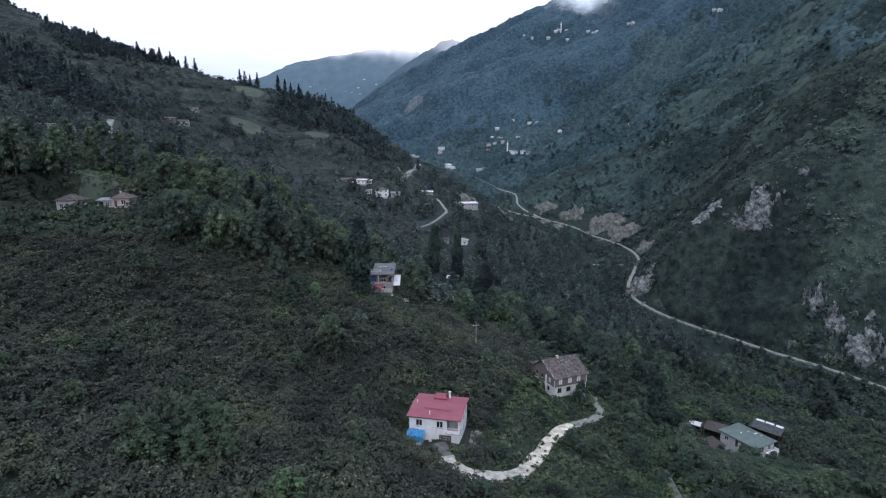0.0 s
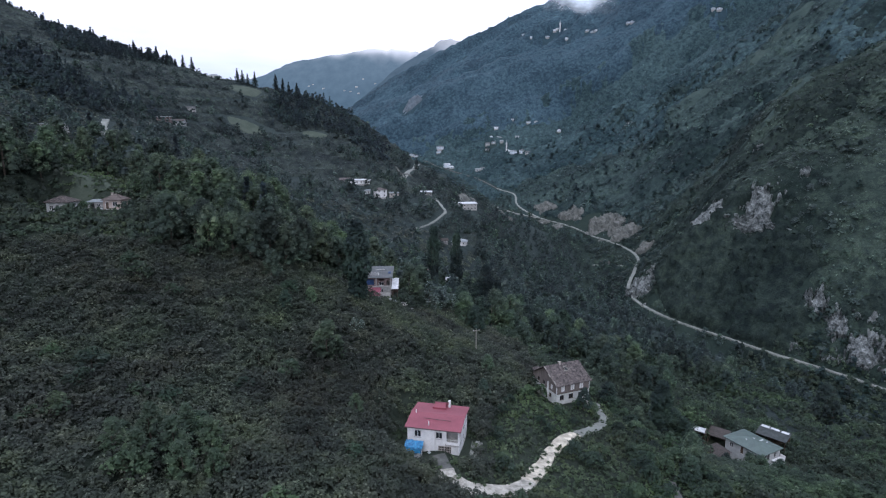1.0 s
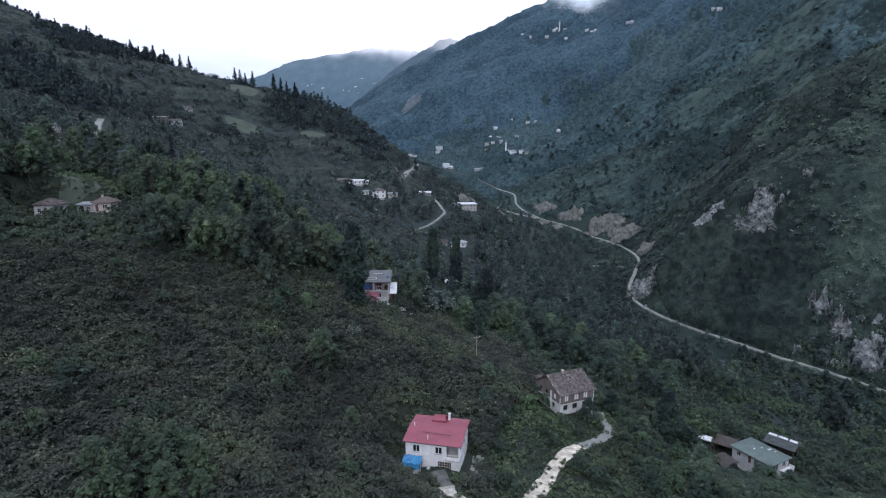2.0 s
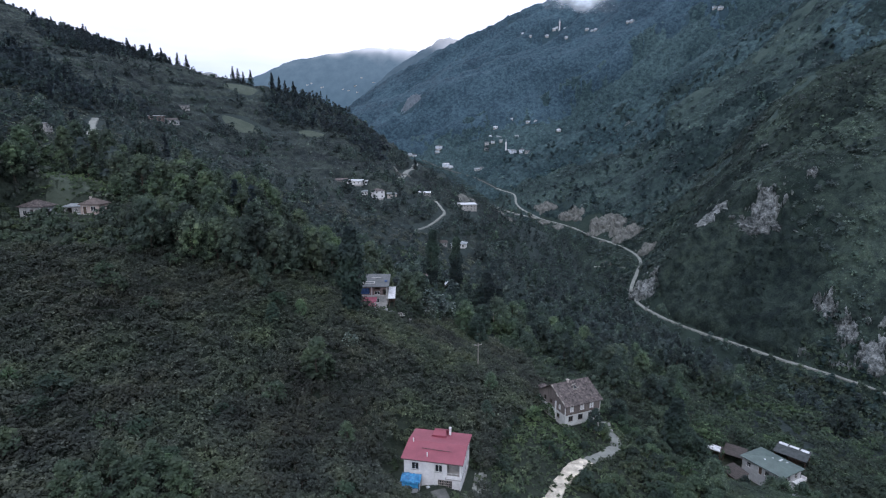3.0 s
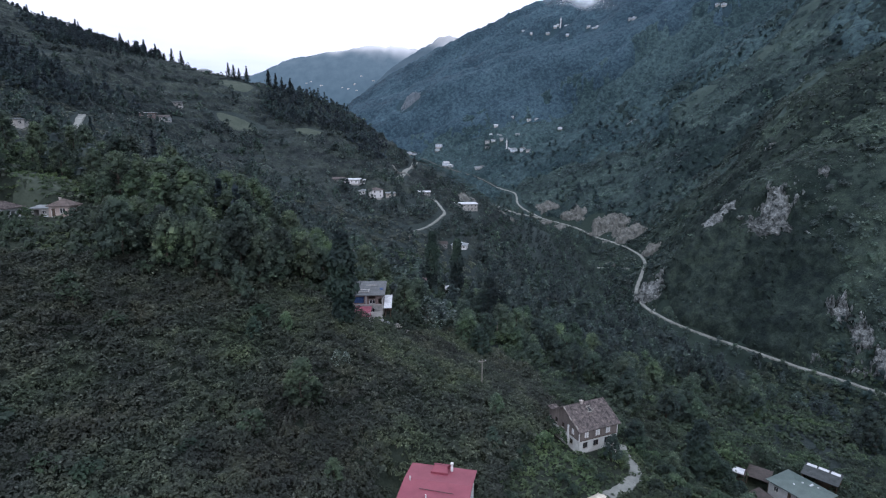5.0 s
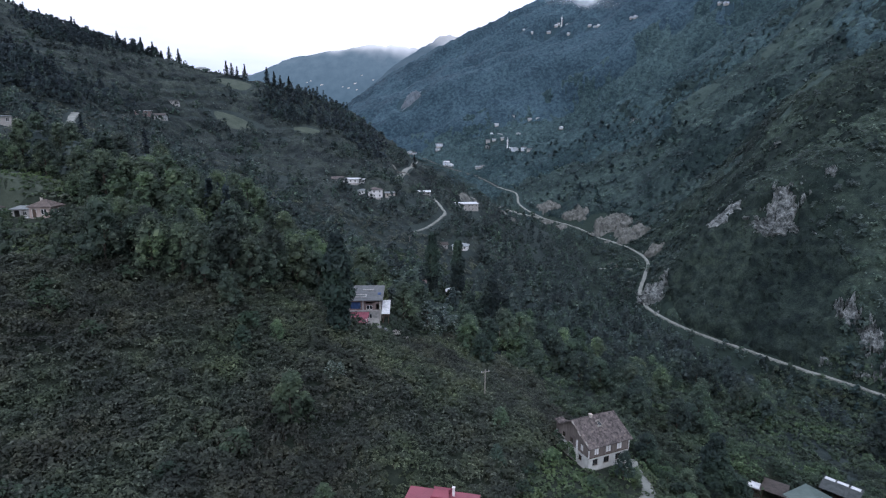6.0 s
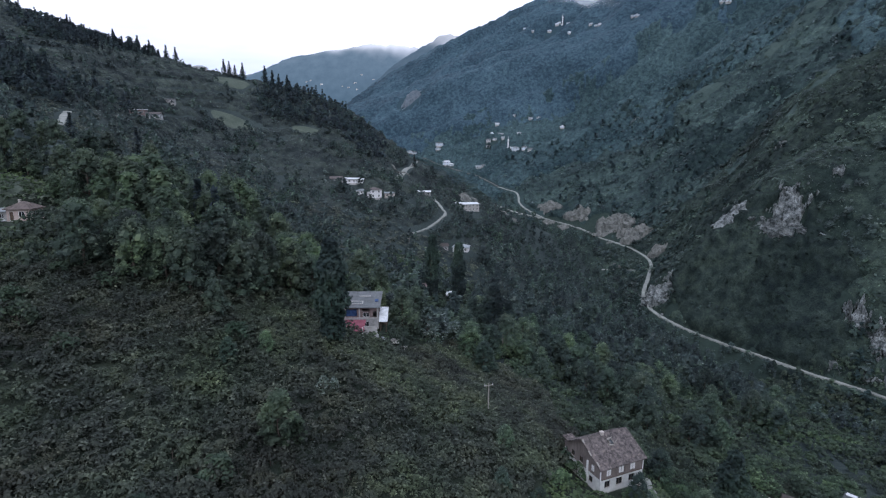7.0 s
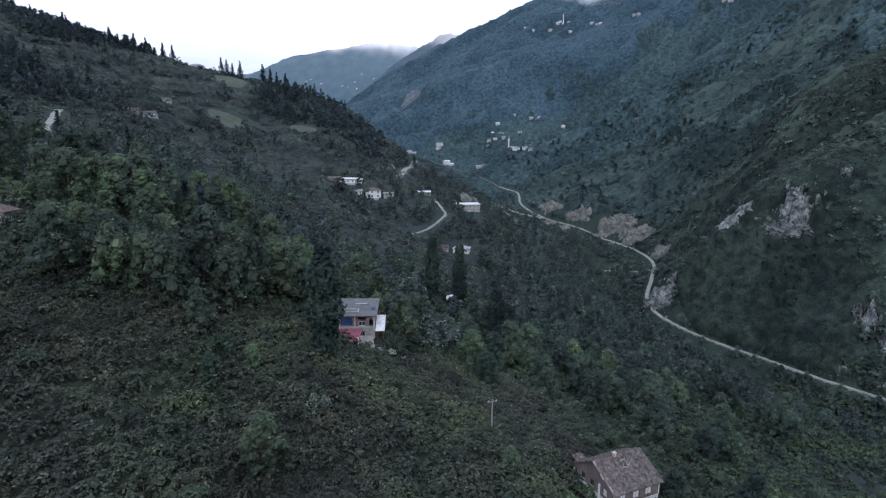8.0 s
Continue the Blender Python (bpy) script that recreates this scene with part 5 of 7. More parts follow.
def sides_of(w, d):
    """Each side's pose, x along the wall and y inwards, and its length."""
    return {"front": (pose(-w / 2, 0, 0), w), "right": (pose(w / 2, 0.25, 0, 0, 0, 90), d - 0.5),
            "back": (pose(w / 2, d, 0, 0, 0, 180), w), "left": (pose(-w / 2, d - 0.25, 0, 0, 0, -90), d - 0.5)}


def roof_top(kind, w, d, z, rise, over, ridge):
    """The plates of a roof, each a list of upper corners, over the plan from -w/2 to w/2 and 0 to d."""
    x0, x1, y0, y1 = -w / 2 - over, w / 2 + over, -over, d + over
    yr = d * ridge
    drop = rise * over / max(0.5, yr)
    e = z - drop
    if kind == "gable":
        return [[(x0, y0, e), (x1, y0, e), (x1, yr, z + rise), (x0, yr, z + rise)], [(x1, y1, e), (x0, y1, e), (x0, yr, z + rise), (x1, yr, z + rise)]]
    if kind == "mono":
        return [[(x0, y0, e), (x1, y0, e), (x1, y1, z + rise), (x0, y1, z + rise)]]
    if w >= d:
        a, b = (x0 + (y1 - y0) * 0.5, yr), (x1 - (y1 - y0) * 0.5, yr)
    else:
        a, b = (0, y0 + (x1 - x0) * 0.5), (0, y1 - (x1 - x0) * 0.5)
    A, Bp = (a[0], a[1], z + rise), (b[0], b[1], z + rise)
    c = [(x0, y0, e), (x1, y0, e), (x1, y1, e), (x0, y1, e)]
    if w >= d:
        return [[c[0], c[1], Bp, A], [c[1], c[2], Bp], [c[2], c[3], A, Bp], [c[3], c[0], A]]
    return [[c[0], c[1], A], [c[1], c[2], Bp, A], [c[2], c[3], Bp], [c[3], c[0], A, Bp]]


def lay_courses(plates, tiles, seed, gap=0.33):
    """Rows of tiles, or upright seams of sheet, that lie on the roof plates."""
    r = random.Random(seed)
    s, strips = Solid(), []
    for plate in plates:
        p = [Vector(c) for c in plate]
        if len(p) == 3:
            p = [p[0], p[1], p[2], p[2].copy()]
        up0, up1 = p[3] - p[0], p[2] - p[1]
        normal = (p[1] - p[0]).cross(up0).normalized()
        if tiles:
            n = max(2, int(up0.length / gap))
            for k in range(n):
                a0, a1 = p[0] + up0 * (k / n), p[1] + up1 * (k / n)
                b0, b1 = p[0] + up0 * ((k + 1.08) / n), p[1] + up1 * ((k + 1.08) / n)
                run = (a1 - a0).length
                m = max(1, int(run / 0.34))
                for j in range(m):
                    if r.random() < 0.03:
                        continue
                    f, g = j / m, (j + 1) / m - 0.02
                    l = 0.045 + r.uniform(0, 0.035)
                    q = [a0.lerp(a1, f) + normal * l, a0.lerp(a1, g) + normal * (l + r.uniform(-0.015, 0.015)), b0.lerp(b1, g) + normal * 0.015, b0.lerp(b1, f) + normal * 0.015]
                    s.slab(q, 0.03)
        else:
            n = max(2, int((p[1] - p[0]).length / gap))
            for k in range(n + 1):
                a, b = p[0].lerp(p[1], k / n), p[3].lerp(p[2], k / n)
                if (b - a).length < 0.4:
                    continue
                t = (p[1] - p[0]).normalized() * 0.03
                strip = Solid()
                strip.slab([a - t + normal * 0.05, a + t + normal * 0.05, b + t + normal * 0.05, b - t + normal * 0.05], 0.05)
                strips.append(strip)
    return s if tiles else strips


def house(x, y, z, yaw, w, d, bands, roof, openings, label, name="house", category="house", frame_mat=None, group="", skirt=1.5):
    """bands: rows of (height, wall material) from the ground up. roof: kind, rise, overhang, ridge place, material, tiled or seamed.
    openings: side -> rows of (along, above ground, width, height, kind)."""
    root = new(name)
    root.matrix_world = pose(x, y, z, 0, 0, yaw)
    tagged(root, label, category, group)
    frame_mat = frame_mat or M_FRAME
    part("plinth", Solid().box(-w / 2 - 0.08, w / 2 + 0.08, -0.08, d + 0.08, -skirt, 0.12).mesh("plinth", M_CONCRETE), root)
    z0 = 0.12
    for height, mat in bands:
        for side, (m, length) in sides_of(w, d).items():
            shift = 0.0 if side in ("front", "back") else 0.25
            mine = [(o[0] - shift, o[1] - z0, o[2], o[3]) for o in openings.get(side, ()) if z0 <= o[1] and o[1] + o[3] <= z0 + height + 0.001]
            part("wall", wall_mesh("wall", length, height, 0.25, mine, mat), root).matrix_local = m @ pose(0, 0, z0)
        z0 += height
    for side, (m, length) in sides_of(w, d).items():
        shift = 0.0 if side in ("front", "back") else 0.25
        for o in openings.get(side, ()):
            window_part(root, m @ pose(o[0] - shift, 0, o[1]), o[2], o[3], o[4], frame_mat)
    kind, rise, over, ridge, mat, cover = roof
    plates = roof_top(kind, w, d, z0 + 0.16, rise, over, ridge)
    s = Solid()
    for p in plates:
        s.slab(p, 0.14)
    top = part("roof", s.mesh("roof", mat), root)
    if cover:
        laid = lay_courses(plates, cover == "tiles", len(label), 0.36 if cover == "tiles" else 0.8)
        if cover == "tiles":
            tagged(part("tiles", laid.mesh("tiles", mat), top), "rows of old clay tiles", kind="stuff")
        else:
            for strip in laid:
                part("seam", strip.mesh("seam", mat), top)
    part("ceiling", Solid().box(-w / 2 + 0.26, w / 2 - 0.26, 0.26, d - 0.26, z0 - 0.15, z0 - 0.02).mesh("ceiling", M_DARKWOOD), root)
    if kind in ("gable", "mono"):
        yr = d * ridge if kind == "gable" else d
        for sx in (-w / 2, w / 2 - 0.2):
            V = [(sx + a, b, c) for a in (0, 0.2) for b, c in ((0, z0), (d, z0), (yr, z0 + rise * 0.97))]
            part("gable", mesh_from("gable", V, [(0, 1, 2), (5, 4, 3), (0, 3, 4, 1), (1, 4, 5, 2), (2, 5, 3, 0)], [bands[-1][1]]), root)
        if kind == "mono":
            part("wall", Solid().box(-w / 2, w / 2, d - 0.2, d, z0, z0 + rise * 0.97).mesh("wall", bands[-1][1]), root)
    return root, z0


def chimney(root, x, y, z, h, w=0.5, mat=None):
    part("chimney", Solid().box(x - w / 2, x + w / 2, y - w / 2, y + w / 2, z, z + h).box(x - w * 0.65, x + w * 0.65, y - w * 0.65, y + w * 0.65, z + h, z + h + 0.12).mesh("chimney", mat or M_CONCRETE), root)


def cloth(name, x0, x1, y0, y1, z0, z1, sag, mat, seed, n=14, crumple=0.08):
    """A sheet that hangs over something: a wrinkled, sagging surface with thickness."""
    r = random.Random(seed)
    V, F = [], []
    for j in range(n + 1):
        for i in range(n + 1):
            u, v = i / n, j / n
            z = z0 + (z1 - z0) * v - sag * math.sin(math.pi * u) * math.sin(math.pi * v) + crumple * (noise.noise((u * 5 + seed, v * 5, seed)) + 0.5 * noise.noise((u * 11, v * 11 + seed, seed)))
            V.append((x0 + (x1 - x0) * u + 0.06 * r.uniform(-1, 1), y0 + (y1 - y0) * v, z))
    m = len(V)
    V += [(a, b, c - 0.04) for a, b, c in V]
    for j in range(n):
        for i in range(n):
            a = j * (n + 1) + i
            F.append((a, a + 1, a + n + 2, a + n + 1))
            F.append((m + a + n + 1, m + a + n + 2, m + a + 1, m + a))
    rim = [i for i in range(n + 1)] + [j * (n + 1) + n for j in range(1, n + 1)] + [n * (n + 1) + i for i in range(n - 1, -1, -1)] + [j * (n + 1) for j in range(n - 1, 0, -1)]
    for a, b in zip(rim, rim[1:] + rim[:1]):
        F.append((b, a, m + a, m + b))
    return mesh_from(name, V, F, [mat], True)


# ---- roads ----
def road_strip(key, mat, label, category, lift=0.10):
    width, line, lz = ROAD_LINES[key]
    d = np.gradient(line, axis=0)
    d = d / np.linalg.norm(d, axis=1, keepdims=True)
    nrm = np.stack([-d[:, 1], d[:, 0]], 1)
    V, F = [], []
    r = random.Random(len(key))
    for k, (p, q, z) in enumerate(zip(line, nrm, lz)):
        for f, dz in ((-0.62, -1.2), (-0.5, 0.0), (-0.2, 0.05), (0.2, 0.05), (0.5, 0.0), (0.62, -1.2)):
            o = width * f * (1 + (0.35 * noise.noise((k * 0.33, 9 * f, len(key))) + 0.06 * r.uniform(-1, 1) if abs(f) >= 0.5 else 0))
            V.append((p[0] + q[0] * o, p[1] + q[1] * o, z + lift + dz))
        if k:
            for j in range(5):
                a = (k - 1) * 6 + j
                F.append((a, a + 1, a + 7, a + 6))
    o = new(key, mesh_from(key, V, [f[::-1] for f in F], [mat], False))
    return tagged(o, label, category, kind="structure")


road_strip("pale_lane", M_ROADPALE, "pale concrete lane with worn patches", "lane")
road_strip("lower_lane", M_LANEGREY, "worn grey-brown lane curving to the house", "lane")
road_strip("yard_track", M_PATH, "grey trodden yard in front of the house", "yard", 0.08)
road_strip("upper_lane", M_GRAVEL, "grey gravel lane past the old house", "lane")
road_strip("footpath", M_PATH, "narrow grey path through bushes", "path")
road_strip("valley_road", M_GRAVEL, "pale gravel road along the mountain foot", "road", 0.25)
road_strip("far_road", M_PATH, "narrow grey far road to the village", "road", 0.7)
road_strip("river_track", M_GRAVEL, "pale gravel track beside the river", "track", 0.5)
road_strip("side_track", M_GRAVEL, "short gravel track above a stone bank", "track", 0.4)
road_strip("hill_road", M_GRAVEL, "pale road cut into the hillside", "road", 0.35)
road_strip("hill_lane", M_GRAVEL, "narrow pale lane on the hillside", "lane", 0.3)
road_strip("field_track", M_GRAVEL, "pale bare track on the hillside", "track", 0.3)


# ---- bare rock ----
def outcrop(name, x, y, wide, tall, bulge, mat, label, category, seed, n=44, turn=None, ribs=1.0, crag=None):
    """Rough rock on the slope: a broken face that bulges out of the ground and sinks back into it at its rim."""
    e = 4.0
    gxv, gyv = (land_z(x + e, y) - land_z(x - e, y)) / (2 * e), (land_z(x, y + e) - land_z(x, y - e)) / (2 * e)
    g = math.hypot(gxv, gyv) + 1e-6
    up = Vector((gxv / g, gyv / g, 0))
    if turn is not None:
        up = Vector((math.cos(radians(turn)), math.sin(radians(turn)), 0))
    side = Vector((-up.y, up.x, 0))
    flat = 1 / math.sqrt(1 + g * g)
    normal = Vector((-gxv, -gyv, 1)).normalized()
    S, T = np.meshgrid(np.linspace(-1, 1, n), np.linspace(-1, 1, n))
    X = x + side.x * S * wide / 2 + up.x * T * tall / 2 * flat
    Y = y + side.y * S * wide / 2 + up.y * T * tall / 2 * flat
    Z = land(X.ravel(), Y.ravel()).reshape(X.shape)
    V = []
    for j in range(n):
        for i in range(n):
            s, t = S[j, i], T[j, i]
            rr = math.hypot(s, t) + 0.55 * noise.noise((s * 2.2 + seed, t * 1.6, seed)) + ribs * (0.5 * noise.noise((s * 5, t * 3.5 + seed, 3.0)) + 0.6 * noise.noise((s * 12, t * 9 + seed, 7.0)))
            m = max(0.0, min(1.0, (0.78 - rr) * 3.0))
            rough = 0.35 + 0.7 * abs(noise.noise((s * 3 + seed, t * 1.2, 1.0))) + (ribs if crag is None else crag) * (0.55 * abs(noise.noise((s * 8 + seed, t * 4.0, 2.0))) + 0.4 * abs(noise.noise((s * 17, t * 12, seed))))
            h = bulge * m * rough - (1 - m) * 2.2
            V.append((X[j, i] + normal.x * h, Y[j, i] + normal.y * h, Z[j, i] + normal.z * h))
    F = [(j * n + i, j * n + i + 1, (j + 1) * n + i + 1, (j + 1) * n + i) for j in range(n - 1) for i in range(n - 1)]
    if side.cross(up).z < 0:
        F = [f[::-1] for f in F]
    o = new(name, mesh_from(name, V, F, [mat]))
    return tagged(o, label, category, group="rock faces")


ROCKS = ((203, 402, 38, 52, 5, 1), (226, 377, 28, 58, 6, 2), (218, 370, 52, 20, 5, 15), (217, 437, 14, 30, 4, 14), (212, 372, 26, 14, 4, 3), (224, 307, 16, 34, 5, 4), (227, 292, 18, 34, 5, 16), (231, 276, 30, 40, 5, 5), (241, 288, 18, 16, 4, 6), (203, 294, 14, 10, 3, 7),
         (213, 283, 16, 12, 3, 8), (153, 392, 34, 44, 5, 9), (279, 476, 12, 14, 3, 10), (256, 377, 10, 14, 3, 11), (291, 847, 26, 22, 5, 12), (-66, 1240, 36, 84, 9, 13))
for x, y, w, t, h, k in ROCKS:
    outcrop("rock_face", x, y, w, t, h, M_HAZEROCK if y > 1200 else M_ROCK, "pale grey broken limestone face on the wooded slope", "rock face", k, ribs=0.65, crag=0.9)
for x, y, w, t, h, k in ((135, 693, 44, 34, 5, 21), (159, 652, 48, 40, 7, 22), (188, 602, 62, 54, 9, 40), (194, 563, 56, 48, 8, 29), (197, 507, 30, 26, 4, 30), (62, 512, 22, 40, 3, 24), (24, 497, 30, 30, 3, 25), (-38, 480, 7, 40, 1.5, 26), (176, 452, 18, 20, 3, 27), (158, 505, 16, 12, 3, 28), (140, 638, 34, 16, 2, 31), (126, 662, 30, 14, 2, 32)):
    outcrop("earth_cutting", x, y, w, t, h, M_EARTH, "pale bare earth cutting above the road", "earth bank", k, ribs=0.22, crag=1.0)


def meadow(x, y, rx, ry, seed, label):
    """An uneven patch of mown grass that follows the ground."""
    n = 18
    V, F = [(x, y, land_z(x, y) + 0.4)], []
    for ring in (0.2, 0.4, 0.6, 0.8, 1.0):
        for k in range(n):
            a = 6.2832 * k / n
            q = ring * (1 + 0.3 * noise.noise((math.cos(a) * 1.5 + seed, math.sin(a) * 1.5, seed)))
            px, py = x + rx * q * math.cos(a), y + ry * q * math.sin(a)
            V.append((px, py, land_z(px, py) + (0.4 if ring < 1 else -0.3)))
    F += [(0, 1 + k, 1 + (k + 1) % n) for k in range(n)]
    for r in range(4):
        F += [(1 + r * n + k, 1 + (r + 1) * n + k, 1 + (r + 1) * n + (k + 1) % n, 1 + r * n + (k + 1) % n) for k in range(n)]
    o = new("meadow", mesh_from("meadow", V, F, [M_MEADOW], True))
    return tagged(o, label, "meadow", kind="structure")


for x, y, rx, ry, k in ((-101, 160, 8.5, 8.5, 1), (-175, 486, 19, 14, 2), (-116, 497, 13, 8, 3), (-199, 560, 19, 15, 4)):
    meadow(x, y, rx, ry, k, "pale green mown meadow on the hillside")

# ---- the house with the red roof ----
red, red_top = house(-1.6, 85.0, 0.5, -12, 8.9, 8.3, [(2.2, M_WHITE), (2.45, M_WHITE)], ("gable", 0.5, 0.4, 0.5, M_RED, ""),
                     {"front": [(1.2, 3.05, 1.15, 1.2, "window"), (4.9, 3.05, 1.15, 1.2, "window"), (6.75, 2.5, 1.95, 2.05, "hole"), (5.3, 0.5, 2.3, 1.35, "window")],
                      "right": [(0.3, 2.5, 1.4, 2.05, "hole"), (4.2, 3.05, 1.1, 1.2, "window"), (6.6, 3.05, 1.1, 1.2, "window"), (4.2, 0.6, 1.1, 1.2, "window")],
                      "left": [(3.0, 3.05, 1.1, 1.2, "window"), (6.0, 3.05, 1.1, 1.2, "window")]},
                     "two-storey white house with a red sheet-metal roof")
# grey plaster here puts the recess's shade into its back wall
part("balcony_back", Solid().box(2.3, 4.18, 1.75, 1.9, 2.6, 5.0).box(2.2, 2.32, 0.26, 1.9, 2.6, 5.0).mesh("balcony_back", M_GREYWALL), red)
part("parapet", Solid().box(2.3, 4.55, -0.33, -0.24, 2.64, 3.2).box(4.46, 4.55, -0.24, 1.7, 2.64, 3.2).mesh("parapet", M_WHITE), red, "white balcony parapet")
part("balcony_floor", Solid().box(2.1, 4.6, -0.35, 1.75, 2.5, 2.64).mesh("balcony_floor", M_CONCRETE), red)
rail = Solid().box(2.3, 4.55, -0.33, -0.28, 3.55, 3.62).box(4.53, 4.59, -0.33, 1.7, 3.55, 3.62)
for k in range(4):
    rail.box(2.4 + k * 0.7, 2.43 + k * 0.7, -0.32, -0.29, 2.64, 3.56)
part("railing", rail.mesh("railing", M_FRAME), red, "white metal balcony railing")
part("balcony_post", Solid().rod((4.38, -0.1, -0.2), (4.38, -0.1, 5.0), 0.11).mesh("balcony_post", M_WHITE), red)
part("dormer", Solid().slab([(-1.5, 6.3, 5.75), (1.0, 6.3, 5.75), (0.7, 7.4, 6.15), (-1.2, 7.4, 6.15)], 0.45).slab([(-1.2, 7.4, 6.15), (0.7, 7.4, 6.15), (1.0, 8.5, 5.75), (-1.5, 8.5, 5.75)], 0.45).mesh("dormer", M_RED), red, "raised red roof box")
chimney(red, 1.35, 7.6, 5.35, 1.15, 0.32, M_WHITE)
for px, py, ph in ((-3.9, 3.8, 0.75), (-0.9, 0.7, 0.75)):
    part("vent_pipe", Solid().rod((px, py, 5.2 + 0.09 * py), (px, py, 5.25 + 0.09 * py + ph), 0.09).mesh("vent_pipe", M_WHITE), red, "white roof vent pipe")
part("ridge_strip", Solid().slab([(-2.2, 2.35, 5.66), (2.6, 2.15, 5.64), (2.6, 2.21, 5.64), (-2.2, 2.41, 5.66)], 0.05).mesh("ridge_strip", M_BROWNROOF), red, "thin dark overlap of the roof sheets")
part("downpipe", Solid().rod((0.35, -0.07, 0.1), (0.35, -0.07, 5.0), 0.05).mesh("downpipe", M_FRAME), red)
part("gutter", Solid().box(-4.85, 4.85, -0.47, -0.4, 5.14, 5.22).mesh("gutter", M_BROWNROOF), red, "thin dark eaves gutter")
grille = Solid()
for k in range(9):
    grille.box(0.92 + k * 0.27, 0.97 + k * 0.27, -0.05, 0.0, 0.84, 2.15)
for k in range(4):
    grille.box(0.9, 3.15, -0.045, -0.005, 0.86 + k * 0.41, 0.91 + k * 0.41)
part("grille", grille.mesh("grille", M_CREAM), red, "pale window grille")

for o in red.children:
    if o.name.split(".")[0] in ("balcony_back", "parapet", "balcony_floor", "railing", "balcony_post", "dormer", "chimney", "vent_pipe", "ridge_strip", "downpipe", "gutter", "grille"):
        o.location.z -= 0.32

shed = new("tarp_shelter")
shed.matrix_world = red.matrix_world @ pose(-3.0, -0.3, 0.15)
tagged(shed, "low shelter covered with a blue tarpaulin against the house", "shelter")
part("tarpaulin", cloth("tarpaulin", -1.6, 1.5, -1.6, 0.0, 1.75, 2.4, 0.35, M_TARPBLUE, 3, 18, 0.32), shed, "creased bright blue tarpaulin")
part("side_sheet", cloth("side_sheet", -1.5, 1.45, -1.6, -1.5, 1.05, 1.98, 0.08, M_TARPBLUE, 4, 14, 0.25), shed)
for a, b in ((-1.4, -1.55), (1.35, -1.55), (-1.4, -0.1), (1.35, -0.1)):
    part("post", Solid().rod((a, b, -0.3), (a, b, 1.9 if b < -1 else 2.4), 0.05).mesh("post", M_DARKWOOD), shed)
part("crate", Solid().box(0.2, 1.3, -1.4, -0.5, 0.0, 0.8).mesh("crate", M_TARPWHITE), shed, "white wrapped crate")


def yard_slab():
    s = Solid().box(-0.6, 5.0, -1.5, -0.1, -0.5, 0.06).box(0.6, 4.6, -0.7, -0.12, 0.06, 0.24)
    o = new("terrace", s.mesh("terrace", M_GREYWALL))
    o.matrix_world = red.matrix_world.copy()
    return tagged(o, "grey concrete terrace in front of the house", "terrace", kind="structure")


yard_slab()
tank = new("water_tank", Solid().rod((0, 0, 0), (0, 0, 0.75), 0.3, 0.3, 12).rod((0, 0, 0.75), (0, 0, 0.9), 0.3, 0.1, 12).mesh("water_tank", M_TARPWHITE, True))
tank.matrix_world = red.matrix_world @ pose(-0.5, -0.7, 0.1)
tagged(tank, "small white plastic water tank by the wall", "water tank")
bank = Solid()
rr = random.Random(5)
for k in range(46):
    u = rr.uniform(0, 1)
    a, b = 7.0 + rr.uniform(-0.8, 0.8), -2.5 + 8 * u
    q = rr.uniform(0.2, 0.5)
    bank.slab([(a - q, b - q * 0.7, rr.uniform(0.1, 0.7)), (a + q, b - q * 0.5, rr.uniform(0.0, 0.6)), (a + q * 0.8, b + q, rr.uniform(0.1, 0.7)), (a - q * 0.9, b + q * 0.8, rr.uniform(0.2, 0.8))], 0.7)
rub = new("rubble_bank", bank.mesh("rubble_bank", M_GRAVEL))
rub.matrix_world = red.matrix_world @ pose(0, 0, -0.3)
tagged(rub, "heap of pale broken stones beside the house", "rubble", kind="stuff")

# ---- the old house with the tiled roof ----
old, old_top = house(29.3, 113.7, -4.3, 23, 8.8, 8.8, [(2.45, M_OLDWHITE), (2.1, M_TIMBERWALL)], ("gable", 2.6, 0.45, 0.55, M_TILE, "tiles"),
                     {"front": [(0.9, 1.0, 1.1, 1.15, "window"), (3.3, 1.0, 1.2, 1.15, "window"), (5.9, 1.0, 1.2, 1.15, "window"), (1.2, 2.9, 1.0, 1.45, "shutters"), (3.7, 2.9, 1.15, 1.45, "shutters"), (6.1, 2.9, 1.15, 1.45, "shutters")],
                      "left": [(1.0, 1.0, 0.9, 1.0, "window"), (3.6, 1.0, 0.9, 1.0, "window"), (6.0, 1.0, 0.9, 1.0, "window"), (1.2, 3.0, 0.8, 1.0, "window"), (3.4, 3.0, 0.8, 1.0, "window"), (6.4, 3.0, 0.8, 1.2, "shutters")],
                      "right": [(2.0, 1.0, 0.9, 1.0, "window"), (5.5, 3.0, 0.9, 1.0, "window")]},
                     "old two-storey house with white base and brown boarded upper floor", frame_mat=M_DARKWOOD, skirt=2.5)
part("corner_strip", Solid().box(-4.46, -4.34, -0.06, 0.1, 2.5, 4.6).mesh("corner_strip", M_FRAME), old)
part("corner_strip", Solid().box(4.34, 4.46, -0.06, 0.1, 2.5, 4.6).mesh("corner_strip", M_FRAME), old)
part("floor_band", Solid().box(-4.5, 4.5, -0.05, 0.02, 2.5, 2.64).mesh("floor_band", M_DARKWOOD), old)
part("roof_patch", Solid().slab([(-2.9, 3.6, 7.0), (-2.2, 3.6, 7.0), (-2.2, 4.1, 7.2), (-2.9, 4.1, 7.2)], 0.05).mesh("roof_patch", M_TIMBERWALL), old, "loose board on the tiled roof")
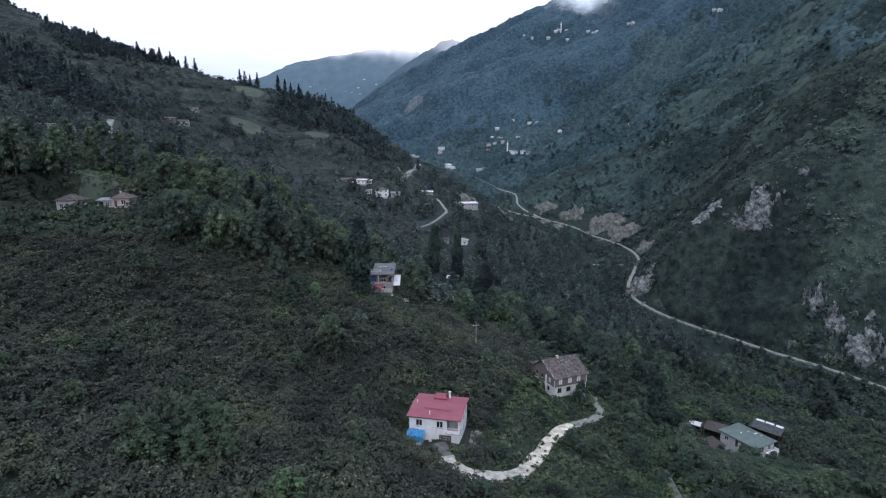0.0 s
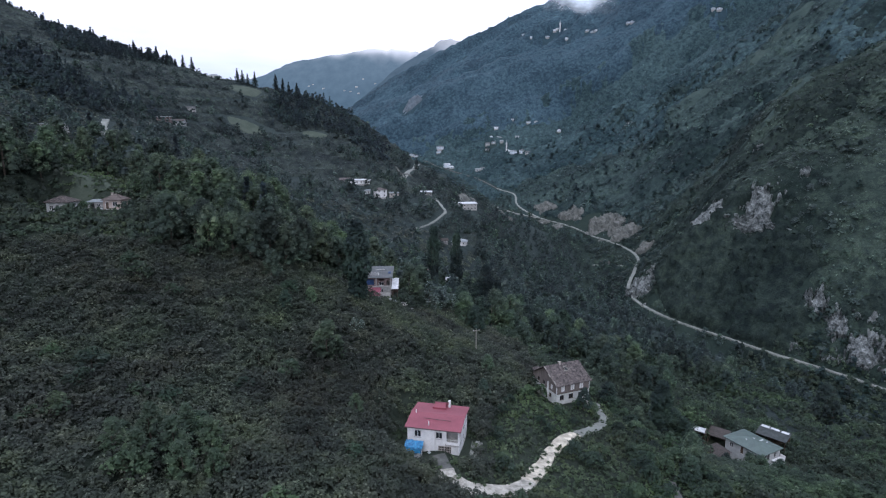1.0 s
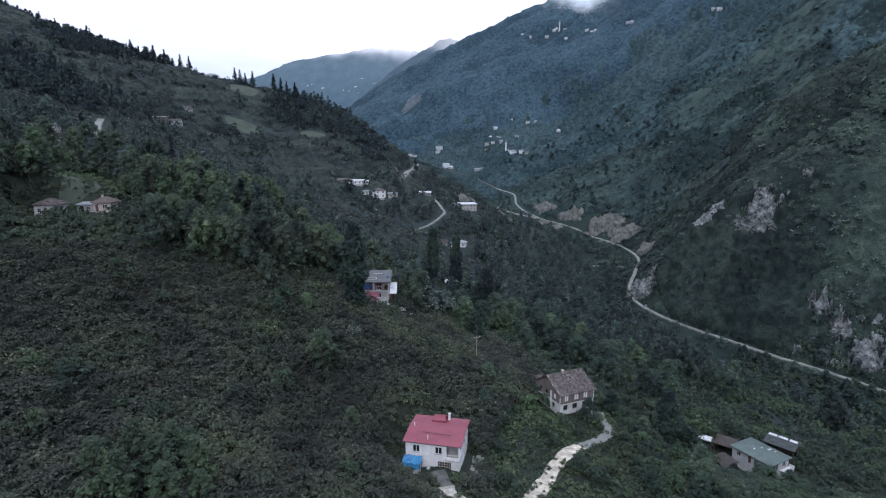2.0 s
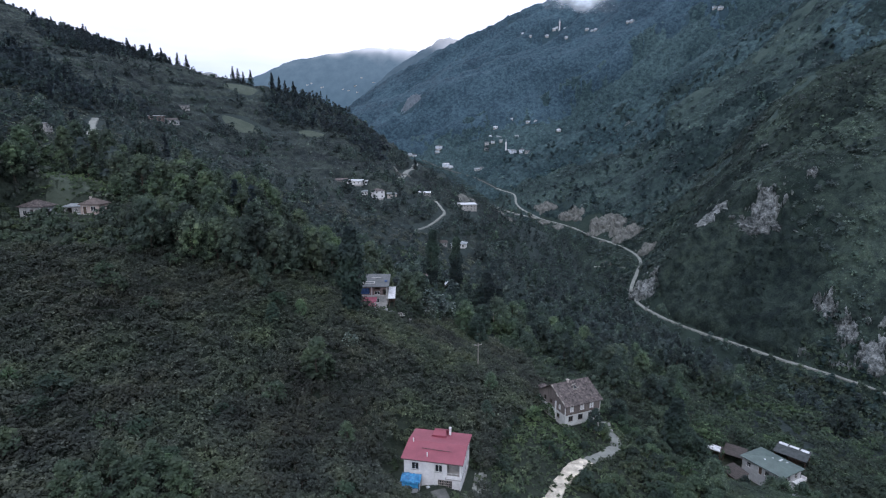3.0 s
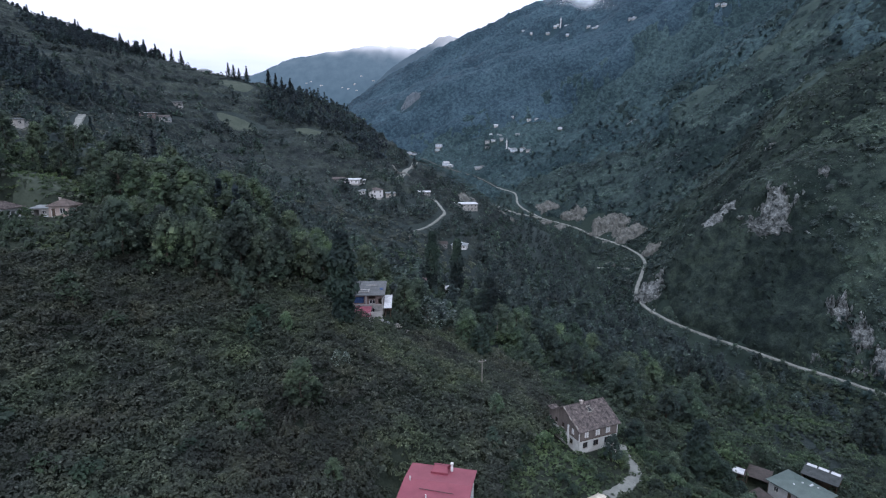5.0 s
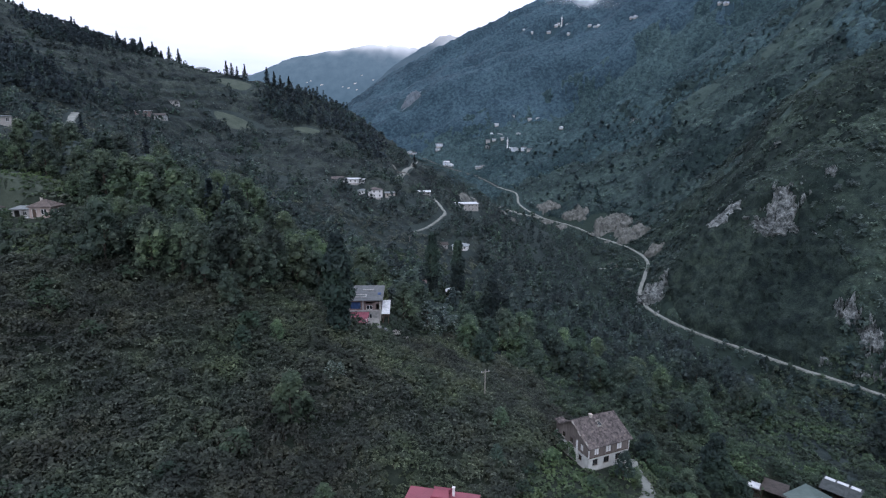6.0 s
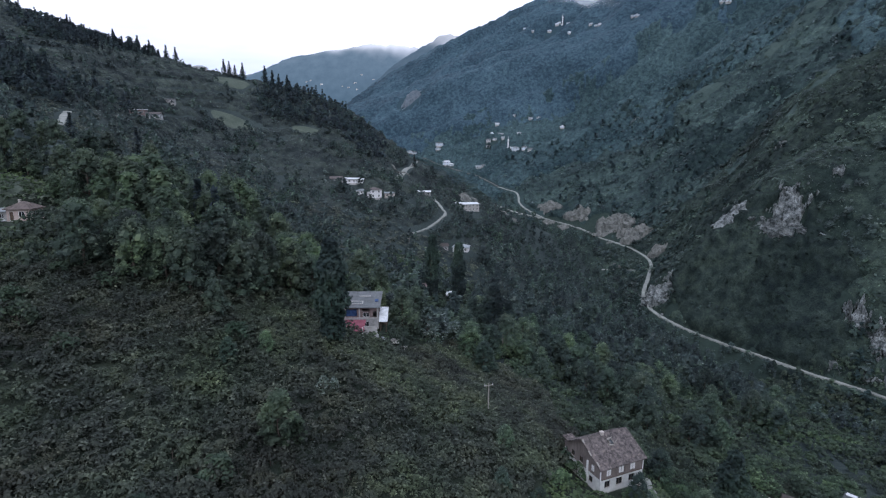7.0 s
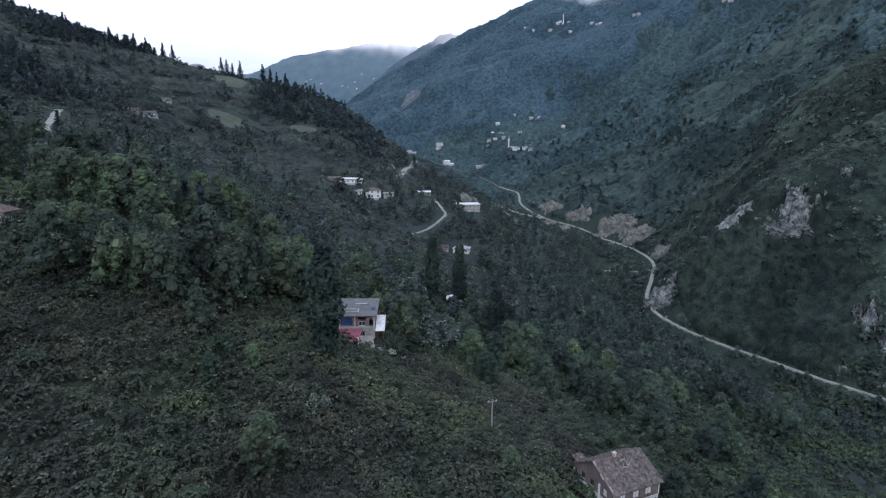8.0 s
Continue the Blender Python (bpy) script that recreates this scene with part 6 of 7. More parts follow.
part("side_ladder", Solid().box(-4.62, -4.45, 3.0, 3.35, 0.4, 4.4).mesh("side_ladder", M_FRAME), old, "pale upright boards on the side wall")


def on_old_roof(x, y, up):
    """A spot on the front slope of the old house's roof, that far above its tiles."""
    return (x, y, 4.83 + 0.537 * y + 0.06 + up)


hatch = Solid()
for x0, x1, y0, y1, skew in ((-0.30, -0.2, 2.8, 3.5, 0.1), (0.45, 0.56, 2.75, 3.6, -0.12), (-0.5, 0.6, 3.5, 3.62, 0.15), (-0.6, 0.3, 2.6, 2.72, -0.1), (0.5, 1.0, 2.7, 2.8, 0.3)):
    hatch.slab([on_old_roof(x0, y0, 0.26), on_old_roof(x1, y0 + skew, 0.24), on_old_roof(x1 + skew, y1 + skew, 0.26), on_old_roof(x0 + skew, y1, 0.32)], 0.14)
part("roof_hatch", hatch.mesh("roof_hatch", M_POLE), old, "broken roof hatch with loose boards round it")
# no hole is cut: a dark plate on the tiles paints the opening's shade
part("hatch_dark_plate", Solid().slab([on_old_roof(-0.2, 2.8, 0.17), on_old_roof(0.42, 2.8, 0.17), on_old_roof(0.45, 3.4, 0.17), on_old_roof(-0.15, 3.5, 0.17)], 0.05).mesh("hatch_dark_plate", M_GLASS), old, "dark open roof hatch")
verge = random.Random(23)
for k in range(7):
    y0 = 0.1 + k * 0.62
    q = verge.uniform(-0.2, 0.1)
    part("verge_board", Solid().slab([on_old_roof(-4.85 + q, y0, 0.1), on_old_roof(-4.6 + q, y0 - 0.05, 0.1), on_old_roof(-4.55 + q, y0 + 0.7, 0.14), on_old_roof(-4.8 + q, y0 + 0.75, 0.12)], 0.06).mesh("verge_board", M_TILEPALE if k % 3 else M_POLE), old, "weathered board along the roof edge")
for k in range(9):
    x0 = -4.2 + k * 0.95 + verge.uniform(-0.3, 0.3)
    y0 = verge.choice((0.05, 0.1, 4.3, 1.9))
    part("loose_tile", Solid().slab([on_old_roof(x0, y0, 0.1), on_old_roof(x0 + 0.5, y0 + 0.1, 0.12), on_old_roof(x0 + 0.45, y0 + 0.3, 0.15), on_old_roof(x0 - 0.05, y0 + 0.22, 0.12)], 0.04).mesh("loose_tile", M_TILEPALE), old, "loose slipped roof tile")
chimney(old, -0.6, 4.7, 6.7, 1.1, 0.45, M_CREAM)
wing, _t = house(23.9, 119.3, -4.3, 23, 1.3, 3.6, [(2.4, M_OLDWHITE), (1.1, M_TIMBERWALL)], ("mono", 0.7, 0.3, 1.0, M_TILE, "tiles"), {"left": [(1.2, 1.2, 0.8, 0.9, "window"), (1.2, 2.6, 0.8, 0.85, "window")]},
                 "narrow tiled lean-to wing of the old house", "side_wing", "lean-to", frame_mat=M_DARKWOOD, skirt=2.5)

# ---- the house with the green roof, with its sheds ----
green, green_top = house(84.2, 126.4, -29.6, 26, 7.6, 9.9, [(2.6, M_DULLWHITE), (2.5, M_DULLWHITE)], ("hip", 0.9, 0.55, 0.5, M_GREEN, ""),
                         {"front": [(1.4, 3.1, 2.2, 1.5, "window"), (5.2, 3.2, 1.2, 1.3, "window"), (1.0, 0.7, 1.3, 1.2, "window")],
                          "left": [(1.2, 3.2, 1.0, 1.2, "window"), (4.2, 2.75, 0.9, 2.0, "door"), (5.8, 3.2, 1.0, 1.3, "window"), (7.6, 3.2, 1.0, 1.3, "window")]},
                         "white two-storey house with a green sheet-metal roof")
part("balcony", Solid().box(0.5, 4.2, -1.3, 0.0, 2.55, 2.72).box(0.5, 4.2, -1.3, -1.22, 2.72, 3.1).box(4.12, 4.2, -1.3, 0, 2.72, 3.5).mesh("balcony", M_WHITE), green, "white balcony with a low parapet")
part("balcony_post", Solid().rod((4.0, -1.15, -0.6), (4.0, -1.15, 2.6), 0.12).mesh("balcony_post", M_WHITE), green)
for a, b, c, e in ((-1.6, 5.6, 1.1, 0.35), (0.8, 3.4, 1.3, 0.4), (0.1, 4.8, 0.5, 0.3), (1.9, 2.4, 0.6, 0.3)):
    zz = 5.38 + 0.9 * min(1, (3.8 - abs(a)) / 4.3, b / 4.3)
    part("roof_patch", Solid().slab([(a, b, zz + 0.14), (a + c, b, zz + 0.12), (a + c, b + e, zz + 0.16), (a, b + e, zz + 0.18)], 0.05).mesh("roof_patch", M_TARPWHITE), green, "pale patch sheet on the roof")


def lean_shed(x, y, z, yaw, w, d, h, rise, mat, label, sheets=()):
    """An open shed: four posts, a sloping sheet roof and boarded back."""
    root = new("shed")
    root.matrix_world = pose(x, y, z, 0, 0, yaw)
    tagged(root, label, "shed", "sheds")
    p = [[(-w / 2 - 0.3, -0.3, h), (w / 2 + 0.3, -0.3, h), (w / 2 + 0.3, d + 0.3, h + rise), (-w / 2 - 0.3, d + 0.3, h + rise)]]
    top = part("roof", Solid().slab(p[0], 0.1).mesh("roof", mat), root)
    for strip in lay_courses(p, False, 3, 0.7):
        part("seam", strip.mesh("seam", mat), top)
    for a, b in ((-w / 2, 0), (w / 2, 0), (-w / 2, d), (w / 2, d)):
        part("post", Solid().rod((a, b, -1.5), (a, b, h + (rise if b else 0) - 0.08), 0.09).mesh("post", M_DARKWOOD), root)
    part("back_wall", Solid().box(-w / 2, w / 2, d - 0.08, d, -1.0, h + rise - 0.2).mesh("back_wall", M_DARKWOOD), root)
    part("side_wall", Solid().box(-w / 2, -w / 2 + 0.08, 0.1, d - 0.1, -1.0, h - 0.1).mesh("side_wall", M_DARKWOOD), root)
    for a, b, c, e in sheets:
        zz = h + rise * (b + 0.3) / (d + 0.6)
        part("cover_sheet", cloth("cover_sheet", a, a + c, b, b + e, zz + 0.12, zz + 0.12 + rise * e / d, 0.02, M_TARPWHITE, 5, 5), root, "loose white cover sheet")
    return root


lean_shed(90.4, 136.4, -30.6, -48, 7.0, 4.2, 4.4, 0.9, M_DARKROOF, "dark shed with white sheets along its roof edge", [(-3.5, 3.3, 2.1, 0.9), (-1.1, 3.4, 2.2, 0.8), (1.5, 3.3, 1.9, 0.9)])
lean_shed(76.3, 137.6, -29.9, -40, 4.6, 4.2, 3.2, 0.6, M_BROWNROOF, "rusty brown shed behind the green-roofed house")
lean_shed(70.6, 137.0, -28.4, -38, 3.2, 2.0, 3.6, 0.4, M_BROWNROOF, "small hut covered with a white sheet", [(-1.6, -0.1, 3.2, 2.0)])
lean_shed(72.5, 127.0, -27.9, 26, 4.6, 3.8, 2.3, 0.6, M_BROWNROOF, "low open shed with a rusty brown roof")
lean_shed(80.5, 117.5, -27.6, 20, 2.6, 2.2, 1.9, 0.4, M_ZINC, "tiny grey-roofed hut among the trees")
for a, b in ((71.6, 126.6), (73.4, 127.0)):
    sack = new("white_sack", cloth("white_sack", -0.35, 0.35, -0.3, 0.3, 0.5, 0.9, -0.35, M_TARPWHITE, int(a * 10)))
    sack.matrix_world = pose(a, b - 0.4, land_z(a, b) + 0.02)
    tagged(sack, "white sack standing under the shed roof", "sack", "sacks")

# ---- the unfinished brick house with the tin roof ----
brick, brick_top = house(-18.4, 149.2, 10.6, 1, 7.6, 6.0, [(2.7, M_GREYWALL), (2.5, M_BRICK)], ("mono", 1.7, 0.5, 1.0, M_GREYTIN, "seams"),
                         {"front": [(0.3, 3.1, 2.6, 1.7, "hole"), (4.2, 3.0, 1.4, 1.0, "window"), (4.0, 4.3, 1.7, 0.6, "hole"), (6.4, 3.0, 0.9, 1.4, "hole"), (4.2, 0.7, 1.3, 1.2, "window"), (1.0, 0.14, 1.0, 2.0, "door")],
                          "right": [(1.5, 3.2, 1.2, 1.2, "window")]}, "unfinished brick house with a sloping grey tin roof")
part("concrete_frame", Solid().box(-3.85, -3.5, -0.06, 0.1, 0.1, 5.3).box(-0.55, -0.25, -0.06, 0.1, 0.1, 5.3).box(3.5, 3.85, -0.06, 0.1, 0.1, 5.3).box(-3.85, 3.85, -0.08, 0.1, 2.62, 2.9).mesh("concrete_frame", M_CONCRETE), brick, "bare concrete frame")
# sheet added so that the open bay looks dark blue inside
part("dark_opening_sheet", cloth("dark_opening_sheet", -3.4, -1.0, 0.3, 0.34, 3.05, 4.8, 0.02, M_DARKTARP, 9, 8), brick, "blue sheet hung in the opening")
for bx0, bx1, by0, by1 in ((-2.9, 0.3, 0.8, 0.95), (-2.9, 0.3, 1.9, 2.05), (-2.9, -2.7, 0.95, 1.9), (0.1, 0.3, 0.95, 1.9), (-0.8, 1.8, 4.0, 4.2)):
    part("roof_batten", Solid().slab([(bx0, by0, 5.62 + 0.27 * by0), (bx1, by0, 5.62 + 0.27 * by0), (bx1, by1, 5.62 + 0.27 * by1), (bx0, by1, 5.62 + 0.27 * by1)], 0.08).mesh("roof_batten", M_CONCRETE), brick, "pale batten weighing down the tin roof")
part("roof_cover", cloth("roof_cover", 2.9, 3.7, 1.8, 2.7, 6.1, 6.4, 0.02, M_DARKTARP, 12, 6), brick, "blue plastic sheet on the tin roof")
lower = lean_shed(-19.6, 145.4, 10.2, 1, 4.0, 3.4, 1.5, 1.3, M_TARPPINK, "low front shed with a faded pink-red roof")
for a, b, z0, w, h, k in ((-17.5, 144.9, 10.3, 0.16, 2.3, 0), (-18.6, 143.9, 10.0, 1.1, 0.7, 1), (-17.0, 144.2, 10.0, 0.8, 0.9, 2), (-14.6, 145.3, 10.2, 1.0, 0.6, 3)):
    panel = new("white_board", Solid().box(-w / 2, w / 2, -0.04, 0.04, 0, h).box(-w / 2 - 0.03, w / 2 + 0.03, -0.06, 0.06, h, h + 0.06).mesh("white_board", M_WHITE if k < 2 else M_DULLWHITE))
    panel.matrix_world = pose(a, b, z0, 0, 0, 8 * k - 6)
    tagged(panel, "white board standing before the brick house", "board", "boards by the brick house")
screen = new("white_screen", cloth("white_screen", -1.5, 1.5, 0, 0.25, 0.2, 2.0, 0.15, M_CONCRETE, 21))
screen.matrix_world = pose(-16.0, 146.2, 10.4)
tagged(screen, "pale ragged sheet hung beside the pink roof", "sheet")
lean_shed(-13.4, 148.4, 10.5, 2, 1.3, 4.4, 2.4, 1.9, M_TARPWHITE, "steep white sheet roof leaning on the brick house")
for a, b, q in ((-11.0, 146.5, 1.3), (-9.0, 147.3, 1.0), (-13.2, 145.0, 0.8)):
    heap = new("tarp_mound", cloth("tarp_mound", -q, q, -q * 0.7, q * 0.7, 0.1, 0.5, -0.5, M_CONCRETE if q > 0.9 else M_ZINC, int(q * 31)))
    heap.matrix_world = pose(a, b, land_z(a, b))
    tagged(heap, "pale sheet thrown over a heap", "covered heap", "covered heaps")

# ---- the two houses up on the left slope ----
pink, _t = house(-89.0, 145.6, 35.6, 4, 4.6, 4.4, [(2.6, M_PINKWALL)], ("hip", 1.25, 0.4, 0.5, M_TILEPALE, "tiles"), {"front": [(0.5, 0.14, 0.95, 2.0, "door"), (2.4, 0.9, 1.2, 1.2, "window")], "right": [(1.5, 0.9, 1.1, 1.2, "window")]},
                 "small single-storey pink house with a pale tiled hip roof")
chimney(pink, -0.9, 2.4, 3.4, 0.9, 0.4, M_CREAM)
grey, _t = house(-102.4, 143.4, 34.8, -3, 5.8, 4.8, [(3.0, M_DULLWHITE)], ("hip", 1.3, 0.45, 0.5, M_TILE, "tiles"), {"front": [(0.8, 0.9, 1.0, 1.2, "window"), (2.6, 0.14, 1.0, 2.1, "hole"), (4.3, 0.9, 1.0, 1.2, "window")], "right": [(1.4, 0.9, 1.2, 1.3, "hole")]},
                 "low whitewashed house with a dark tiled roof")
lean, _t = house(-94.2, 146.6, 35.5, 3, 4.0, 3.0, [(1.9, M_GREYWALL)], ("mono", 0.4, 0.3, 1.0, M_ZINC, ""), {"front": [(0.6, 0.3, 1.2, 1.4, "hole"), (2.4, 0.7, 0.9, 0.9, "window")]},
                 "low grey outbuilding between the two houses", "outbuilding", "outbuilding")
for a, b, q in ((-99.4, 142.2, 0.7), (-98.2, 143.0, 0.55), (-97.4, 142.0, 0.45), (-91.6, 144.6, 0.5)):
    load = new("covered_heap", cloth("covered_heap", -q, q, -q * 0.8, q * 0.8, 0.05, 0.35, -0.9 * q, M_TARPWHITE, int(a * -10)))
    load.matrix_world = pose(a, b, land_z(a, b) + 0.1)
    tagged(load, "white sheet over a heap beside the old house", "covered heap", "covered heaps by the houses")


# ---- far houses ----
def far_house(x, y, yaw, w, d, storeys, wall, roof, kind="hip", rise=1.6, z=None, group="far houses", label=None, colour="white"):
    n = max(2, int(w / 3))
    rows = {"front": [], "left": [], "right": []}
    for s in range(storeys):
        for k in range(n):
            rows["front"].append(((k + 0.5) * w / n - 0.55, 0.95 + 2.8 * s, 1.1, 1.3, "window"))
        for side in ("left", "right"):
            for k in range(2):
                rows[side].append(((k + 0.5) * d / 2 - 0.5, 0.95 + 2.8 * s, 1.0, 1.3, "window"))
    words = "single-storey" if storeys == 1 else "two-storey" if storeys == 2 else "three-storey"
    return house(x, y, land_z(x, y + d / 2) if z is None else z, yaw, w, d, [(2.8, wall)] * storeys, (kind, rise, 0.6, 0.5, roof, ""), rows, label or f"far {words} {colour} house on the hillside", skirt=4.0, group=group)


far_house(-44.0, 391, 25, 8, 8, 2, M_WHITE, M_TILE, "hip", 1.3, 17.6, label="tall white far house standing above the trees")
far_house(-56, 398, 10, 5, 5, 1, M_WHITE, M_ZINC, "mono", 0.5)
far_house(-36, 402, 0, 7, 4, 1, M_CREAM, M_ZINC, "mono", 0.5)
far_house(-64, 404, -8, 10, 7, 1, M_WHITE, M_TARPWHITE, "mono", 0.5, 26.6, colour="white flat-roofed")
far_house(-74, 408, 6, 8, 6, 1, M_GREYWALL, M_TILE, "gable", 1.2, 26.8, colour="cream")
far_house(-58, 410, 0, 5, 5, 1, M_WHITE, M_TARPWHITE, "mono", 0.4, 26.0)
far_house(-13, 430, 3, 9.5, 7, 1, M_GREYWALL, M_TARPWHITE, "mono", 0.5, 15.6, colour="grey flat-roofed")
far_house(20, 462, 12, 22, 9, 2, M_CONCRETE, M_TARPWHITE, "mono", 0.6, 0.3, label="long low concrete building with a pale flat roof")
far_house(11, 342, -12, 9, 7, 1, M_WHITE, M_ZINC, "hip", 1.2, -9.6)
far_house(1, 346, 6, 6, 5, 1, M_GREYWALL, M_BROWNROOF, "mono", 0.6, -9.6, colour="grey")
far_house(4.0, 245, 15, 3.4, 3.2, 1, M_CREAM, M_TARPWHITE, "mono", 0.4, label="small cream hut with a pale roof")
far_house(-7.4, 238, -5, 2.4, 2.4, 1, M_CREAM, M_BRICK, "mono", 0.4, label="tiny hut with a red roof", colour="cream")
far_house(-203, 399, 14, 9, 7, 2, M_BRICK, M_TARPWHITE, "mono", 0.5, 69.8, colour="brick flat-roofed")
far_house(-193, 401, 8, 7, 6, 1, M_DULLWHITE, M_BROWNROOF, "gable", 1.2, 70.0, colour="dull white brown-roofed")
far_house(-241.5, 586, 10, 13, 8, 1, M_WHITE, M_ZINC, "hip", 1.8, 126.6, label="white far house on the ridge line")
far_house(-209, 453, 6, 9, 4, 1, M_GREYWALL, M_GREYTIN, "mono", 0.5, None, colour="grey")
far_house(-162, 228, 4, 9, 4, 1, M_CONCRETE, M_ZINC, "mono", 0.3, None, colour="concrete")

# the village round the mosque
vr = random.Random(11)
for x, y, w, s in VILLAGE:
    far_house(x, y, vr.uniform(-30, 30), w * 0.85, w * 0.65, s, vr.choice((M_HAZEWHITE, M_DULLWHITE, M_DULLWHITE, M_HAZEWHITE)), vr.choice((M_GREYTIN, M_ZINC, M_ZINC, M_TARPWHITE)), vr.choice(("hip", "gable", "mono")), 1.6, None, "village houses", "small pale village house with a low roof")
for x, y, w, s in HIGH:
    far_house(x, y, vr.uniform(-30, 30), w * 0.75, w * 0.55, s, M_HAZEWHITE, vr.choice((M_ZINC, M_TARPWHITE, M_GREYTIN)), "hip", 1.6, None, "high hamlet houses", "tiny white house high on the mountain")


def minaret(x, y, h, r, label):
    root = new("minaret")
    root.matrix_world = pose(x, y, land_z(x, y) - 1)
    tagged(root, label, "minaret", "minarets")
    part("shaft", Solid().box(-r * 1.5, r * 1.5, -r * 1.5, r * 1.5, -2, h * 0.16).rod((0, 0, h * 0.16), (0, 0, h * 0.78), r, r * 0.85, 12).mesh("shaft", M_WHITE), root)
    part("balcony", Solid().rod((0, 0, h * 0.66), (0, 0, h * 0.70), r * 1.6, r * 1.8, 12).mesh("balcony", M_WHITE), root)
    part("spire", Solid().rod((0, 0, h * 0.78), (0, 0, h), r * 1.0, r * 0.05, 12).mesh("spire", M_ZINC), root)
    return root


minaret(117, 975, 24, 1.3, "slim white minaret among the village houses")
minaret(306, 1450, 30, 1.4, "slim white minaret high on the mountain")


# ---- poles ----
def pole(x, y, h, label):
    root = new("power_pole")
    root.matrix_world = pose(x, y, land_z(x, y), 0, 0, 20)
    tagged(root, label, "power pole", "power poles")
    part("shaft", Solid().rod((0, 0, -0.8), (0, 0, h), 0.14, 0.10, 8).mesh("shaft", M_POLE), root)
    part("crossarm", Solid().box(-0.9, 0.9, -0.06, 0.06, h - 0.5, h - 0.38).mesh("crossarm", M_POLE), root)
    for k in (-0.75, 0, 0.75):
        part("insulator", Solid().rod((k, 0, h - 0.38), (k, 0, h - 0.15), 0.06, 0.04, 6).mesh("insulator", M_TARPWHITE), root)
    return root


for x, y, h in ((8.2, 125, 6.5), (17, 177, 7), (-17, 306, 8), (-176, 330, 8)):
    pole(x, y, h, "weathered power pole rising out of the bushes")

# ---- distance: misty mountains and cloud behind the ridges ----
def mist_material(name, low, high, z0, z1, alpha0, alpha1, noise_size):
    """Far slopes that glow in painted haze colours and fade upwards into the cloud."""
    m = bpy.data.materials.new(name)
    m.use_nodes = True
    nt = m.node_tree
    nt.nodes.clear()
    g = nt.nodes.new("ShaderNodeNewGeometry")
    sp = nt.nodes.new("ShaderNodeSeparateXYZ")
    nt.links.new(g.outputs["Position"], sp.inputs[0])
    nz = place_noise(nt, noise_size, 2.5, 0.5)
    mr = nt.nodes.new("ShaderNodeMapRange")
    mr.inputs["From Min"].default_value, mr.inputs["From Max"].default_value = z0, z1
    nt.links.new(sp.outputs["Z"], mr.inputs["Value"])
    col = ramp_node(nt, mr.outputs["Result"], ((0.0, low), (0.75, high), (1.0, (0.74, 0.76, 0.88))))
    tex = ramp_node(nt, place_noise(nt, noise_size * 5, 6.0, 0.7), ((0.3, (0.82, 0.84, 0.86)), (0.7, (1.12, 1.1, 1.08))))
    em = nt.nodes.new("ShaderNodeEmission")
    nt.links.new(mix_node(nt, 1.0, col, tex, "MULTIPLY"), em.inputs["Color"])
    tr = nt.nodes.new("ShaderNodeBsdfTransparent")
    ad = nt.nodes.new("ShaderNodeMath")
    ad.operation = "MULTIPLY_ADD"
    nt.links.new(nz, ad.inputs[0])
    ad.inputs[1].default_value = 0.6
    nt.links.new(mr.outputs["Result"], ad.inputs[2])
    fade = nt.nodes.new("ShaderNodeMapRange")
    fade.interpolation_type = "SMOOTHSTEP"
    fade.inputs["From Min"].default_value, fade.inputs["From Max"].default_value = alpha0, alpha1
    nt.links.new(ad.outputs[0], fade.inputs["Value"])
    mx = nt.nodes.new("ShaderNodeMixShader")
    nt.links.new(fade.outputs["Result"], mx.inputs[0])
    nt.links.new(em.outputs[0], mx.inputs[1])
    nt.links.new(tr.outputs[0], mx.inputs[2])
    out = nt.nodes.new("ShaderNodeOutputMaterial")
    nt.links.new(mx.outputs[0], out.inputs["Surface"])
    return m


def far_ridge(name, y, x0, x1, crest, mat, label, seed, depth=500):
    """A far mountain: a long ridge whose crest height follows the function crest(x)."""
    n, k = 90, 14
    V, F = [], []
    for j in range(k):
        f = j / (k - 1)
        for i in range(n):
            x = x0 + (x1 - x0) * i / (n - 1)
            top = crest(x) * (1 + 0.03 * noise.noise((x * 0.006, seed, 0)) + 0.02 * noise.noise((x * 0.03, seed, 1)))
            z = -50 + (top + 50) * math.sin(f * math.pi / 2) + 28 * noise.noise((x * 0.005, f * 4, seed)) * (1 - f)
            V.append((x, y - depth * (1 - f), z))
    F = [(j * n + i, j * n + i + 1, (j + 1) * n + i + 1, (j + 1) * n + i) for j in range(k - 1) for i in range(n - 1)]
    o = new(name, mesh_from(name, V, F, [mat], True))
    return tagged(o, label, "backdrop", kind="structure")


def blue_crest(x):
    return 745 - 0.00022 * (x + 390) ** 2 + 10 * math.sin(x * 0.011)


def peak_crest(x):
    return 695 - 0.55 * abs(x) - 0.0003 * x * x if x < 0 else 695 - 0.15 * x


# haze is painted as emission: bluish below, paler with height
M_MIST1 = mist_material("blue_haze_glow", (0.075, 0.138, 0.215), (0.155, 0.235, 0.345), 150, 870, 0.94, 1.33, 0.003)
M_MIST2 = mist_material("pale_haze_glow", (0.050, 0.092, 0.145), (0.115, 0.175, 0.26), 200, 760, 0.95, 1.4, 0.004)
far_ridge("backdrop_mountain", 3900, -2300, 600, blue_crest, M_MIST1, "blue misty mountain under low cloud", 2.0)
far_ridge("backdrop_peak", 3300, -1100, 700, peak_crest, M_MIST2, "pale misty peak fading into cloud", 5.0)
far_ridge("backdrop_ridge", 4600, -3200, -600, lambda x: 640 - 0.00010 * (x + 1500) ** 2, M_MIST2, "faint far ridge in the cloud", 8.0)


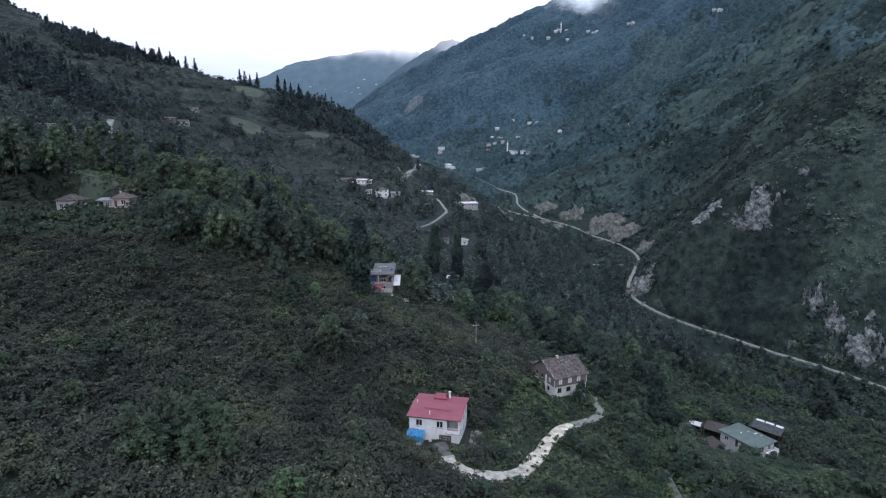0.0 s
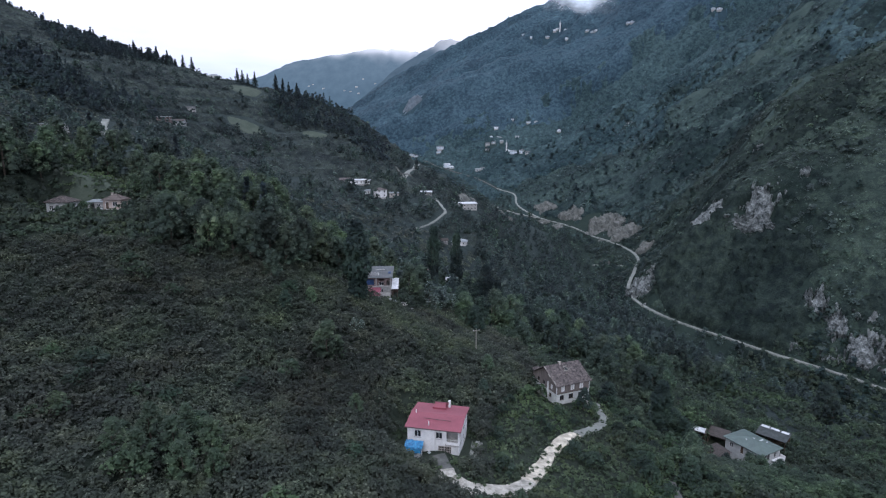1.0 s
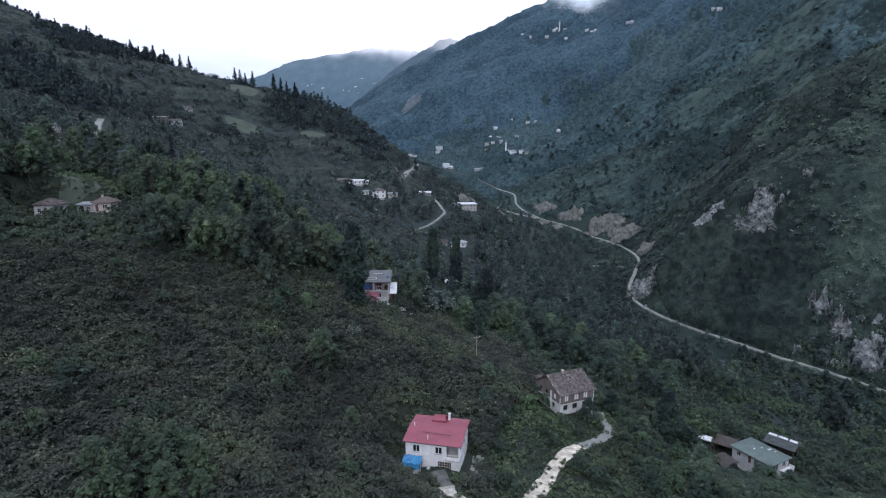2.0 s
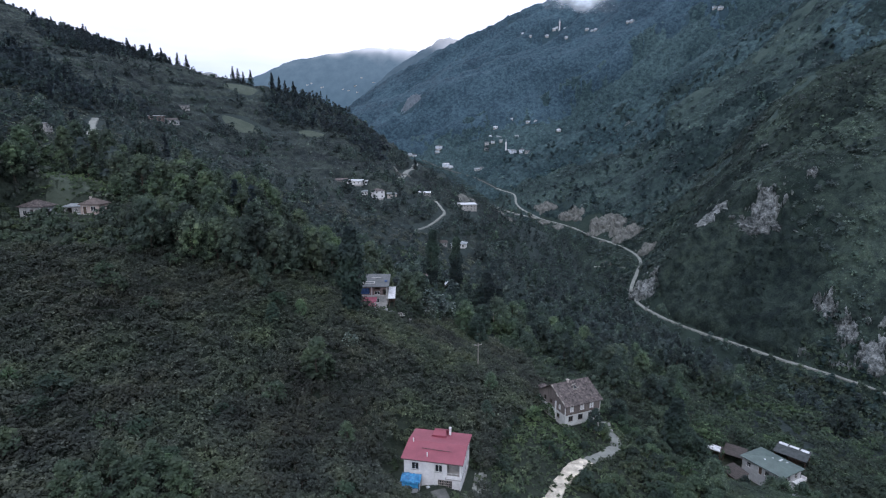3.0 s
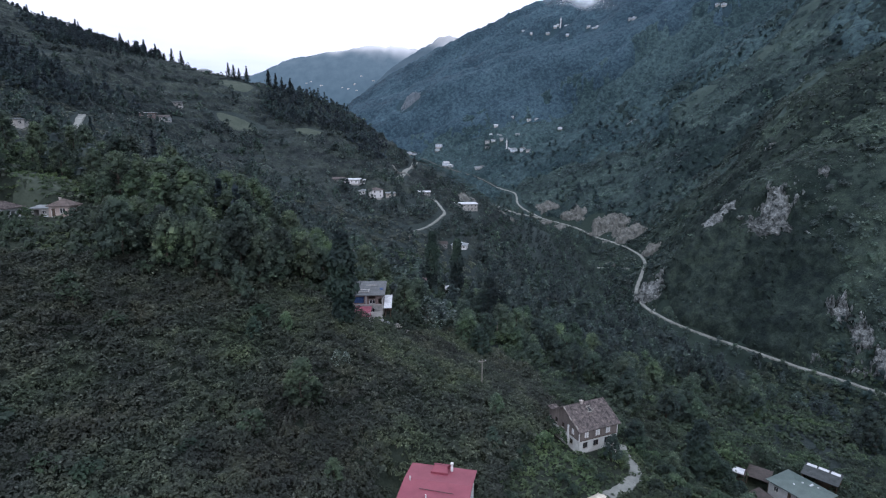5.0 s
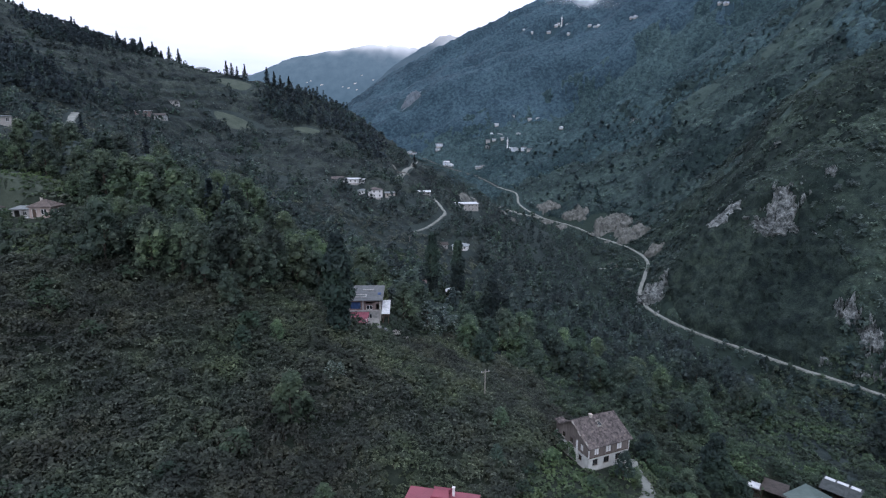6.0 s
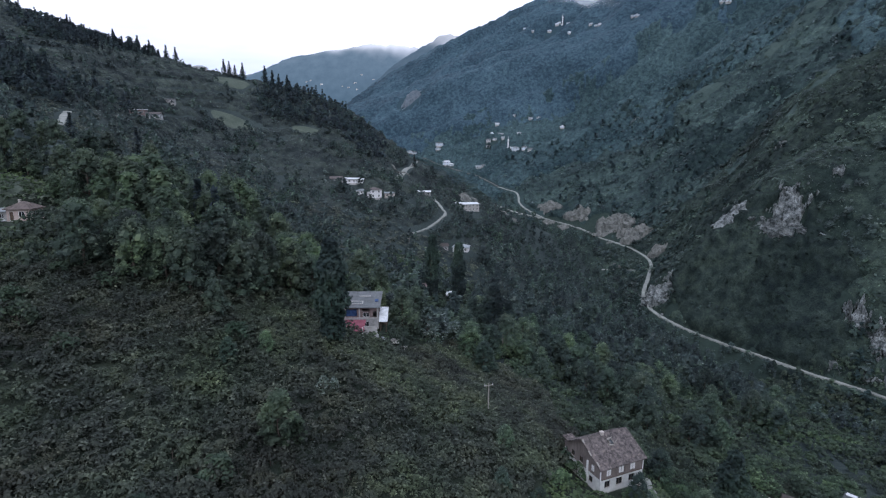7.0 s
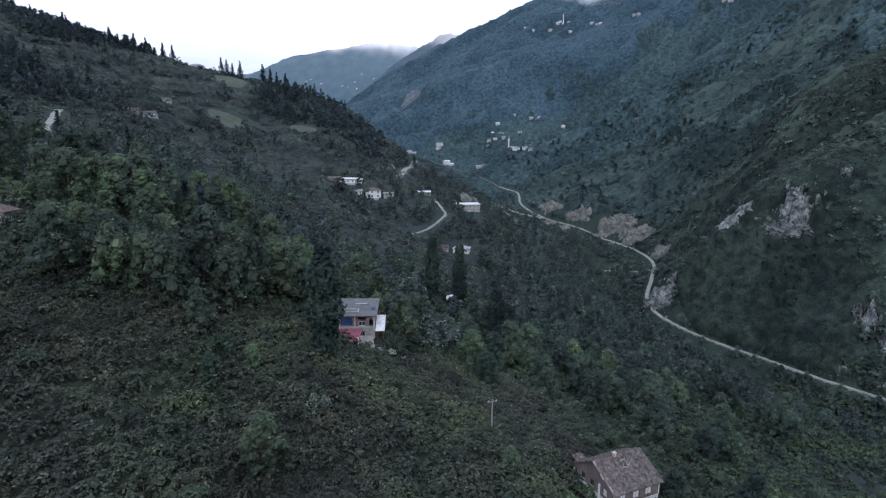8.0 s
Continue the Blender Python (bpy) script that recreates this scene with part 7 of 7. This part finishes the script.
# tiny white houses on the far blue slope
def on_ridge(x, f, y, crest, seed, depth=500):
    top = crest(x) * (1 + 0.03 * noise.noise((x * 0.006, seed, 0)) + 0.02 * noise.noise((x * 0.03, seed, 1)))
    return y - depth * (1 - f), -50 + (top + 50) * math.sin(f * math.pi / 2) + 28 * noise.noise((x * 0.005, f * 4, seed)) * (1 - f)


for x, f, w in ((-880, 0.50, 16), (-855, 0.51, 12), (-780, 0.46, 18), (-640, 0.44, 14), (-600, 0.42, 16), (-560, 0.445, 20), (-520, 0.50, 14), (-440, 0.47, 16), (-410, 0.44, 14), (-545, 0.40, 14)):
    py, pz = on_ridge(x, f, 3900, blue_crest, 2.0)
    far_house(x, py, 10, w, 10, 2, M_WHITE, M_ZINC, "gable", 2.0, pz - 2, "houses on the far mountain", "tiny white house on the far blue mountain")


# ---- a torn cloud that hangs on the mountain top ----
def cloud_material():
    m = bpy.data.materials.new("white_cloud")
    m.use_nodes = True
    nt = m.node_tree
    nt.nodes.clear()
    tc = nt.nodes.new("ShaderNodeTexCoord")
    length = nt.nodes.new("ShaderNodeVectorMath")
    length.operation = "LENGTH"
    nt.links.new(tc.outputs["Object"], length.inputs[0])
    torn = nt.nodes.new("ShaderNodeTexNoise")
    torn.inputs["Scale"].default_value, torn.inputs["Detail"].default_value = 1.7, 6.0
    nt.links.new(tc.outputs["Object"], torn.inputs["Vector"])
    edge = nt.nodes.new("ShaderNodeMath")
    edge.operation = "MULTIPLY_ADD"
    nt.links.new(torn.outputs["Fac"], edge.inputs[0])
    edge.inputs[1].default_value = 1.1
    nt.links.new(length.outputs["Value"], edge.inputs[2])
    fade = nt.nodes.new("ShaderNodeMapRange")
    fade.interpolation_type = "SMOOTHSTEP"
    fade.inputs["From Min"].default_value, fade.inputs["From Max"].default_value = 0.60, 1.45
    nt.links.new(edge.outputs[0], fade.inputs["Value"])
    white, through_it, clear = nt.nodes.new("ShaderNodeBsdfDiffuse"), nt.nodes.new("ShaderNodeBsdfTranslucent"), nt.nodes.new("ShaderNodeBsdfTransparent")
    white.inputs["Color"].default_value = through_it.inputs["Color"].default_value = (0.70, 0.71, 0.73, 1)
    vapour, mx = nt.nodes.new("ShaderNodeAddShader"), nt.nodes.new("ShaderNodeMixShader")
    nt.links.new(white.outputs[0], vapour.inputs[0])
    nt.links.new(through_it.outputs[0], vapour.inputs[1])
    nt.links.new(fade.outputs["Result"], mx.inputs[0])
    nt.links.new(vapour.outputs[0], mx.inputs[1])
    nt.links.new(clear.outputs[0], mx.inputs[2])
    out = nt.nodes.new("ShaderNodeOutputMaterial")
    nt.links.new(mx.outputs[0], out.inputs["Surface"])
    return m


M_CLOUD = cloud_material()


def cloud_bank(x, y, z, wide, deep, tall, seed):
    """A low bank of vapour: a billowing shell, thick in the middle and torn at its rim."""
    n, k = 28, 16
    V, F = [], []
    for j in range(k + 1):
        for i in range(n):
            a, b = 6.2832 * i / n, math.pi * (j / k - 0.5)
            d = Vector((math.cos(a) * math.cos(b), math.sin(a) * math.cos(b), math.sin(b)))
            d = d * (1 + 0.25 * noise.noise(d * 1.8 + Vector((seed, 0, 0))))
            V.append((d.x, d.y * 0.15, d.z))
    F = [(j * n + i, j * n + (i + 1) % n, (j + 1) * n + (i + 1) % n, (j + 1) * n + i) for j in range(k) for i in range(n)]
    o = new("cloud", mesh_from("cloud", V, F, [M_CLOUD], True))
    o.matrix_world = pose(x, y, z)
    o.scale = (wide, deep, tall)
    return tagged(o, "torn white cloud on the mountain top", "cloud", "low clouds")


cloud_bank(288, 1190, 380, 104, 60, 56, 3.0)
cloud_bank(420, 1180, 402, 90, 60, 34, 8.0)
